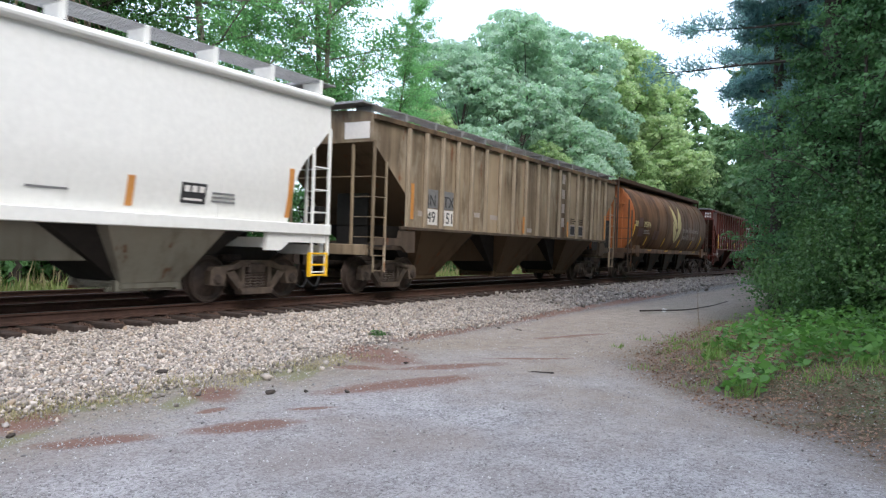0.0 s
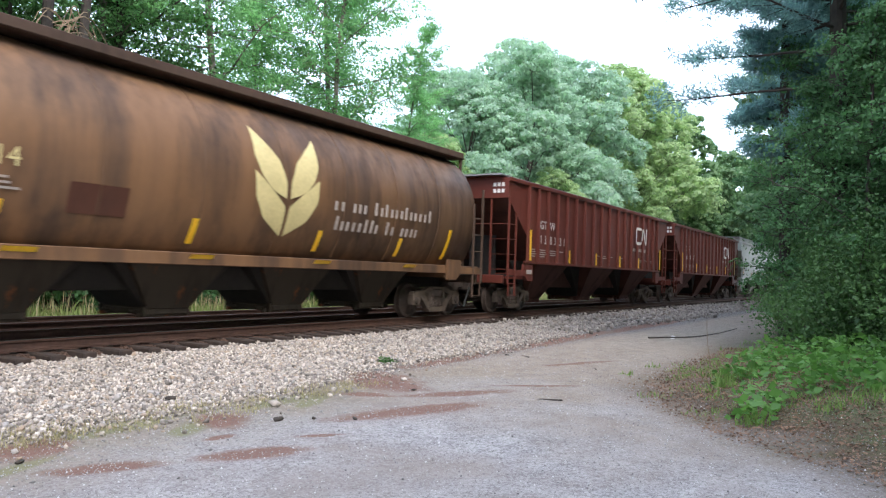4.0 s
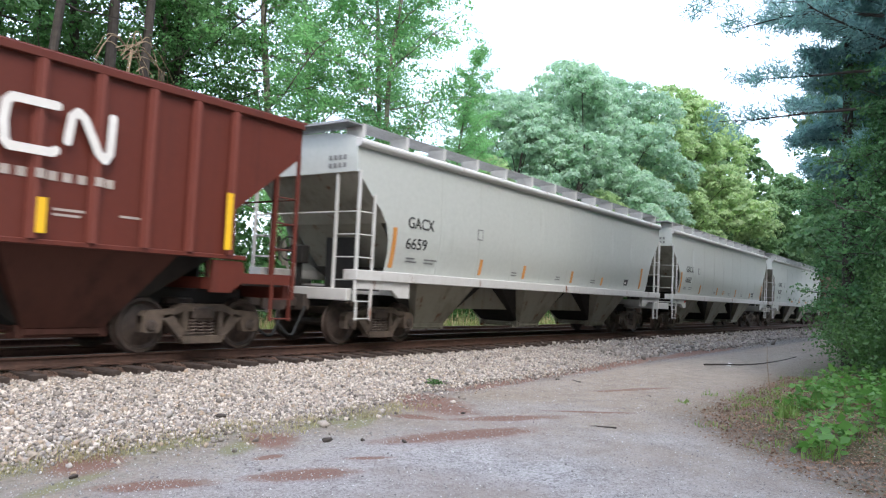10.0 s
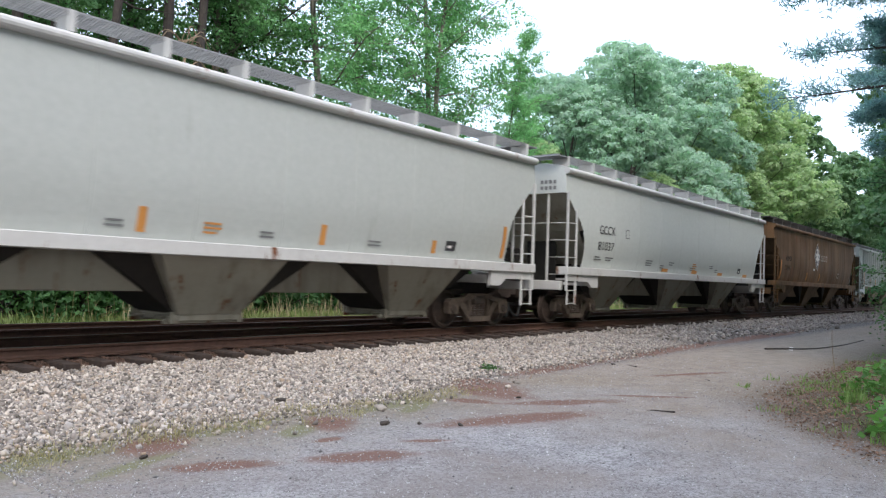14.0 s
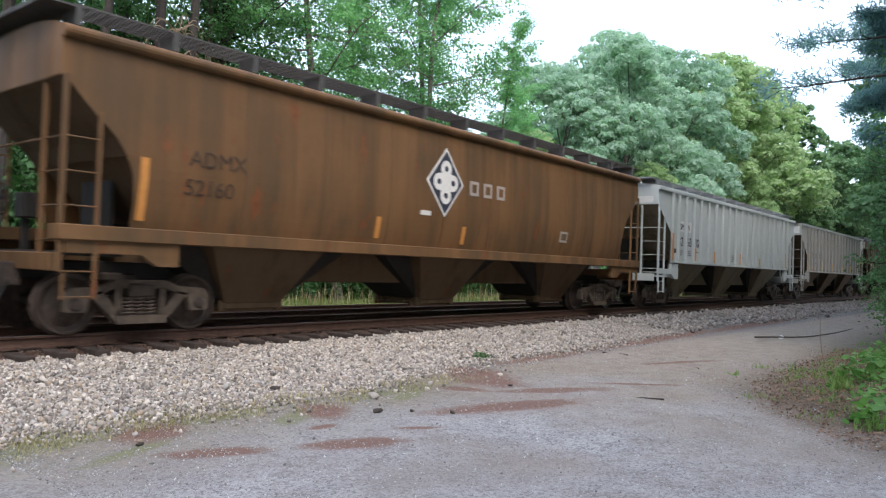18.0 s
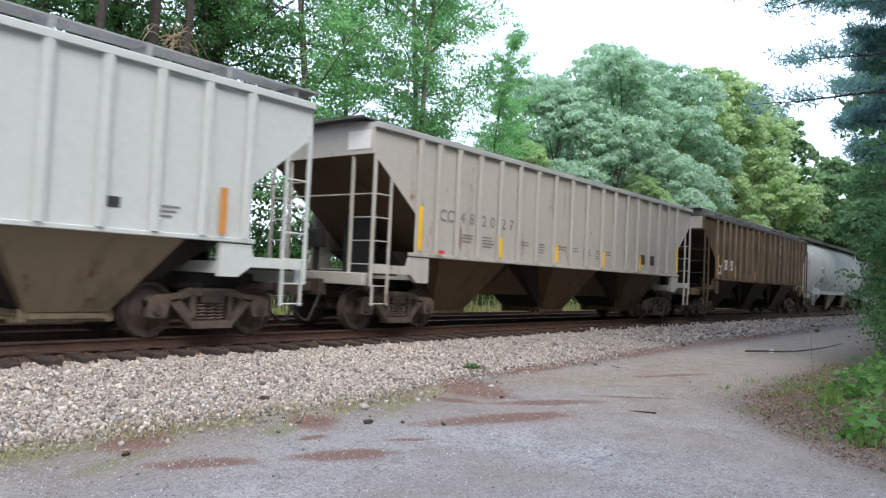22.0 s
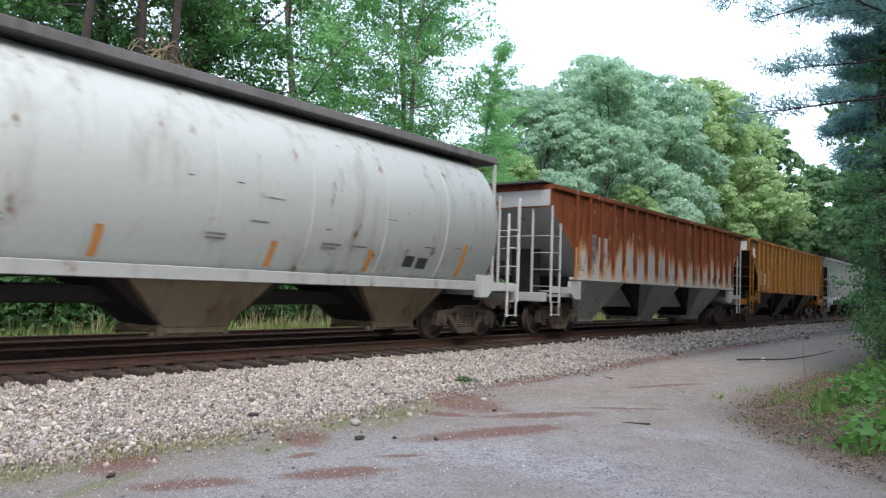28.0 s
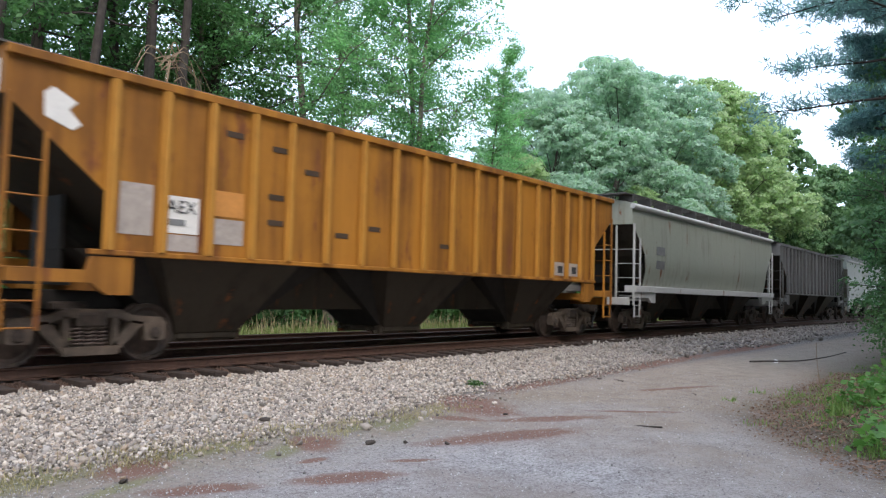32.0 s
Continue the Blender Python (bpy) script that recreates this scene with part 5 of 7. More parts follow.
for d0, z in ((4.3, 2.3), (4.3, 2.75), (5.1, 3.3), (4.35, 3.6), (3.4, 3.7), (5.9, 2.2), (6.8, 2.4), (9.1, 2.2)):
    plate(p_, "ghost_lettering", d0 - H, d0 + 0.34 - H, z, z + 0.10, YR, M_brown_mark)
for d0 in (14.2, 15.0):
    plate(p_, "grey_patch", d0 - H, d0 + 0.55 - H, 1.78, 2.15, YR, M_pale_mark)
    plate(p_, "data_panel", d0 + 0.2 - H, d0 + 0.45 - H, 1.85, 2.05, YR - 0.005, M_black)
bm = bmesh.new()
box(bm, -H - 0.012, -H - 0.004, -1.45, -0.8, 3.7, 4.14)
part("end_panel", bm, M_white, p_)

# olive smooth car, then sooty and pale ones
LQ = 17
H = LQ / 2
q_ = couple(freight_car("smooth", LQ, "olive grey smooth-sided covered hopper car", P_olive, P_gray_trim, P_hop_dark, grating=M_grating_dark), 289, LQ)
for z in (2.75, 2.25):
    plate(q_, "faded_block", 2.0 - H, 2.75 - H, z, z + 0.3, YS, M_faint)
LR = 16.9
r_ = couple(freight_car("ribbed", LR, "sooty grey ribbed covered hopper car", P_charcoal, P_charcoal, P_hop_dark, grating=M_grating_dark), 307.5, LR)
LS = 17.4
s_ = couple(freight_car("smooth", LS, "pale grey smooth-sided covered hopper car far down the train", P_gray, P_gray_trim, P_hop_gray, grating=M_grating), 325.9, LS)
LT = 17.5
t_ = couple(freight_car("ribbed", LT, "tan ribbed covered hopper car far down the train", P_tan, P_tan, P_hop_dark, grating=M_grating_dark), 345, LT)

# ---------- ground ----------
def smooth01(t):
    t = np.clip(t, 0, 1)
    return t * t * (3 - 2 * t)


def wave(x, y):
    return (np.sin(x * 0.9 + 1.3 * np.sin(y * 0.7)) * np.sin(y * 1.1 + 0.8 * np.sin(x * 0.5)) * 0.5 + np.sin(x * 2.7 + y * 1.9) * np.sin(y * 3.1 - x * 0.6) * 0.3)


VERGE = [(-40, -5), (3.5, -2.6), (7.0, 0.3), (8.0, 1.75), (8.75, 2.3), (10.1, 3.1), (11.4, 3.55), (14.4, 3.65), (20.3, 3.75), (26.0, 4.3), (34.0, 5.0), (60.0, 6.2), (400, 7.5)]
VX, VY = np.array(VERGE, float).T


def ground_z(x, y):
    x, y = np.asarray(x, float), np.asarray(y, float)
    z = 0.012 * wave(x, y)
    toe = 6.55 + 0.25 * np.sin(x * 0.35) + np.clip((x - 6.5) / 3, 0, 1) * 0.95 + np.clip((x - 10) / 12, 0, 1) * 0.4
    z = z + (0.090 * smooth01((y - toe) / (10.2 - toe)) + 0.075 * smooth01((y - 10.80) / 0.25)) * (y < 13.3)
    z = np.where(y >= 13.3, 0.165 - 0.120 * smooth01((y - 13.3) / 0.7) - 0.06 * smooth01((y - 17.4) / 1.2) + (0.05 * wave(x * 0.6, y * 0.6)) * (y > 17.6), z)
    z = z + 0.035 * np.clip(y - 20, 0, 200)
    edge = np.interp(x, VX, VY)
    z = z + 0.42 * smooth01((edge - 0.3 - y) / 3.2) + 0.02 * np.clip(edge - 4 - y, 0, 60) + 0.03 * wave(x * 1.7, y * 1.7) * np.clip(edge - y, 0, 1)
    return z


def grid_lines(*spans):
    out = []
    for a, b, step in spans:
        out += list(np.arange(a, b, step))
    return np.array(out + [spans[-1][1]])


M_ground, nt, B = start_mat("ground_surface", 0.95)
tc = node(nt, "ShaderNodeTexCoord")
pos = tc.outputs["Object"]
sep = node(nt, "ShaderNodeSeparateXYZ", {0: pos})
gx, gy = sep.outputs[0], sep.outputs[1]
n_big, n_mid, n_fine = noisy(nt, pos, 0.45, 5), noisy(nt, pos, 2.3, 6, 0.65), noisy(nt, pos, 26.0, 5, 0.7)
n_small = noisy(nt, pos, 8.5, 6, 0.7)
n_grit = node(nt, "ShaderNodeTexVoronoi", {"Vector": pos, "Scale": 42.0})
grit = n_grit.outputs["Color"]
n_sand = node(nt, "ShaderNodeTexVoronoi", {"Vector": pos, "Scale": 105.0})
sandf = node(nt, "ShaderNodeSeparateColor", {0: n_sand.outputs["Color"]}).outputs[0]
gritf = node(nt, "ShaderNodeSeparateColor", {0: grit}).outputs[0]
# compacted grey stone dust, paler where it is worn
road = blend(nt, ramp(nt, n_mid, 0.36, 0.64), (0.205, 0.193, 0.195), (0.425, 0.406, 0.408))
road = blend(nt, mathn(nt, "MULTIPLY", ramp(nt, n_small, 0.50, 0.66), 0.6), road, (0.120, 0.103, 0.096))
road = blend(nt, mathn(nt, "MULTIPLY", ramp(nt, n_small, 0.48, 0.34), 0.5), road, (0.42, 0.40, 0.39))
road = blend(nt, mathn(nt, "MULTIPLY", ramp(nt, gritf, 0.3, 1.0), 0.6), road, (0.47, 0.455, 0.455))
road = blend(nt, mathn(nt, "MULTIPLY", ramp(nt, gritf, 0.3, 0.0), 0.6), road, (0.105, 0.098, 0.100))
road = blend(nt, mathn(nt, "MULTIPLY", ramp(nt, n_fine, 0.50, 0.66), 0.6), road, (0.085, 0.076, 0.074))
road = blend(nt, mathn(nt, "MULTIPLY", ramp(nt, sandf, 0.55, 1.0), 0.5), road, (0.40, 0.385, 0.39))
road = blend(nt, mathn(nt, "MULTIPLY", ramp(nt, sandf, 0.35, 0.0), 0.5), road, (0.085, 0.075, 0.072))
# sandy dirt further up the lane, its colour also lowered for woodland shade
sand_mask = mathn(nt, "MULTIPLY", ramp(nt, mathn(nt, "ADD", gx, mathn(nt, "MULTIPLY", n_big, 8.0)), 9.5, 15.0), 0.8)
sand = blend(nt, ramp(nt, mathn(nt, "ADD", mathn(nt, "MULTIPLY", n_mid, 0.5), mathn(nt, "MULTIPLY", n_small, 0.5)), 0.36, 0.62), (0.185, 0.145, 0.110), (0.325, 0.262, 0.200))
road = blend(nt, mathn(nt, "MULTIPLY", ramp(nt, n_big, 0.42, 0.62), 0.6), road, blend(nt, n_fine, (0.125, 0.100, 0.088), (0.30, 0.255, 0.23)))
col = blend(nt, sand_mask, road, sand)


def spot(cx, cy, rx, ry, turn=0.0):
    """A patch with a ragged rim."""
    mp = node(nt, "ShaderNodeMapping", {"Vector": pos})
    mp.vector_type = "TEXTURE"
    mp.inputs["Location"].default_value = (cx, cy, 0)
    mp.inputs["Rotation"].default_value = (0, 0, radians(turn))
    mp.inputs["Scale"].default_value = (rx, ry, 100.0)
    ln = node(nt, "ShaderNodeVectorMath", {0: mp.outputs[0]}, operation="LENGTH").outputs["Value"]
    rag = mathn(nt, "ADD", ln, mathn(nt, "MULTIPLY", mathn(nt, "SUBTRACT", mathn(nt, "ADD", mathn(nt, "MULTIPLY", n_mid, 0.6), mathn(nt, "MULTIPLY", n_fine, 0.4)), 0.5), 2.2))
    return ramp(nt, rag, 1.2, 0.68)


def any_of(*masks):
    m = masks[0]
    for o in masks[1:]:
        m = mathn(nt, "MAXIMUM", m, o)
    return m


# damp soil and thin moss along the foot of the ballast
toe_line = mathn(nt, "ADD", gy, mathn(nt, "MULTIPLY", mathn(nt, "SUBTRACT", n_mid, 0.5), 2.2))
soil = mathn(nt, "MULTIPLY", mathn(nt, "MULTIPLY", ramp(nt, toe_line, 4.7, 6.1), ramp(nt, gx, 12.0, 7.0)), 0.75)
col = blend(nt, soil, col, blend(nt, ramp(nt, n_small, 0.38, 0.62), (0.125, 0.110, 0.062), (0.27, 0.215, 0.165)))


# drifts of fallen pine needles
needles = any_of(spot(8.70, 6.35, 1.15, 0.52, 55), spot(7.60, 5.75, 0.38, 0.16, -70), spot(8.50, 4.95, 0.80, 0.21, -29), spot(7.10, 4.66, 1.10, 0.25, -20), spot(4.55, 4.60, 0.56, 0.19, -25), spot(5.40, 4.62, 0.24, 0.07, -37),
                 spot(5.30, 5.90, 0.42, 0.27, 50), spot(4.75, 5.30, 0.16, 0.08, 0), spot(11.8, 6.98, 1.9, 0.26, 2), spot(9.95, 4.40, 0.62, 0.09, -50), spot(17.5, 7.25, 4.6, 0.32, 3), spot(27.0, 7.5, 6.5, 0.36, 2),
                 spot(3.50, 5.15, 0.5, 0.14, -30), spot(3.45, 6.10, 0.40, 0.30, 20), spot(13.0, 5.0, 1.0, 0.12, -20))
n_col = blend(nt, n_fine, (0.095, 0.045, 0.032), (0.235, 0.120, 0.085))
# thin moss and grass along the toe of the ballast
moss = any_of(spot(6.75, 5.95, 0.55, 0.14, 22), spot(4.9, 5.85, 0.40, 0.16, 30), spot(3.4, 6.2, 0.5, 0.14, 0), spot(2.6, 6.4, 0.9, 0.35, 25), spot(3.0, 5.6, 0.5, 0.10, 20), spot(4.4, 6.35, 0.8, 0.22, 6), spot(6.6, 6.25, 0.7, 0.18, 8))
col = blend(nt, mathn(nt, "MULTIPLY", moss, 0.75), col, blend(nt, n_fine, (0.10, 0.11, 0.04), (0.22, 0.21, 0.10)))
# bed below the loose ballast
bal = mathn(nt, "MULTIPLY", ramp(nt, mathn(nt, "ADD", gy, mathn(nt, "MULTIPLY", mathn(nt, "SUBTRACT", n_mid, 0.5), 1.4)), 6.5, 7.1), 1.0)
col = blend(nt, bal, col, blend(nt, gritf, (0.075, 0.068, 0.062), (0.24, 0.22, 0.20)))
col = blend(nt, mathn(nt, "MULTIPLY", needles, 0.90), col, n_col)
brown_bed = mathn(nt, "MULTIPLY", ramp(nt, gy, 10.66, 10.84), ramp(nt, gy, 19.0, 18.0))
col = blend(nt, brown_bed, col, blend(nt, n_fine, (0.060, 0.033, 0.024), (0.135, 0.080, 0.058)))
# dark ballast and cinders, blackened further with the train's shadow
shadowed_bed = mathn(nt, "MULTIPLY", ramp(nt, gy, 11.05, 11.3), ramp(nt, mathn(nt, "ADD", gy, n_mid), 18.6, 18.0))
col = blend(nt, shadowed_bed, col, blend(nt, n_fine, (0.014, 0.012, 0.011), (0.040, 0.034, 0.030)))
# earth and thin grass beyond the track
col = blend(nt, ramp(nt, mathn(nt, "ADD", gy, n_mid), 17.9, 18.6), col, blend(nt, ramp(nt, n_mid, 0.35, 0.65), (0.27, 0.18, 0.115), (0.13, 0.135, 0.05)))
# leaf litter under the trees by the lane
edge_near = mathn(nt, "ADD", mathn(nt, "MULTIPLY", mathn(nt, "SUBTRACT", gx, 7.0), 0.86), 0.55)
edge_far = mathn(nt, "ADD", mathn(nt, "MULTIPLY", mathn(nt, "SUBTRACT", gx, 11.0), 0.03), 3.55)
edge = mathn(nt, "MINIMUM", edge_near, edge_far)
inside = mathn(nt, "SUBTRACT", mathn(nt, "ADD", edge, mathn(nt, "MULTIPLY", mathn(nt, "SUBTRACT", n_mid, 0.5), 2.4)), gy)
litter = blend(nt, ramp(nt, n_fine, 0.35, 0.65), (0.050, 0.036, 0.022), (0.130, 0.092, 0.058))
litter = blend(nt, mathn(nt, "MULTIPLY", ramp(nt, n_big, 0.52, 0.62), 0.5), litter, (0.055, 0.075, 0.022))
litter = blend(nt, mathn(nt, "MULTIPLY", ramp(nt, mathn(nt, "ADD", inside, mathn(nt, "MULTIPLY", mathn(nt, "SUBTRACT", n_fine, 0.5), 3.0)), 0.9, 2.0), 0.75), litter, blend(nt, n_fine, (0.035, 0.060, 0.016), (0.11, 0.14, 0.05)))
col = blend(nt, ramp(nt, mathn(nt, "ADD", inside, mathn(nt, "MULTIPLY", mathn(nt, "SUBTRACT", n_fine, 0.5), 1.8)), -0.4, 1.0), col, litter)
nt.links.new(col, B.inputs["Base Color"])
bump(nt, B, mathn(nt, "ADD", mathn(nt, "MULTIPLY", gritf, 0.5), mathn(nt, "MULTIPLY", n_fine, 0.7)), 1.0, 0.03)

xs = grid_lines((-3000, -400, 400), (-400, -60, 40), (-60, -4, 4), (-4, 26, 0.22), (26, 70, 0.8), (70, 200, 6), (200, 600, 50), (600, 3000, 400))
ys = grid_lines((-3000, -300, 300), (-300, -40, 30), (-40, -6, 3), (-6, 17, 0.22), (17, 30, 1.2), (30, 120, 8), (120, 600, 80), (600, 3000, 400))
X, Y = np.meshgrid(xs, ys, indexing="ij")
Z = ground_z(X, Y)
Z = np.where((np.abs(X) > 400) | (np.abs(Y) > 300), 2.0, Z)
nx, ny = X.shape
I = np.arange(nx * ny).reshape(nx, ny)
me = bpy.data.meshes.new("ground")
me.from_pydata(np.stack([X, Y, Z], -1).reshape(-1, 3).tolist(), [], np.stack([I[:-1, :-1], I[1:, :-1], I[1:, 1:], I[:-1, 1:]], -1).reshape(-1, 4).tolist())
me.materials.append(M_ground)
me.shade_smooth()
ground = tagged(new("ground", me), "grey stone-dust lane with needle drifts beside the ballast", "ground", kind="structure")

# ---------- railway track ----------
SIDING_Y = 16.25
track = tagged(new("railway_track"), "main railway track on dark wooden ties", "railway track", kind="structure")
track.location = (0, TRACK_Y, 0)
siding = tagged(new("railway_siding"), "second railway track on shadow-darkened cinders behind the train", "railway track", kind="structure")
siding.location = (0, SIDING_Y, -0.10)


def rail_profile(y):
    top = RAIL_Z
    half = [(0.070, 0.0), (0.070, 0.012), (0.018, 0.030), (0.009, 0.055), (0.009, 0.125), (0.034, 0.138), (0.037, 0.165), (0.030, 0.172)]
    return [(y + a, top - 0.172 + h) for a, h in half] + [(y - a, top - 0.172 + h) for a, h in reversed(half)]


for bed, s in ((track, -1), (track, 1), (siding, -1), (siding, 1)):
    bm = bmesh.new()
    ringa = [bm.verts.new((-340, y, z)) for y, z in rail_profile(s * 0.7525)]
    ringb = [bm.verts.new((420, y, z)) for y, z in rail_profile(s * 0.7525)]
    n = len(ringa)
    for i in range(n):
        bm.faces.new((ringa[i], ringa[(i + 1) % n], ringb[(i + 1) % n], ringb[i]))
    bm.faces.new(ringa)
    bm.faces.new(ringb[::-1])
    rail = part("rail", bm, M_rail, bed)
    bm = bmesh.new()
    box(bm, -340, 420, s * 0.7525 - 0.031, s * 0.7525 + 0.031, RAIL_Z - 0.004, RAIL_Z + 0.0015)
    part("rail_head", bm, M_rail_head, bed, "worn shiny rail head")

rnd = random.Random(5)
TIE_TOP = RAIL_Z - 0.188
tie_meshes = []
for k in range(6):
    bm = bmesh.new()
    w = 0.115
    y1 = 1.50 + rnd.uniform(-0.05, 0.05)
    box(bm, -w, w, -y1, y1, TIE_TOP - 0.17, TIE_TOP, 0.014)
    for v in bm.verts:
        v.co.x += rnd.uniform(-0.008, 0.008)
        v.co.z += rnd.uniform(-0.006, 0.006)
    tie_meshes.append(finish(bm, "tie", M_tie))
for i in range(300):
    t = new("tie", tie_meshes[rnd.randrange(6)])
    t.parent = track
    t.matrix_basis = pose(-12 + i * 0.538 + rnd.uniform(-0.03, 0.03), rnd.uniform(-0.04, 0.04), rnd.uniform(-0.012, 0.008), 0, 0, rnd.uniform(-1.2, 1.2))
for i in range(200):
    t = new("tie", tie_meshes[rnd.randrange(6)])
    t.parent = siding
    t.matrix_basis = pose(-12 + i * 0.55 + rnd.uniform(-0.03, 0.03), rnd.uniform(-0.05, 0.05), rnd.uniform(-0.015, 0.0), 0, 0, rnd.uniform(-1.5, 1.5))
vv = []
for i in range(300):
    for s in (-1, 1):
        x, y, z = -12 + i * 0.538, s * 0.7525, TIE_TOP + 0.008
        vv.append([(x + a * 0.10, y + b * 0.17, z + c * 0.012) for a, b, c in ((-1, -1, 0), (1, -1, 0), (1, 1, 0), (-1, 1, 0), (-1, -1, 1), (1, -1, 1), (1, 1, 1), (-1, 1, 1))])
BOX_TRIS = [(0, 2, 1), (0, 3, 2), (4, 5, 6), (4, 6, 7), (0, 1, 5), (0, 5, 4), (1, 2, 6), (1, 6, 5), (2, 3, 7), (2, 7, 6), (3, 0, 4), (3, 4, 7)]
tp = new("tie_plates", solids("tie_plates", np.array(vv), BOX_TRIS, M_rail))
tp.parent = track
tagged(tp, "rusty steel tie plates", kind="stuff")

# ---------- ballast ----------
M_stone, nt, B = start_mat("crushed_stone", 0.9)
geo = node(nt, "ShaderNodeNewGeometry")
oi = node(nt, "ShaderNodeObjectInfo")
rn = mathn(nt, "FRACT", mathn(nt, "ADD", geo.outputs["Random Per Island"], oi.outputs["Random"]))
cr = node(nt, "ShaderNodeValToRGB", {0: rn})
el = cr.color_ramp.elements
el[0].position, el[0].color = 0.0, (0.060, 0.052, 0.048, 1)
el[1].position, el[1].color = 1.0, (0.71, 0.63, 0.545, 1)
for p, c_ in ((0.2, (0.215, 0.185, 0.165, 1)), (0.45, (0.41, 0.360, 0.310, 1)), (0.60, (0.40, 0.295, 0.205, 1)), (0.70, (0.34, 0.325, 0.315, 1)), (0.82, (0.575, 0.505, 0.435, 1))):
    q = el.new(p)
    q.color = c_
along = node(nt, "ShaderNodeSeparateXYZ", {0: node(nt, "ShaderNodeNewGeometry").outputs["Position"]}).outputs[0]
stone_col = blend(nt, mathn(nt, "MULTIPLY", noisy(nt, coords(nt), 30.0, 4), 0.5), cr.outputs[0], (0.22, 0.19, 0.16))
# stone made greyer up the line, the woods' shade put into its colour
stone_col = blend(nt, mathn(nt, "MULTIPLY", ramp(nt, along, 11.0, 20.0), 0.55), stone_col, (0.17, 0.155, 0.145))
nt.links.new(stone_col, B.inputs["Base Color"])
bump(nt, B, noisy(nt, coords(nt), 60.0, 3), 0.3, 0.01)

rng = np.random.default_rng(11)
g = (1 + 5 ** 0.5) / 2
ICO = np.array([(-1, g, 0), (1, g, 0), (-1, -g, 0), (1, -g, 0), (0, -1, g), (0, 1, g), (0, -1, -g), (0, 1, -g), (g, 0, -1), (g, 0, 1), (-g, 0, -1), (-g, 0, 1)]) / math.sqrt(1 + g * g)
ICO_F = [(0, 11, 5), (0, 5, 1), (0, 1, 7), (0, 7, 10), (0, 10, 11), (1, 5, 9), (5, 11, 4), (11, 10, 2), (10, 7, 6), (7, 1, 8), (3, 9, 4), (3, 4, 2), (3, 2, 6), (3, 6, 8), (3, 8, 9), (4, 9, 5), (2, 4, 11), (6, 2, 10), (8, 6, 7), (9, 8, 1)]
CUBE = np.array([(x, y, z) for x in (-1, 1) for y in (-1, 1) for z in (-1, 1)], float) / 1.55
CUBE_F = [(0, 1, 3), (0, 3, 2), (4, 6, 7), (4, 7, 5), (0, 4, 5), (0, 5, 1), (2, 3, 7), (2, 7, 6), (0, 2, 6), (0, 6, 4), (1, 5, 7), (1, 7, 3)]
OCT = np.array([(1, 0, 0), (-1, 0, 0), (0, 1, 0), (0, -1, 0), (0, 0, 1), (0, 0, -1)], float)
OCT_F = [(0, 2, 4), (2, 1, 4), (1, 3, 4), (3, 0, 4), (2, 0, 5), (1, 2, 5), (3, 1, 5), (0, 3, 5)]


def turned(base, n, size, flat=0.7):
    """n crushed copies of a small solid at random turns."""
    q = rng.normal(size=(n, 4))
    q /= np.linalg.norm(q, axis=1, keepdims=True)
    w, x, y, z = q.T
    R = np.stack([1 - 2 * (y * y + z * z), 2 * (x * y - z * w), 2 * (x * z + y * w), 2 * (x * y + z * w), 1 - 2 * (x * x + z * z), 2 * (y * z - x * w), 2 * (x * z - y * w), 2 * (y * z + x * w), 1 - 2 * (x * x + y * y)], -1).reshape(n, 3, 3)
    sc = np.stack([rng.uniform(0.8, 1.35, n), rng.uniform(0.7, 1.1, n), rng.uniform(0.45, 0.85, n)], -1)
    v = base[None] * rng.uniform(0.62, 1.25, (n, len(base), 1)) * sc[:, None]
    return np.einsum("nij,nkj->nki", R, v) * np.asarray(size).reshape(-1, 1, 1)


def scatter_stones(n, x0, x1, size, solid):
    x = rng.uniform(x0, x1, n)
    toe = 6.58 + 0.25 * np.sin(x * 0.35) + np.clip((x - 6.5) / 3, 0, 1) * 0.95 + np.clip((x - 10) / 12, 0, 1) * 0.4 + rng.normal(0, 0.16, n) - rng.exponential(0.15, n)
    y = toe + rng.random(n) ** 0.95 * (10.80 + 0.05 * np.sin(x * 11.7) - toe)
    s = size * rng.lognormal(0, 0.32, n)
    z = ground_z(x, y) + s * rng.uniform(0.1, 0.9, n)
    return turned(solid, n, s) + np.stack([x, y, z], -1)[:, None]


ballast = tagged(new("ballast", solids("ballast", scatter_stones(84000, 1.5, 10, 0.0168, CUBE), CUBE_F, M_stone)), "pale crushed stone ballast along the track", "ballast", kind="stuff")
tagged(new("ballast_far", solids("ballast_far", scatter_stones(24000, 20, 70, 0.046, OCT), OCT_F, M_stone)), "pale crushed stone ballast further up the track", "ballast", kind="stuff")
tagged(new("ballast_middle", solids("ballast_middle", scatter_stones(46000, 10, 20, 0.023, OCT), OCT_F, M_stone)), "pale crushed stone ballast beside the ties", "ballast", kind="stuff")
M_fines = plain("rust_stained_stone", (0.115, 0.068, 0.050), 0.95, 0.0, 0.6, 30.0, (0.040, 0.025, 0.019))
x = rng.uniform(1.5, 34, 15000)
y = 10.80 + 0.48 * rng.random(15000)
sz = 0.024 * rng.lognormal(0, 0.3, 15000)
tagged(new("tie_ballast", solids("tie_ballast", turned(OCT, 15000, sz) + np.stack([x, y, ground_z(x, y) + sz * 0.2 - 0.012], -1)[:, None], OCT_F, M_fines)), "rust-stained stones packed between the ties", "ballast", kind="stuff")
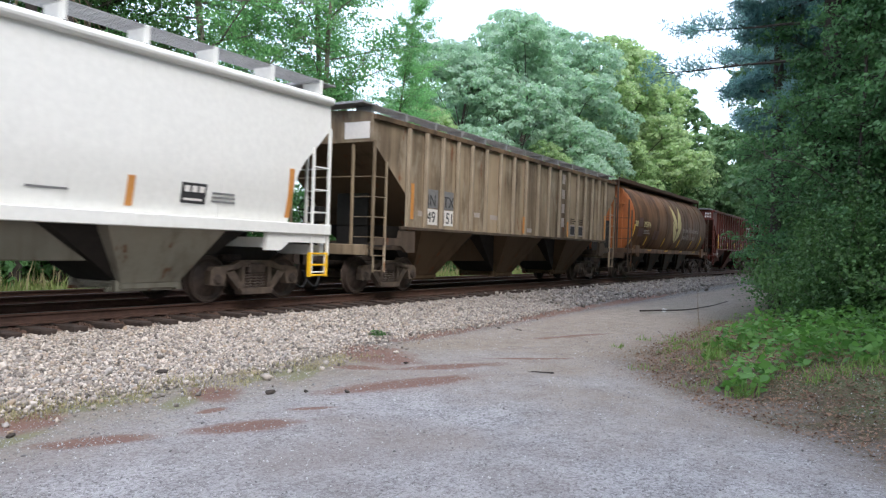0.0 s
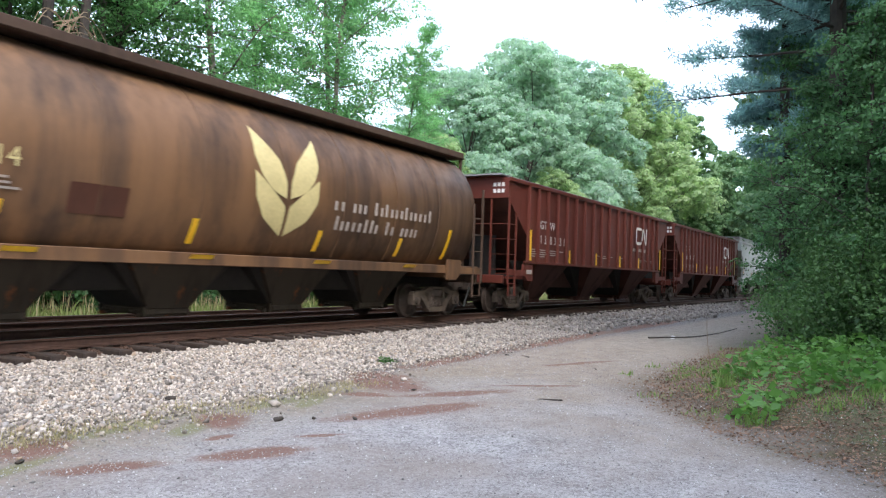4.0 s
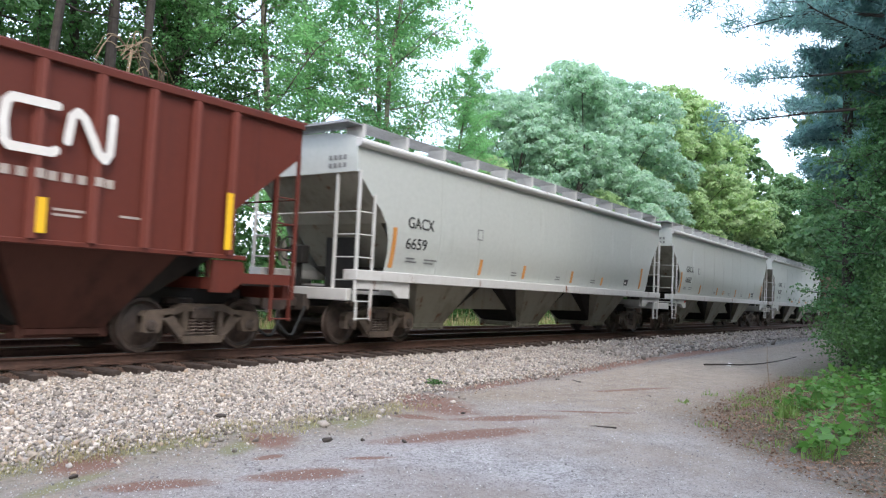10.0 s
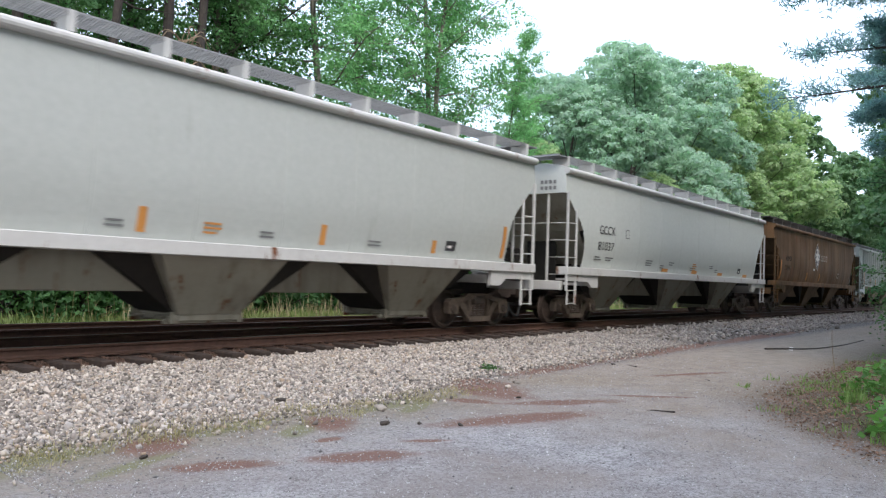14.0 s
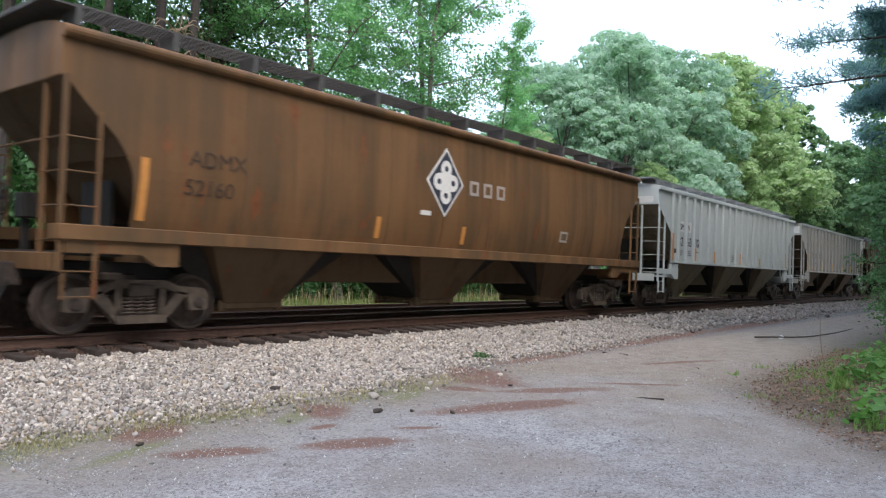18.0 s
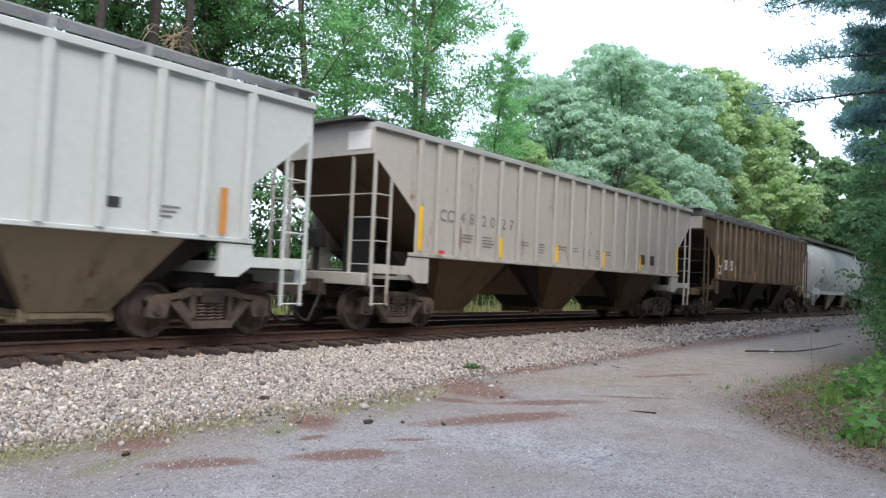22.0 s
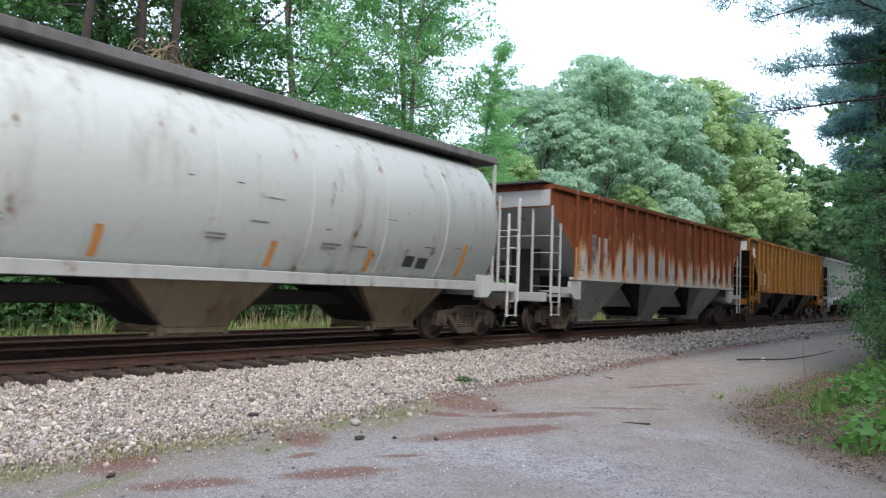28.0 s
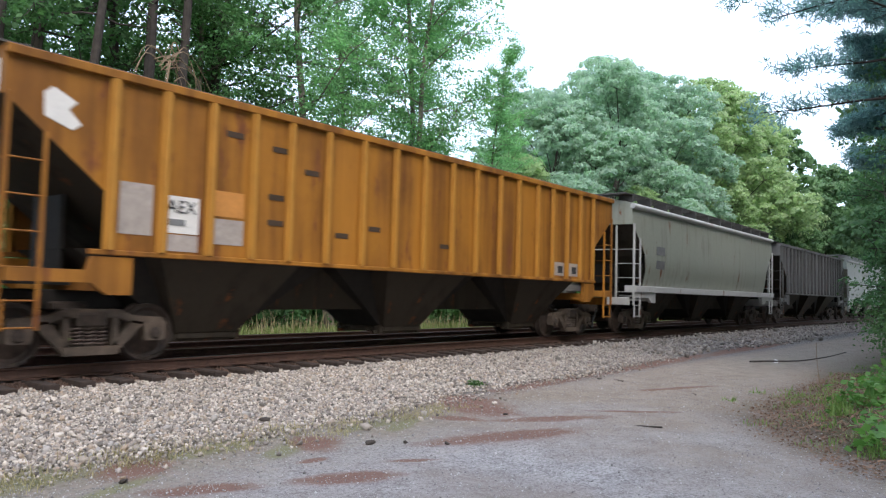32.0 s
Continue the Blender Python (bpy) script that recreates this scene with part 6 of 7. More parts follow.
# the stones one could pick up, along the near foot of the slope
single = [turned(CUBE, 1, 1.0)[0] for _ in range(8)]
single_me = [solids("stone", v[None], CUBE_F, M_stone) for v in single]
loose = tagged(new("loose_stones"), "loose ballast stones at the foot of the slope", "stones", kind="structure")
for i in range(300):
    x = rng.uniform(3.0, 11.0)
    y = 6.25 + 0.25 * math.sin(x * 0.35) + min(1, max(0, (x - 6.5) / 4)) * 0.75 + rng.normal(0, 0.3)
    s = 0.026 * rng.lognormal(0, 0.35)
    ob = new("stone", single_me[i % 8])
    ob.parent = loose
    ob.matrix_basis = Matrix.Translation((x, y, float(ground_z(x, y)) + 0.35 * s)) @ Euler((rng.uniform(0, 6), rng.uniform(0, 6), rng.uniform(0, 6))).to_matrix().to_4x4() @ Matrix.Diagonal((s, s, s, 1))
# grit on the lane
M_grit, nt, B = start_mat("loose_grit", 0.92)
gr = node(nt, "ShaderNodeNewGeometry").outputs["Random Per Island"]
gcol = blend(nt, ramp(nt, gr, 0.0, 0.6), (0.125, 0.116, 0.114), (0.37, 0.350, 0.345))
nt.links.new(blend(nt, ramp(nt, gr, 0.86, 0.97), gcol, (0.56, 0.545, 0.54)), B.inputs["Base Color"])
n = 44000
x, y = 2.2 + 14 * rng.random(n) ** 1.7, rng.uniform(-2, 7.0, n)
s = 0.0060 * rng.lognormal(0, 0.36, n)
tagged(new("lane_grit", solids("lane_grit", turned(OCT, n, s) + np.stack([x, y, ground_z(x, y) + s * 0.25], -1)[:, None], OCT_F, M_grit)), "fine loose grit strewn over the lane", "gravel", kind="stuff")


# ---------- plants ----------
def diamonds(p, size, r, narrow=0.5, lie=0.0):
    """Leaves as small folded diamonds at the points p, at random turns; lie: how flat they lie."""
    n = len(p)
    u = r.normal(size=(n, 3))
    u[:, 2] *= 1 - lie
    u /= np.linalg.norm(u, axis=1, keepdims=True)
    w = r.normal(size=(n, 3))
    w[:, 2] *= 1 - lie
    v = np.cross(u, np.cross(w, u))
    v /= np.linalg.norm(v, axis=1, keepdims=True)
    s = (size * r.lognormal(0, 0.25, n))[:, None]
    fold = np.cross(u, v) * s * 0.12
    return np.stack([p - u * s * 0.5, p + v * s * narrow * 0.5 + fold, p + u * s * 0.5, p - v * s * narrow * 0.5 + fold], 1)


M_leaf_near = leafy("bright_broadleaf", (0.060, 0.175, 0.085), (0.320, 0.570, 0.265), 0.54)
# darker leaves for the inside of the wood, its shade put into the colour
M_leaf_back = leafy("shade_deep_broadleaf", (0.026, 0.074, 0.030), (0.115, 0.240, 0.085), 0.42)
# both far leaf sets paled: distance haze put into the leaf colour
M_leaf_far = leafy("haze_tinted_broadleaf", (0.205, 0.305, 0.258), (0.430, 0.540, 0.455), 0.55)
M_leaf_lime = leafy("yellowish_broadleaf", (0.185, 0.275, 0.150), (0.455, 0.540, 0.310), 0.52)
# end of the wood: tree shade again worked into a darker leaf colour
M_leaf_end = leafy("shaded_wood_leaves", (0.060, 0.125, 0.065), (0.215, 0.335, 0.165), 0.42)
# needles paled and blued: glare from the bright sky put into their colour
M_needle = leafy("haze_blued_needles", (0.130, 0.235, 0.295), (0.370, 0.520, 0.600), 0.60)
M_shrub = leafy("dark_shrub_leaves", (0.018, 0.050, 0.020), (0.115, 0.215, 0.075), 0.38)
# sapling leaves with the gloom below the pines in their colour
M_sapling = leafy("shaded_sapling_leaves", (0.030, 0.085, 0.042), (0.155, 0.300, 0.135), 0.46)
M_ivy = leafy("fresh_ground_leaves", (0.045, 0.120, 0.030), (0.160, 0.315, 0.080), 0.40)
M_grass = leafy("grass_blades", (0.100, 0.140, 0.045), (0.275, 0.335, 0.120), 0.38)
M_lush = leafy("lush_grass_blades", (0.085, 0.140, 0.040), (0.235, 0.345, 0.105), 0.38)
M_straw = leafy("dry_grass", (0.22, 0.18, 0.09), (0.45, 0.39, 0.24), 0.3)
M_litter = plain("fallen_leaves", (0.25, 0.150, 0.100), 0.9, 0.0, 0.6, 6.0, (0.10, 0.062, 0.04))


def sprays(cen, rad, size, r):
    """Leaves laid like shingles over the upper side of round clumps."""
    n = len(cen)
    d = r.normal(size=(n, 3))
    d[:, 2] = np.where(r.random(n) < 0.78, np.abs(d[:, 2]), d[:, 2])
    d /= np.linalg.norm(d, axis=1, keepdims=True)
    p = cen + d * (rad * (0.35 + 0.72 * r.random(n) ** 0.5))[:, None] * np.array((1, 1, 0.66))
    nrm = d + r.normal(size=(n, 3)) * 0.42 + np.array((0, 0, 0.25))
    nrm /= np.linalg.norm(nrm, axis=1, keepdims=True)
    u = np.cross(nrm, r.normal(size=(n, 3)))
    u /= np.linalg.norm(u, axis=1, keepdims=True)
    v = np.cross(nrm, u)
    s = (size * r.lognormal(0, 0.25, n))[:, None]
    return np.stack([p - u * s * 0.5, p + v * s * 0.32 - nrm * s * 0.10, p + u * s * 0.5, p - v * s * 0.32 - nrm * s * 0.10], 1)


def branch_line(r, a, direction, length, bend, parts=4):
    pts, d = [Vector(a)], Vector(direction).normalized()
    for _ in range(parts):
        d = (d + Vector((r.normal() * bend, r.normal() * bend, r.normal() * bend * 0.7))).normalized()
        pts.append(pts[-1] + d * length / parts)
    return pts


def taper(bm, pts, r0, r1, n=7):
    for i in range(len(pts) - 1):
        f0, f1 = i / (len(pts) - 1), (i + 1) / (len(pts) - 1)
        rod(bm, pts[i], pts[i + 1], r0 + (r1 - r0) * f0, n, r0 + (r1 - r0) * f1)


def leaf_clumps(clumps, leaves, size, r, swell=1.25):
    wt = np.array([c[1] ** 2 for c in clumps])
    cnt = np.maximum(6, (leaves * wt / wt.sum())).astype(int)
    cen = np.repeat(np.array([c[0] for c in clumps]), cnt, 0)
    rad = np.repeat(np.array([c[1] for c in clumps]), cnt) * swell
    return sprays(cen, rad, size, r)


def broadleaf(seed, high, clear, spread, limbs, leaves, size, dense=0.75, girth=0.2, twigs=4):
    """Trunk with limbs and twigs, and a crown of many small leaf clumps that leave gaps."""
    r = np.random.default_rng(seed)
    bm = bmesh.new()
    stem = branch_line(r, (0, 0, -0.3), (r.normal() * 0.04, r.normal() * 0.04, 1), high * 0.97, 0.05, 9)
    taper(bm, stem, girth, 0.03, 9)
    clumps = []
    for k in range(limbs):
        f = clear + (1 - clear) * (k + r.random()) / limbs
        i = min(int(f * 9), 8)
        base = stem[i].lerp(stem[i + 1], f * 9 - i)
        az = k * 2.4 + r.normal() * 0.5
        g_ = (f - clear) / (1 - clear)
        ln = spread * (0.55 + 0.85 * math.sin(math.pi * (0.16 + 0.80 * g_)) ** 0.9) * r.uniform(0.65, 1.15)
        up = 0.25 + 0.85 * g_ + r.normal() * 0.2
        pts = branch_line(r, base, (math.cos(az), math.sin(az), up), ln, 0.22, 4)
        taper(bm, pts, girth * 0.30 * (1 - 0.6 * f), 0.010, 5)
        for j in range(1, 5):
            for _ in range(twigs):
                side = branch_line(r, pts[j - 1].lerp(pts[j], r.random()), (r.normal(), r.normal(), 0.1 + r.normal() * 0.6), ln * r.uniform(0.18, 0.42), 0.25, 2)
                taper(bm, side, 0.013, 0.004, 4)
                clumps.append((side[-1], r.uniform(0.40, 1.0) * dense))
                clumps.append((side[1], r.uniform(0.30, 0.7) * dense))
    clumps.append((stem[-1], dense))
    return bm, leaf_clumps(clumps, leaves, size, r)


def domed(seed, high, spread, lobes, leaves, size, low=0.30, girth=0.3):
    """A broad tree whose crown billows in rounded lobes, each a heap of leaf clumps."""
    r = np.random.default_rng(seed)
    bm = bmesh.new()
    stem = branch_line(r, (0, 0, -0.3), (r.normal() * 0.05, r.normal() * 0.05, 1), high * 0.72, 0.06, 6)
    taper(bm, stem, girth, 0.08, 9)
    clumps = []
    for k in range(lobes):
        g_ = (k + 0.5 * r.random()) / (lobes - 1)
        az = k * 2.39996 + r.normal() * 0.35
        reach = spread * math.sqrt(max(0.0, 1 - g_ ** 1.7)) * r.uniform(0.62, 0.92)
        big = spread * r.uniform(0.27, 0.40)
        c_ = Vector((math.cos(az) * reach, math.sin(az) * reach, high * (low + (0.92 - low) * g_) - big * 0.5 + r.normal() * 0.3))
        base = stem[1 + min(4, int(g_ * 5))]
        taper(bm, [base, base.lerp(c_, 0.5) + Vector((0, 0, -0.25)), c_], girth * 0.20, 0.02, 5)
        m = 26
        for q in range(m):
            zz = 1 - 1.45 * (q + 0.5) / m
            aa = q * 2.39996 + k
            d = Vector((math.cos(aa) * math.sqrt(1 - zz * zz), math.sin(aa) * math.sqrt(1 - zz * zz), zz * 0.85))
            rad = big * r.uniform(0.22, 0.36)
            tip = c_ + d * big * r.uniform(0.80, 1.06)
            if q % 3 == 0:
                taper(bm, [c_, tip], 0.014, 0.005, 3)
            clumps.append((tip, rad))
    return bm, leaf_clumps(clumps, leaves, size, r, 1.1)


def plant(name, wood, crown, wood_mat, leaf_mat, label, category, at, turn=0.0, scale=1.0, group=""):
    ob = tagged(new(name), label, category, group)
    t = part("trunk", wood, wood_mat, ob) if wood else None
    c_ = new("crown", quads("crown", crown, leaf_mat))
    c_.parent = ob
    ob.matrix_basis = pose(*at, 0, 0, turn) @ Matrix.Diagonal((scale, scale, scale, 1))
    return ob


def again(ob, at, turn, scale, label=""):
    cp = copy_thing(ob, pose(*at, 0, 0, turn))
    cp.scale = (scale, scale, scale)
    return tagged(cp, label) if label else cp


def on_ground(x, y):
    return (x, y, float(ground_z(x, y)) - 0.05)


rnd = random.Random(8)
GROVE = "trees beyond the track"
tall_a = plant("tree", *broadleaf(21, 23, 0.16, 3.3, 28, 40000, 0.125, 0.60, 0.20), M_bark_pale, M_leaf_near, "tall pale-barked broadleaf tree with bright airy crown", "tree", on_ground(19.6, 21.0), 20, 1.0, GROVE)
tall_b = plant("tree", *broadleaf(22, 21, 0.22, 2.5, 24, 30000, 0.125, 0.55, 0.16), M_bark_pale, M_leaf_near, "tall thin broadleaf tree with gaps in its crown", "tree", on_ground(23.6, 21.6), 75, 1.0, GROVE)
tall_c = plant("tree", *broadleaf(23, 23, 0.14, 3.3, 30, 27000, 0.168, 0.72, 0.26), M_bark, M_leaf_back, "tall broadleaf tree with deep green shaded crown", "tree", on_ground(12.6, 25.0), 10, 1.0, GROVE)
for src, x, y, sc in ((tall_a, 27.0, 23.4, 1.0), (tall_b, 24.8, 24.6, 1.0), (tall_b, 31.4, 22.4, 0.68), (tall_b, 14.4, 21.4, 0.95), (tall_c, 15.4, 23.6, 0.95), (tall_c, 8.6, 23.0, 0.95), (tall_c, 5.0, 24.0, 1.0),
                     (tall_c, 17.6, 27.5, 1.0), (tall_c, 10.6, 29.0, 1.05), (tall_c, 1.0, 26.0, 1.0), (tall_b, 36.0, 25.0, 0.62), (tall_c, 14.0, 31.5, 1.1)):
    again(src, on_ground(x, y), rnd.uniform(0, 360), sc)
# bare dark trunks that stand between the crowns
for x, y, girth, high in ((9.3, 20.6, 0.17, 19), (11.6, 21.4, 0.22, 21), (12.9, 21.4, 0.20, 20), (7.4, 21.3, 0.2, 20)):
    r = np.random.default_rng(int(x * 10))
    bm = bmesh.new()
    stem = branch_line(r, (0, 0, -0.3), (r.normal() * 0.03, r.normal() * 0.03, 1), high, 0.025, 8)
    taper(bm, stem, girth, girth * 0.35, 9)
    for k in range(9):
        p0 = stem[3 + k % 5]
        taper(bm, branch_line(r, p0, (r.normal(), r.normal(), 0.35), r.uniform(0.8, 2.2), 0.25, 4), 0.035, 0.006, 5)
    t_ = tagged(new("bare_tree"), "straight dark bare trunk at the edge of the wood", "tree", GROVE)
    t_.location = on_ground(x, y)
    part("trunk", bm, M_bark, t_)

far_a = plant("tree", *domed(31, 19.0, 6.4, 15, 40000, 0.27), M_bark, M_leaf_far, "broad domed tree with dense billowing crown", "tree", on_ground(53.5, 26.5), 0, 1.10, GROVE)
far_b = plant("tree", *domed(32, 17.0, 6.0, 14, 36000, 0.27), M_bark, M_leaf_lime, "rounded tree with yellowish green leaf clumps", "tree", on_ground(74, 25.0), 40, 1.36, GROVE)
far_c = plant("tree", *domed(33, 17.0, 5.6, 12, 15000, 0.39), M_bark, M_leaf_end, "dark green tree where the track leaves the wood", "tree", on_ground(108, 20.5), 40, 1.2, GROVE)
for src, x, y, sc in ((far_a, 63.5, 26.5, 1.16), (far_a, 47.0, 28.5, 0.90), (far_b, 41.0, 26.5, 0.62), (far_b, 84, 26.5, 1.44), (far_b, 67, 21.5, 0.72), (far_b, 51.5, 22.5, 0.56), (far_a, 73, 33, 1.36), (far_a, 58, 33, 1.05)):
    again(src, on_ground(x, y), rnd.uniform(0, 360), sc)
for x, y, sc in ((97, 24.5, 1.42), (118, 20, 1.2), (130, 18.5, 1.25), (98, 19.5, 1.0), (145, 16.5, 1.3), (84, 20.0, 0.70), (75, 20.2, 0.55), (162, 13.5, 1.4), (180, 9.5, 1.5)):
    again(far_c, on_ground(x, y), rnd.uniform(0, 360), sc)

# bushes along the far side of the track
def bush(seed, high, wide, leaves, size, lie=0.2):
    r = np.random.default_rng(seed)
    bm = bmesh.new()
    cl = []
    for k in range(26):
        az, el_ = r.uniform(0, 6.28), r.uniform(0.25, 1.4)
        ln = r.uniform(0.5, 1.0)
        d = Vector((math.cos(az) * math.cos(el_) * wide, math.sin(az) * math.cos(el_) * wide, math.sin(el_) * high)) * ln
        pts = branch_line(r, (r.normal() * 0.1, r.normal() * 0.1, -0.05), d, d.length, 0.12, 4)
        taper(bm, pts, 0.022, 0.006, 5)
        cl += [pts[2], pts[3], pts[4]]
    m = leaves // len(cl)
    pts = np.concatenate([np.array(c) + r.normal(size=(m, 3)) * np.array((0.15 * wide, 0.15 * wide, 0.11 * high)) for c in cl])
    pts = pts[pts[:, 2] > 0.03]
    return bm, sprays(pts, np.full(len(pts), size * 1.2), size, r)


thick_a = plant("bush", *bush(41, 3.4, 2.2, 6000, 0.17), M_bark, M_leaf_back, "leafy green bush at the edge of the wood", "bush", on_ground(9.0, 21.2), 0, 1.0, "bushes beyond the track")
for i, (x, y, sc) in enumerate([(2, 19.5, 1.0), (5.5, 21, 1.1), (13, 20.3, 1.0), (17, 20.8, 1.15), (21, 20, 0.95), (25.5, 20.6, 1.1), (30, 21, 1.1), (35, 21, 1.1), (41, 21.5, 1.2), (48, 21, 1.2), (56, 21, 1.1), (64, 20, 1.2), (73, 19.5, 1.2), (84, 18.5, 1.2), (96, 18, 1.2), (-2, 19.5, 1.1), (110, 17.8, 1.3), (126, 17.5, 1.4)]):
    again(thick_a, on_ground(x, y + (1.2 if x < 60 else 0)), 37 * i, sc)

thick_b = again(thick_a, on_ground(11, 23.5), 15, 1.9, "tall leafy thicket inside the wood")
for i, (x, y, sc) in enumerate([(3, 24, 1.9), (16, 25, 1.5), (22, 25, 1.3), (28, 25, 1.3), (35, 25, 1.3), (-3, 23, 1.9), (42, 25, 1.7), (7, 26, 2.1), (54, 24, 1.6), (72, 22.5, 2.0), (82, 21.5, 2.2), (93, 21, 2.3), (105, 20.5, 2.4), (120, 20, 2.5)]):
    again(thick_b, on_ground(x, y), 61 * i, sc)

# weeds and long grass below the wood
def blades(n, area, high, r, lean=0.35, wide=0.012):
    x, y = r.uniform(area[0], area[1], n), r.uniform(area[2], area[3], n)
    p = np.stack([x, y, ground_z(x, y) - 0.02], -1)
    h = high * r.lognormal(0, 0.35, n)
    az = r.uniform(0, 6.28, n)
    out = np.stack([np.cos(az), np.sin(az), np.zeros(n)], -1)
    sd = np.stack([-np.sin(az), np.cos(az), np.zeros(n)], -1) * (wide * r.uniform(0.7, 1.5, n))[:, None]
    tip = p + np.array((0, 0, 1.0)) * h[:, None] + out * (h * lean * r.uniform(0.2, 1.6, n))[:, None]
    mid = p + np.array((0, 0, 0.55)) * h[:, None] + out * (h * lean * 0.3)[:, None]
    return np.stack([p - sd, mid - sd * 0.9, tip, mid + sd * 0.9], 1)


rg = np.random.default_rng(3)
tagged(new("far_grass", quads("far_grass", blades(21000, (1, 70, 18.2, 21.0), 0.25, rg, 0.5, 0.016), M_grass)), "rough green grass beyond the track", "grass", kind="stuff")
tagged(new("dry_stalks", quads("dry_stalks", blades(1500, (8, 50, 18.2, 20.5), 0.6, rg, 0.3, 0.01), M_straw)), "pale dry stalks among the grass", "grass", kind="stuff")

# conifers beside the lane
def tufts_of(points, needles, long, r):
    """Pine needles standing out like a brush round each twig's point."""
    n = len(points)
    p = np.repeat(points, needles, 0) + r.normal(size=(n * needles, 3)) * 0.09
    u = r.normal(size=(n * needles, 3)) + np.array((0, 0, 0.25))
    u /= np.linalg.norm(u, axis=1, keepdims=True)
    v = np.cross(u, r.normal(size=(n * needles, 3)))
    v /= np.linalg.norm(v, axis=1, keepdims=True)
    s = (long * r.lognormal(0, 0.2, n * needles))[:, None]
    w = 0.034
    return np.stack([p, p + u * s * 0.5 + v * w * 0.5, p + u * s, p + u * s * 0.5 - v * w * 0.5], 1)


def conifer(seed, high, clear, reach, boughs, girth, long_boughs=(), needles=13):
    """A pine: bare lower stem, level boughs that fork, brushes of needles towards their ends."""
    r = np.random.default_rng(seed)
    bm = bmesh.new()
    stem = branch_line(r, (0, 0, -0.3), (0, 0, 1), high, 0.02, 8)
    taper(bm, stem, girth, 0.06, 10)
    # stubs of dead boughs lower down
    for k in range(10):
        f = clear * (0.35 + 0.65 * r.random())
        i = min(int(f * 8), 7)
        az = r.uniform(0, 6.28)
        taper(bm, branch_line(r, stem[i].lerp(stem[i + 1], f * 8 - i), (math.cos(az), math.sin(az), -0.05), r.uniform(0.5, 1.6), 0.2, 3), 0.022, 0.006, 4)
    ends = []
    plan = [(clear + (0.98 - clear) * (k + r.random()) / boughs, k * 2.39996 + r.normal() * 0.3, None) for k in range(boughs)]
    plan += [(z / high, radians(a), ln) for z, a, ln in long_boughs]
    for f, az, fixed in plan:
        i = min(int(f * 8), 7)
        base = stem[i].lerp(stem[i + 1], f * 8 - i)
        ln = fixed or reach * (1.05 - 0.70 * (f - clear) / (1 - clear)) * r.uniform(0.6, 1.1)
        pts = branch_line(r, base, (math.cos(az), math.sin(az), r.uniform(-0.12, 0.22) if not fixed else 0.03), ln, 0.12 if not fixed else 0.07, 6)
        taper(bm, pts, 0.05, 0.010, 5)
        for j in range(2 if not fixed else 4, 7):
            for q in range(5):
                b0 = pts[j - 1].lerp(pts[j], r.random())
                turn_ = az + r.choice((-1, 1)) * r.uniform(0.4, 1.2)
                sd = branch_line(r, b0, (math.cos(turn_), math.sin(turn_), 0.10 + r.normal() * 0.22), ln * 0.22 * r.uniform(0.4, 1.2), 0.2, 3)
                taper(bm, sd, 0.012, 0.004, 3)
                ends += [sd[1].lerp(sd[2], r.random()), sd[2], sd[2].lerp(sd[3], r.random()), sd[3]]
        ends.append(pts[-1])
    return bm, tufts_of(np.array(ends), needles, 0.17, r)


fir_a = plant("conifer", *conifer(51, 18, 0.43, 3.9, 66, 0.30, ((6.6, 118, 4.3), (7.5, 100, 3.6), (9.6, 112, 4.8))), M_bark, M_needle, "tall pine with layered blue-green boughs over the lane", "tree", on_ground(20.5, 1.35), 0, 1.0, "conifers beside the lane")
fir_b = plant("conifer", *conifer(52, 17, 0.30, 2.0, 62, 0.17), M_bark, M_needle, "slender pine with thin trunk and short boughs", "tree", on_ground(22.2, 2.65), 0, 1.0, "conifers beside the lane")
for src, x, y, tn, sc in ((fir_a, 17.5, -1.6, 220, 1.0), (fir_b, 27.0, 1.6, 60, 1.05), (fir_b, 23.5, -1.5, 170, 1.1)):
    again(src, on_ground(x, y), tn, sc)

shrub_a = plant("shrub", *bush(61, 2.6, 1.5, 16000, 0.066), M_bark, M_shrub, "dense dark green shrub at the edge of the lane", "shrub", on_ground(15.6, 0.6), 0, 1.0, "shrubs beside the lane")
for i, (x, y, sc) in enumerate([(17.5, 0.7, 1.15), (20.0, 1.3, 1.2), (22.8, 1.8, 1.25), (26.0, 2.1, 1.3), (30.0, 2.4, 1.4), (35.0, 2.9, 1.5), (41, 3.3, 1.6), (13.4, -1.5, 1.2), (16.0, -2.1, 1.5), (19, -0.9, 1.7), (23, -0.3, 1.9), (28, 0.1, 2.1), (34, 0.7, 2.2), (48, 3.7, 1.7), (56, 4.1, 1.9), (12.2, -3.3, 1.3), (21, -2.4, 2.0), (66, 4.5, 2.0), (40, 1.1, 2.4)]):
    again(shrub_a, on_ground(x, y), 53 * i, sc)
# unseen trees added to block light: behind the lane, and beside it further up
for x, y, sc in ((-26, -12, 1.2), (-17, -10, 1.1), (-9, -12, 1.2), (-1, -10, 1.1), (6.5, -12, 1.2), (12, -13, 1.2), (-34, -8, 1.2), (-13, -19, 1.3), (2, -19, 1.3)):
    again(far_c, on_ground(x, y), 40 * x, sc, "unseen tree added behind the lane to block sky light")
for x, y, sc in ((26, -4.5, 1.2), (33, -1.8, 1.15), (40, -0.8, 1.2), (48, 0.4, 1.2), (57, 1.8, 1.25), (67, 2.8, 1.3), (78, 3.8, 1.35), (90, 4.6, 1.35), (104, 5.5, 1.3), (120, 6.0, 1.3)):
    again(far_c, on_ground(x, y), 33 * x, sc, "unseen tree added beside the lane to shade the far cars")

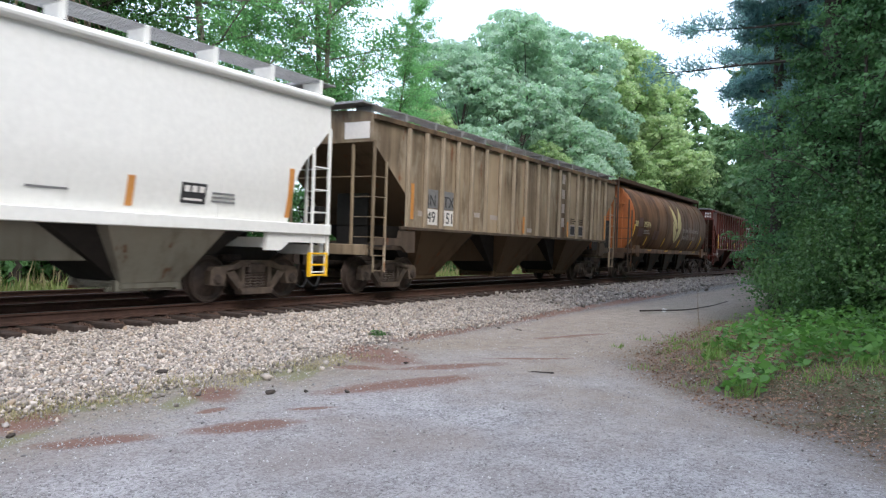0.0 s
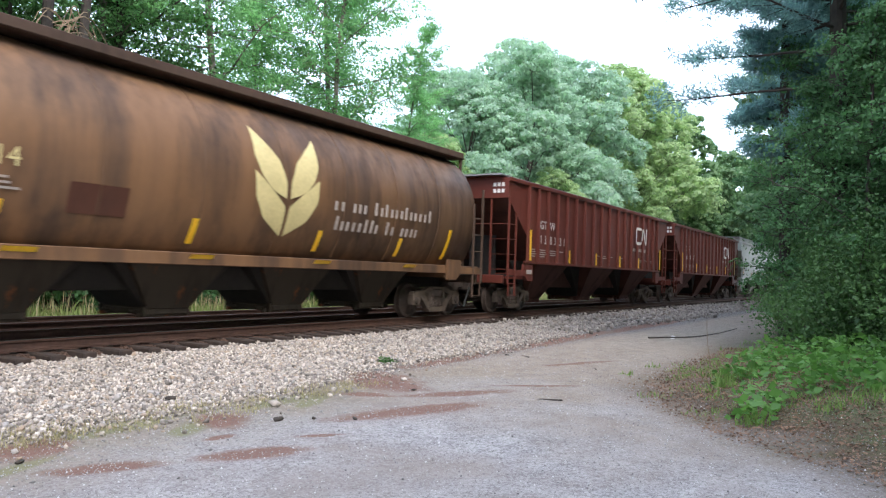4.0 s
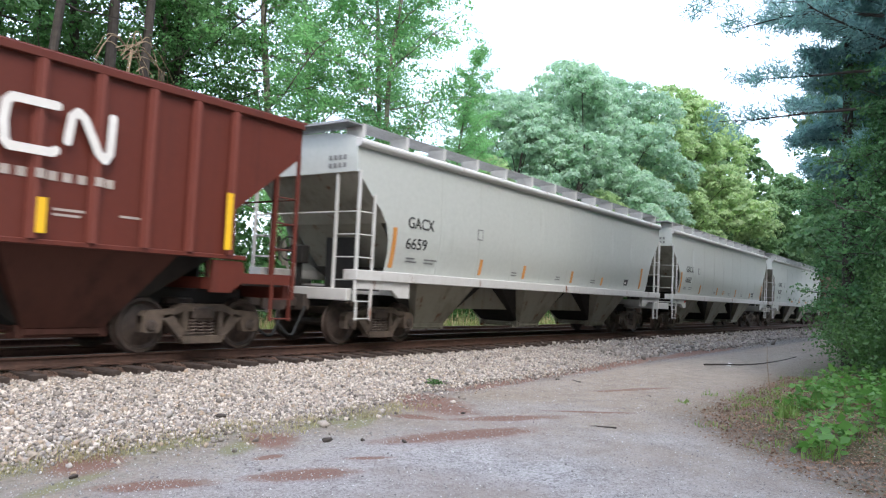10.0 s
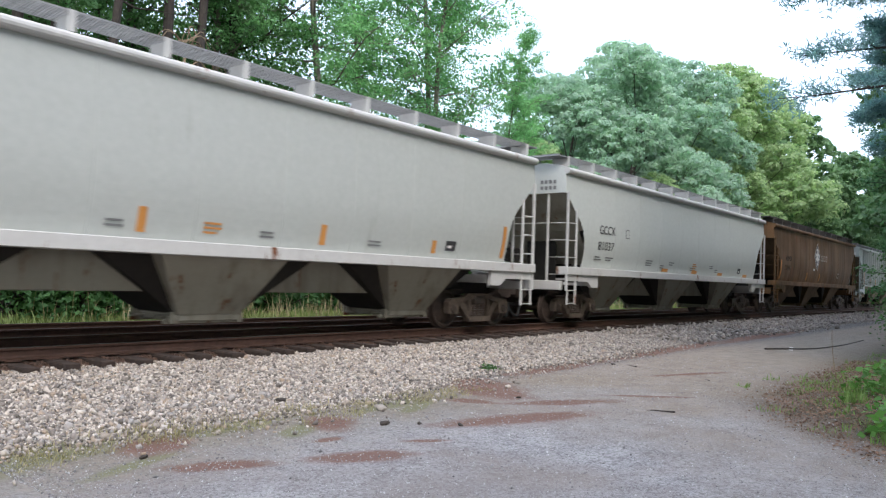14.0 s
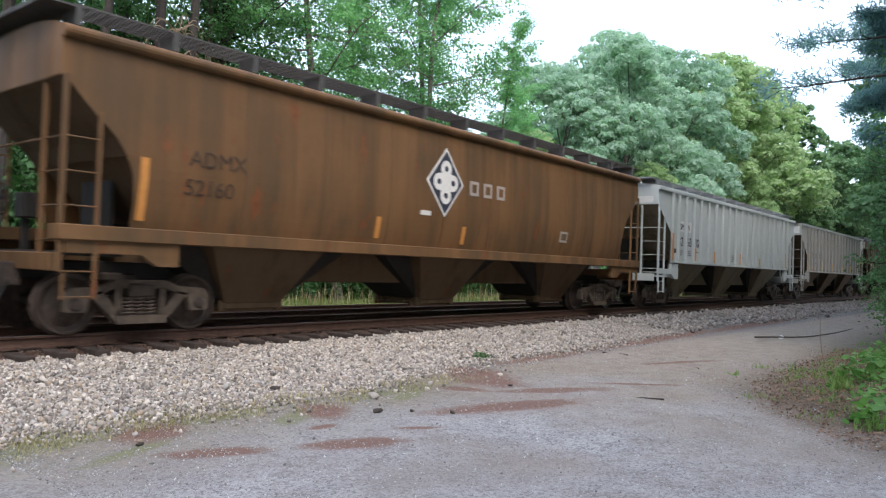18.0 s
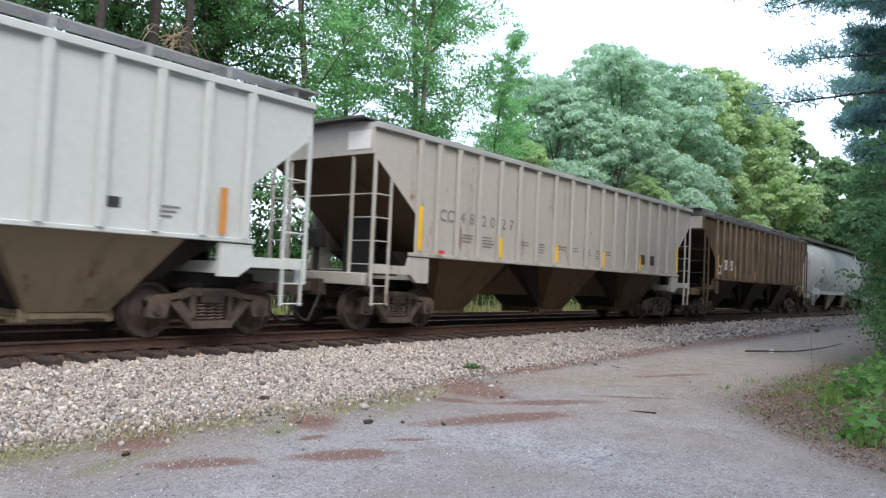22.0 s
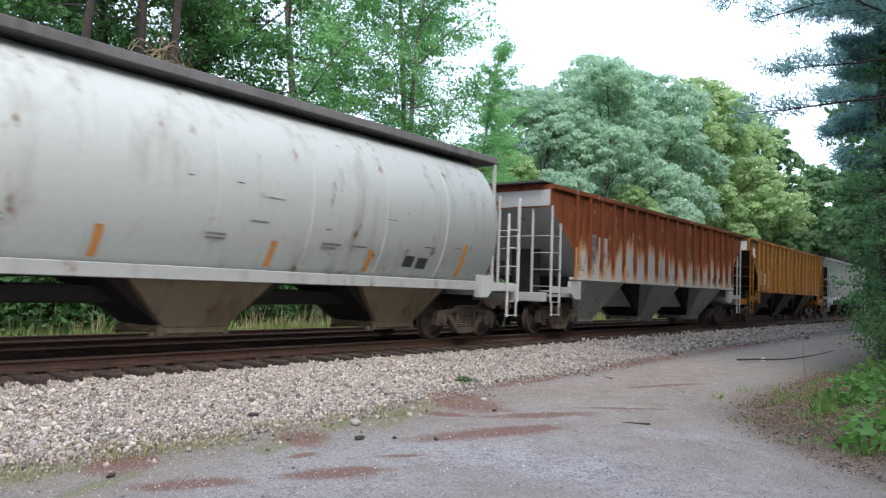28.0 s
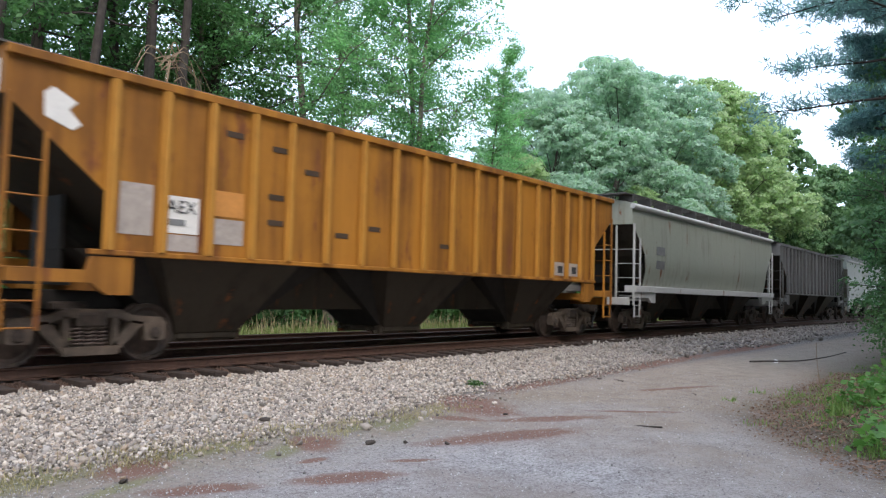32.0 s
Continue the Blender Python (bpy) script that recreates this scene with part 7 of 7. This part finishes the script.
# taller leafy saplings behind the shrubs
sap = plant("sapling", *broadleaf(71, 7.5, 0.12, 1.7, 20, 15000, 0.097, 0.42, 0.06, 3), M_bark, M_sapling, "dark leafy sapling behind the shrubs", "tree", on_ground(18.8, -0.4), 0, 1.0, "saplings beside the lane")
for i, (x, y, sc) in enumerate([(19.6, 1.5, 0.80), (17.4, 0.5, 0.9), (23.5, 2.2, 0.85), (21.4, 1.0, 1.1), (25.5, 1.9, 1.1), (22.0, 0.2, 1.0), (26.5, 0.7, 1.05), (16.2, -2.0, 0.95), (31, 1.1, 1.1), (19.5, -2.4, 1.1), (38, 1.6, 1.2), (14.2, -3.6, 1.0)]):
    again(sap, on_ground(x, y), 71 * i, sc)

# ground cover at the verge: broad leaves, grass, litter
def verge_points(n, x0, x1, depth, r, bias=1.5):
    x = r.uniform(x0, x1, n)
    y = np.interp(x, VX, VY) - 0.25 - depth * r.random(n) ** bias
    return x, y


x, y = rg.uniform(8.4, 16.0, 6400), rg.uniform(-2.6, 2.2, 6400)
m = (y < np.interp(x, VX, VY) - 1.15 - 0.4 * np.sin(x * 2)) & (np.sin(x * 1.9) * np.sin(y * 2.3 + 1) > -0.35 + 0.5 * np.clip((11 - x) / 2, 0, 1))
x, y = x[m], y[m]
p = np.stack([x, y, ground_z(x, y) + 0.04 + 0.36 * rg.random(len(x)) ** 1.4], -1)
tagged(new("ground_leaves", quads("ground_leaves", diamonds(p, 0.105, rg, 0.85, 0.70), M_ivy)), "low broad-leaved weeds under the trees", "weeds", kind="stuff")
gx0, gy0 = verge_points(190, 8.6, 24, 3.6, rg, 0.6)
tufts = [blades(46, (a - 0.24, a + 0.24, c - 0.24, c + 0.24), 0.075, rg, 0.55, 0.005) for a, c in zip(gx0, gy0)]
# thicker tufts where the light reaches
for a, c, k, h in ((11.7, 1.95, 300, 0.13), (11.9, 2.9, 120, 0.07), (8.9, 1.3, 130, 0.11), (12.6, 2.5, 120, 0.09), (10.4, 2.0, 90, 0.10), (9.6, 0.3, 160, 0.13), (13.8, 3.1, 120, 0.08)):
    for q in range(5):
        aa, cc = a + rg.normal() * 0.35, c + rg.normal() * 0.30
        tufts.append(blades(k // 5, (aa - 0.13, aa + 0.13, cc - 0.13, cc + 0.13), h, rg, 0.45, 0.007))
tagged(new("verge_grass", quads("verge_grass", np.concatenate(tufts), M_lush)), "tufts of short green grass on the verge", "grass", kind="stuff")
toe_x, toe_y = rg.uniform(2.3, 9, 80), None
toe_y = 6.2 + 0.25 * np.sin(toe_x * 0.35) + rg.normal(0, 0.22, 80)
tufts = [blades(34, (a - 0.2, a + 0.2, c - 0.12, c + 0.12), 0.06, rg, 0.8, 0.004) for a, c in zip(toe_x, toe_y)]
tagged(new("toe_grass", quads("toe_grass", np.concatenate(tufts), M_straw)), "sparse dry grass at the foot of the ballast", "grass", kind="stuff")
x, y = verge_points(34000, 6.5, 19, 3.0, rg, 0.9)
y = y + np.abs(rg.normal(0, 0.22, len(y))) * (rg.random(len(y)) < 0.3)
p = np.stack([x, y, ground_z(x, y) + 0.012 + 0.02 * rg.random(len(x))], -1)
tagged(new("leaf_litter", quads("leaf_litter", diamonds(p, 0.036, rg, 0.45, 0.80), M_litter)), "brown fallen leaves on the verge", "leaf litter", kind="stuff")

# single plants and sticks
def little_weed(x, y, seed):
    r = np.random.default_rng(seed)
    p = r.normal(size=(200, 3)) * np.array((0.07, 0.07, 0.03)) + np.array((0, 0, 0.05))
    ob = new("weed", quads("weed", diamonds(p, 0.05, r, 0.5, 0.4), M_shrub))
    ob.location = (x, y, float(ground_z(x, y)))
    return tagged(ob, "small green weed on the ballast slope", "weed")


little_weed(10.3, 7.45, 4)
bm = bmesh.new()
r = np.random.default_rng(9)
stick = branch_line(r, (0, 0, 0), (0.965, -0.26, 0.012), 5.4, 0.03, 9)
taper(bm, stick, 0.024, 0.010, 7)
taper(bm, branch_line(r, stick[4], (0.7, 0.5, 0.05), 0.8, 0.15, 3), 0.014, 0.005, 5)
log = new("fallen_branch", finish(bm, "fallen_branch", M_bark))
log.location = (19.2, 5.5, float(ground_z(19.2, 5.5)) + 0.09)
tagged(log, "long thin fallen branch lying across the lane", "branch")
bm = bmesh.new()
taper(bm, branch_line(r, (0, 0, 0.0), (-0.1, 0.1, 1), 0.95, 0.06, 5), 0.009, 0.004, 5)
st = new("dry_stem", finish(bm, "dry_stem", M_dead))
st.location = on_ground(14.3, 2.9)
tagged(st, "single dry upright stem on the verge", "stem")
for x, y, ln, az in ((13.2, 6.1, 0.5, 0.9), (8.9, 3.6, 0.35, 2.0), (12.3, 4.4, 0.3, 0.3)):
    bm = bmesh.new()
    taper(bm, branch_line(r, (0, 0, 0.015), (math.cos(az), math.sin(az), 0), ln, 0.15, 4), 0.012, 0.005, 5)
    tw = new("twig", finish(bm, "twig", M_bark))
    tw.location = (x, y, float(ground_z(x, y)))
    tagged(tw, "short dry twig on the lane", "twig")
bm = bmesh.new()
box(bm, -0.09, 0.09, -0.05, 0.05, 0.0, 0.012)
for v in bm.verts:
    v.co.z += 0.03 * math.sin(v.co.x * 17) + (0.02 if v.co.y > 0 else 0)
scrap = new("paper_scrap", finish(bm, "paper_scrap", M_white))
scrap.location = (20.6, 5.25, float(ground_z(20.6, 5.25)) + 0.02)
tagged(scrap, "crumpled white paper scrap beside the fallen branch", "litter")
# dark clods and a flat dark stone
for x, y, s, kind in ((5.67, 7.17, 0.12, 0), (5.65, 5.43, 0.10, 1), (5.95, 5.2, 0.05, 1), (6.23, 4.86, 0.06, 1), (8.3, 5.5, 0.06, 1), (13.2, 6.6, 0.07, 1), (3.15, 5.75, 0.06, 1)):
    v = turned(ICO, 1, s * 0.8)[0] * np.array((1.2, 0.9, 0.45))
    ob = new("clod", solids("clod", v[None], ICO_F, M_bark))
    ob.location = (x, y, float(ground_z(x, y)) + s * 0.22)
    tagged(ob, "dark clod of earth on the gravel", "clod")
# pale arching dead vines on the edge of the wood
bm = bmesh.new()
for k in range(15):
    out = r.uniform(0.7, 2.3) * (1 if k % 3 else -0.6)
    rise, drop = r.uniform(0.3, 0.9), r.uniform(0.6, 2.3)
    off = Vector((r.normal() * 0.25, r.normal() * 0.3, r.normal() * 0.2))
    pts = [off + Vector((out * q, 0.3 * out * q * r.uniform(0.6, 1.4), rise * math.sin(2.2 * q) - drop * q ** 3)) for q in (0, 0.15, 0.3, 0.45, 0.6, 0.75, 0.9, 1.0)]
    taper(bm, pts, 0.020, 0.006, 5)
taper(bm, [Vector((-0.4, 0.1, -4.5)), Vector((-0.2, 0.1, -2)), Vector((0, 0, 0.1))], 0.05, 0.03, 6)
dead = new("dead_vines", finish(bm, "dead_vines", M_dead))
dead.location = (11.6, 19.7, 8.1)
tagged(dead, "tangle of pale dead vines hanging in the trees", "vines")


# ---------- what moves ----------
def travelled(t):
    """How far the train has rolled since the start, in metres."""
    return 7.93 * t + 0.01175 * t * t


def motions():
    for car, lead, length in TRAIN:
        walk(car, [(t, pose(lead + length / 2 - travelled(t), TRACK_Y, RAIL_Z)) for t in range(0, 33, 2)])
    first = WHEELSETS[0]
    walk(first, [(i / 15, pose(0, 0, 0, 0, -math.degrees(travelled(i / 15) / 0.457), 0)) for i in range(481)])
    act, slot = first.animation_data.action, first.animation_data.action_slot
    for w in WHEELSETS[1:]:
        w.rotation_mode = "QUATERNION"
        w.animation_data_create()
        w.animation_data.action = act
        w.animation_data.action_slot = slot


motions()
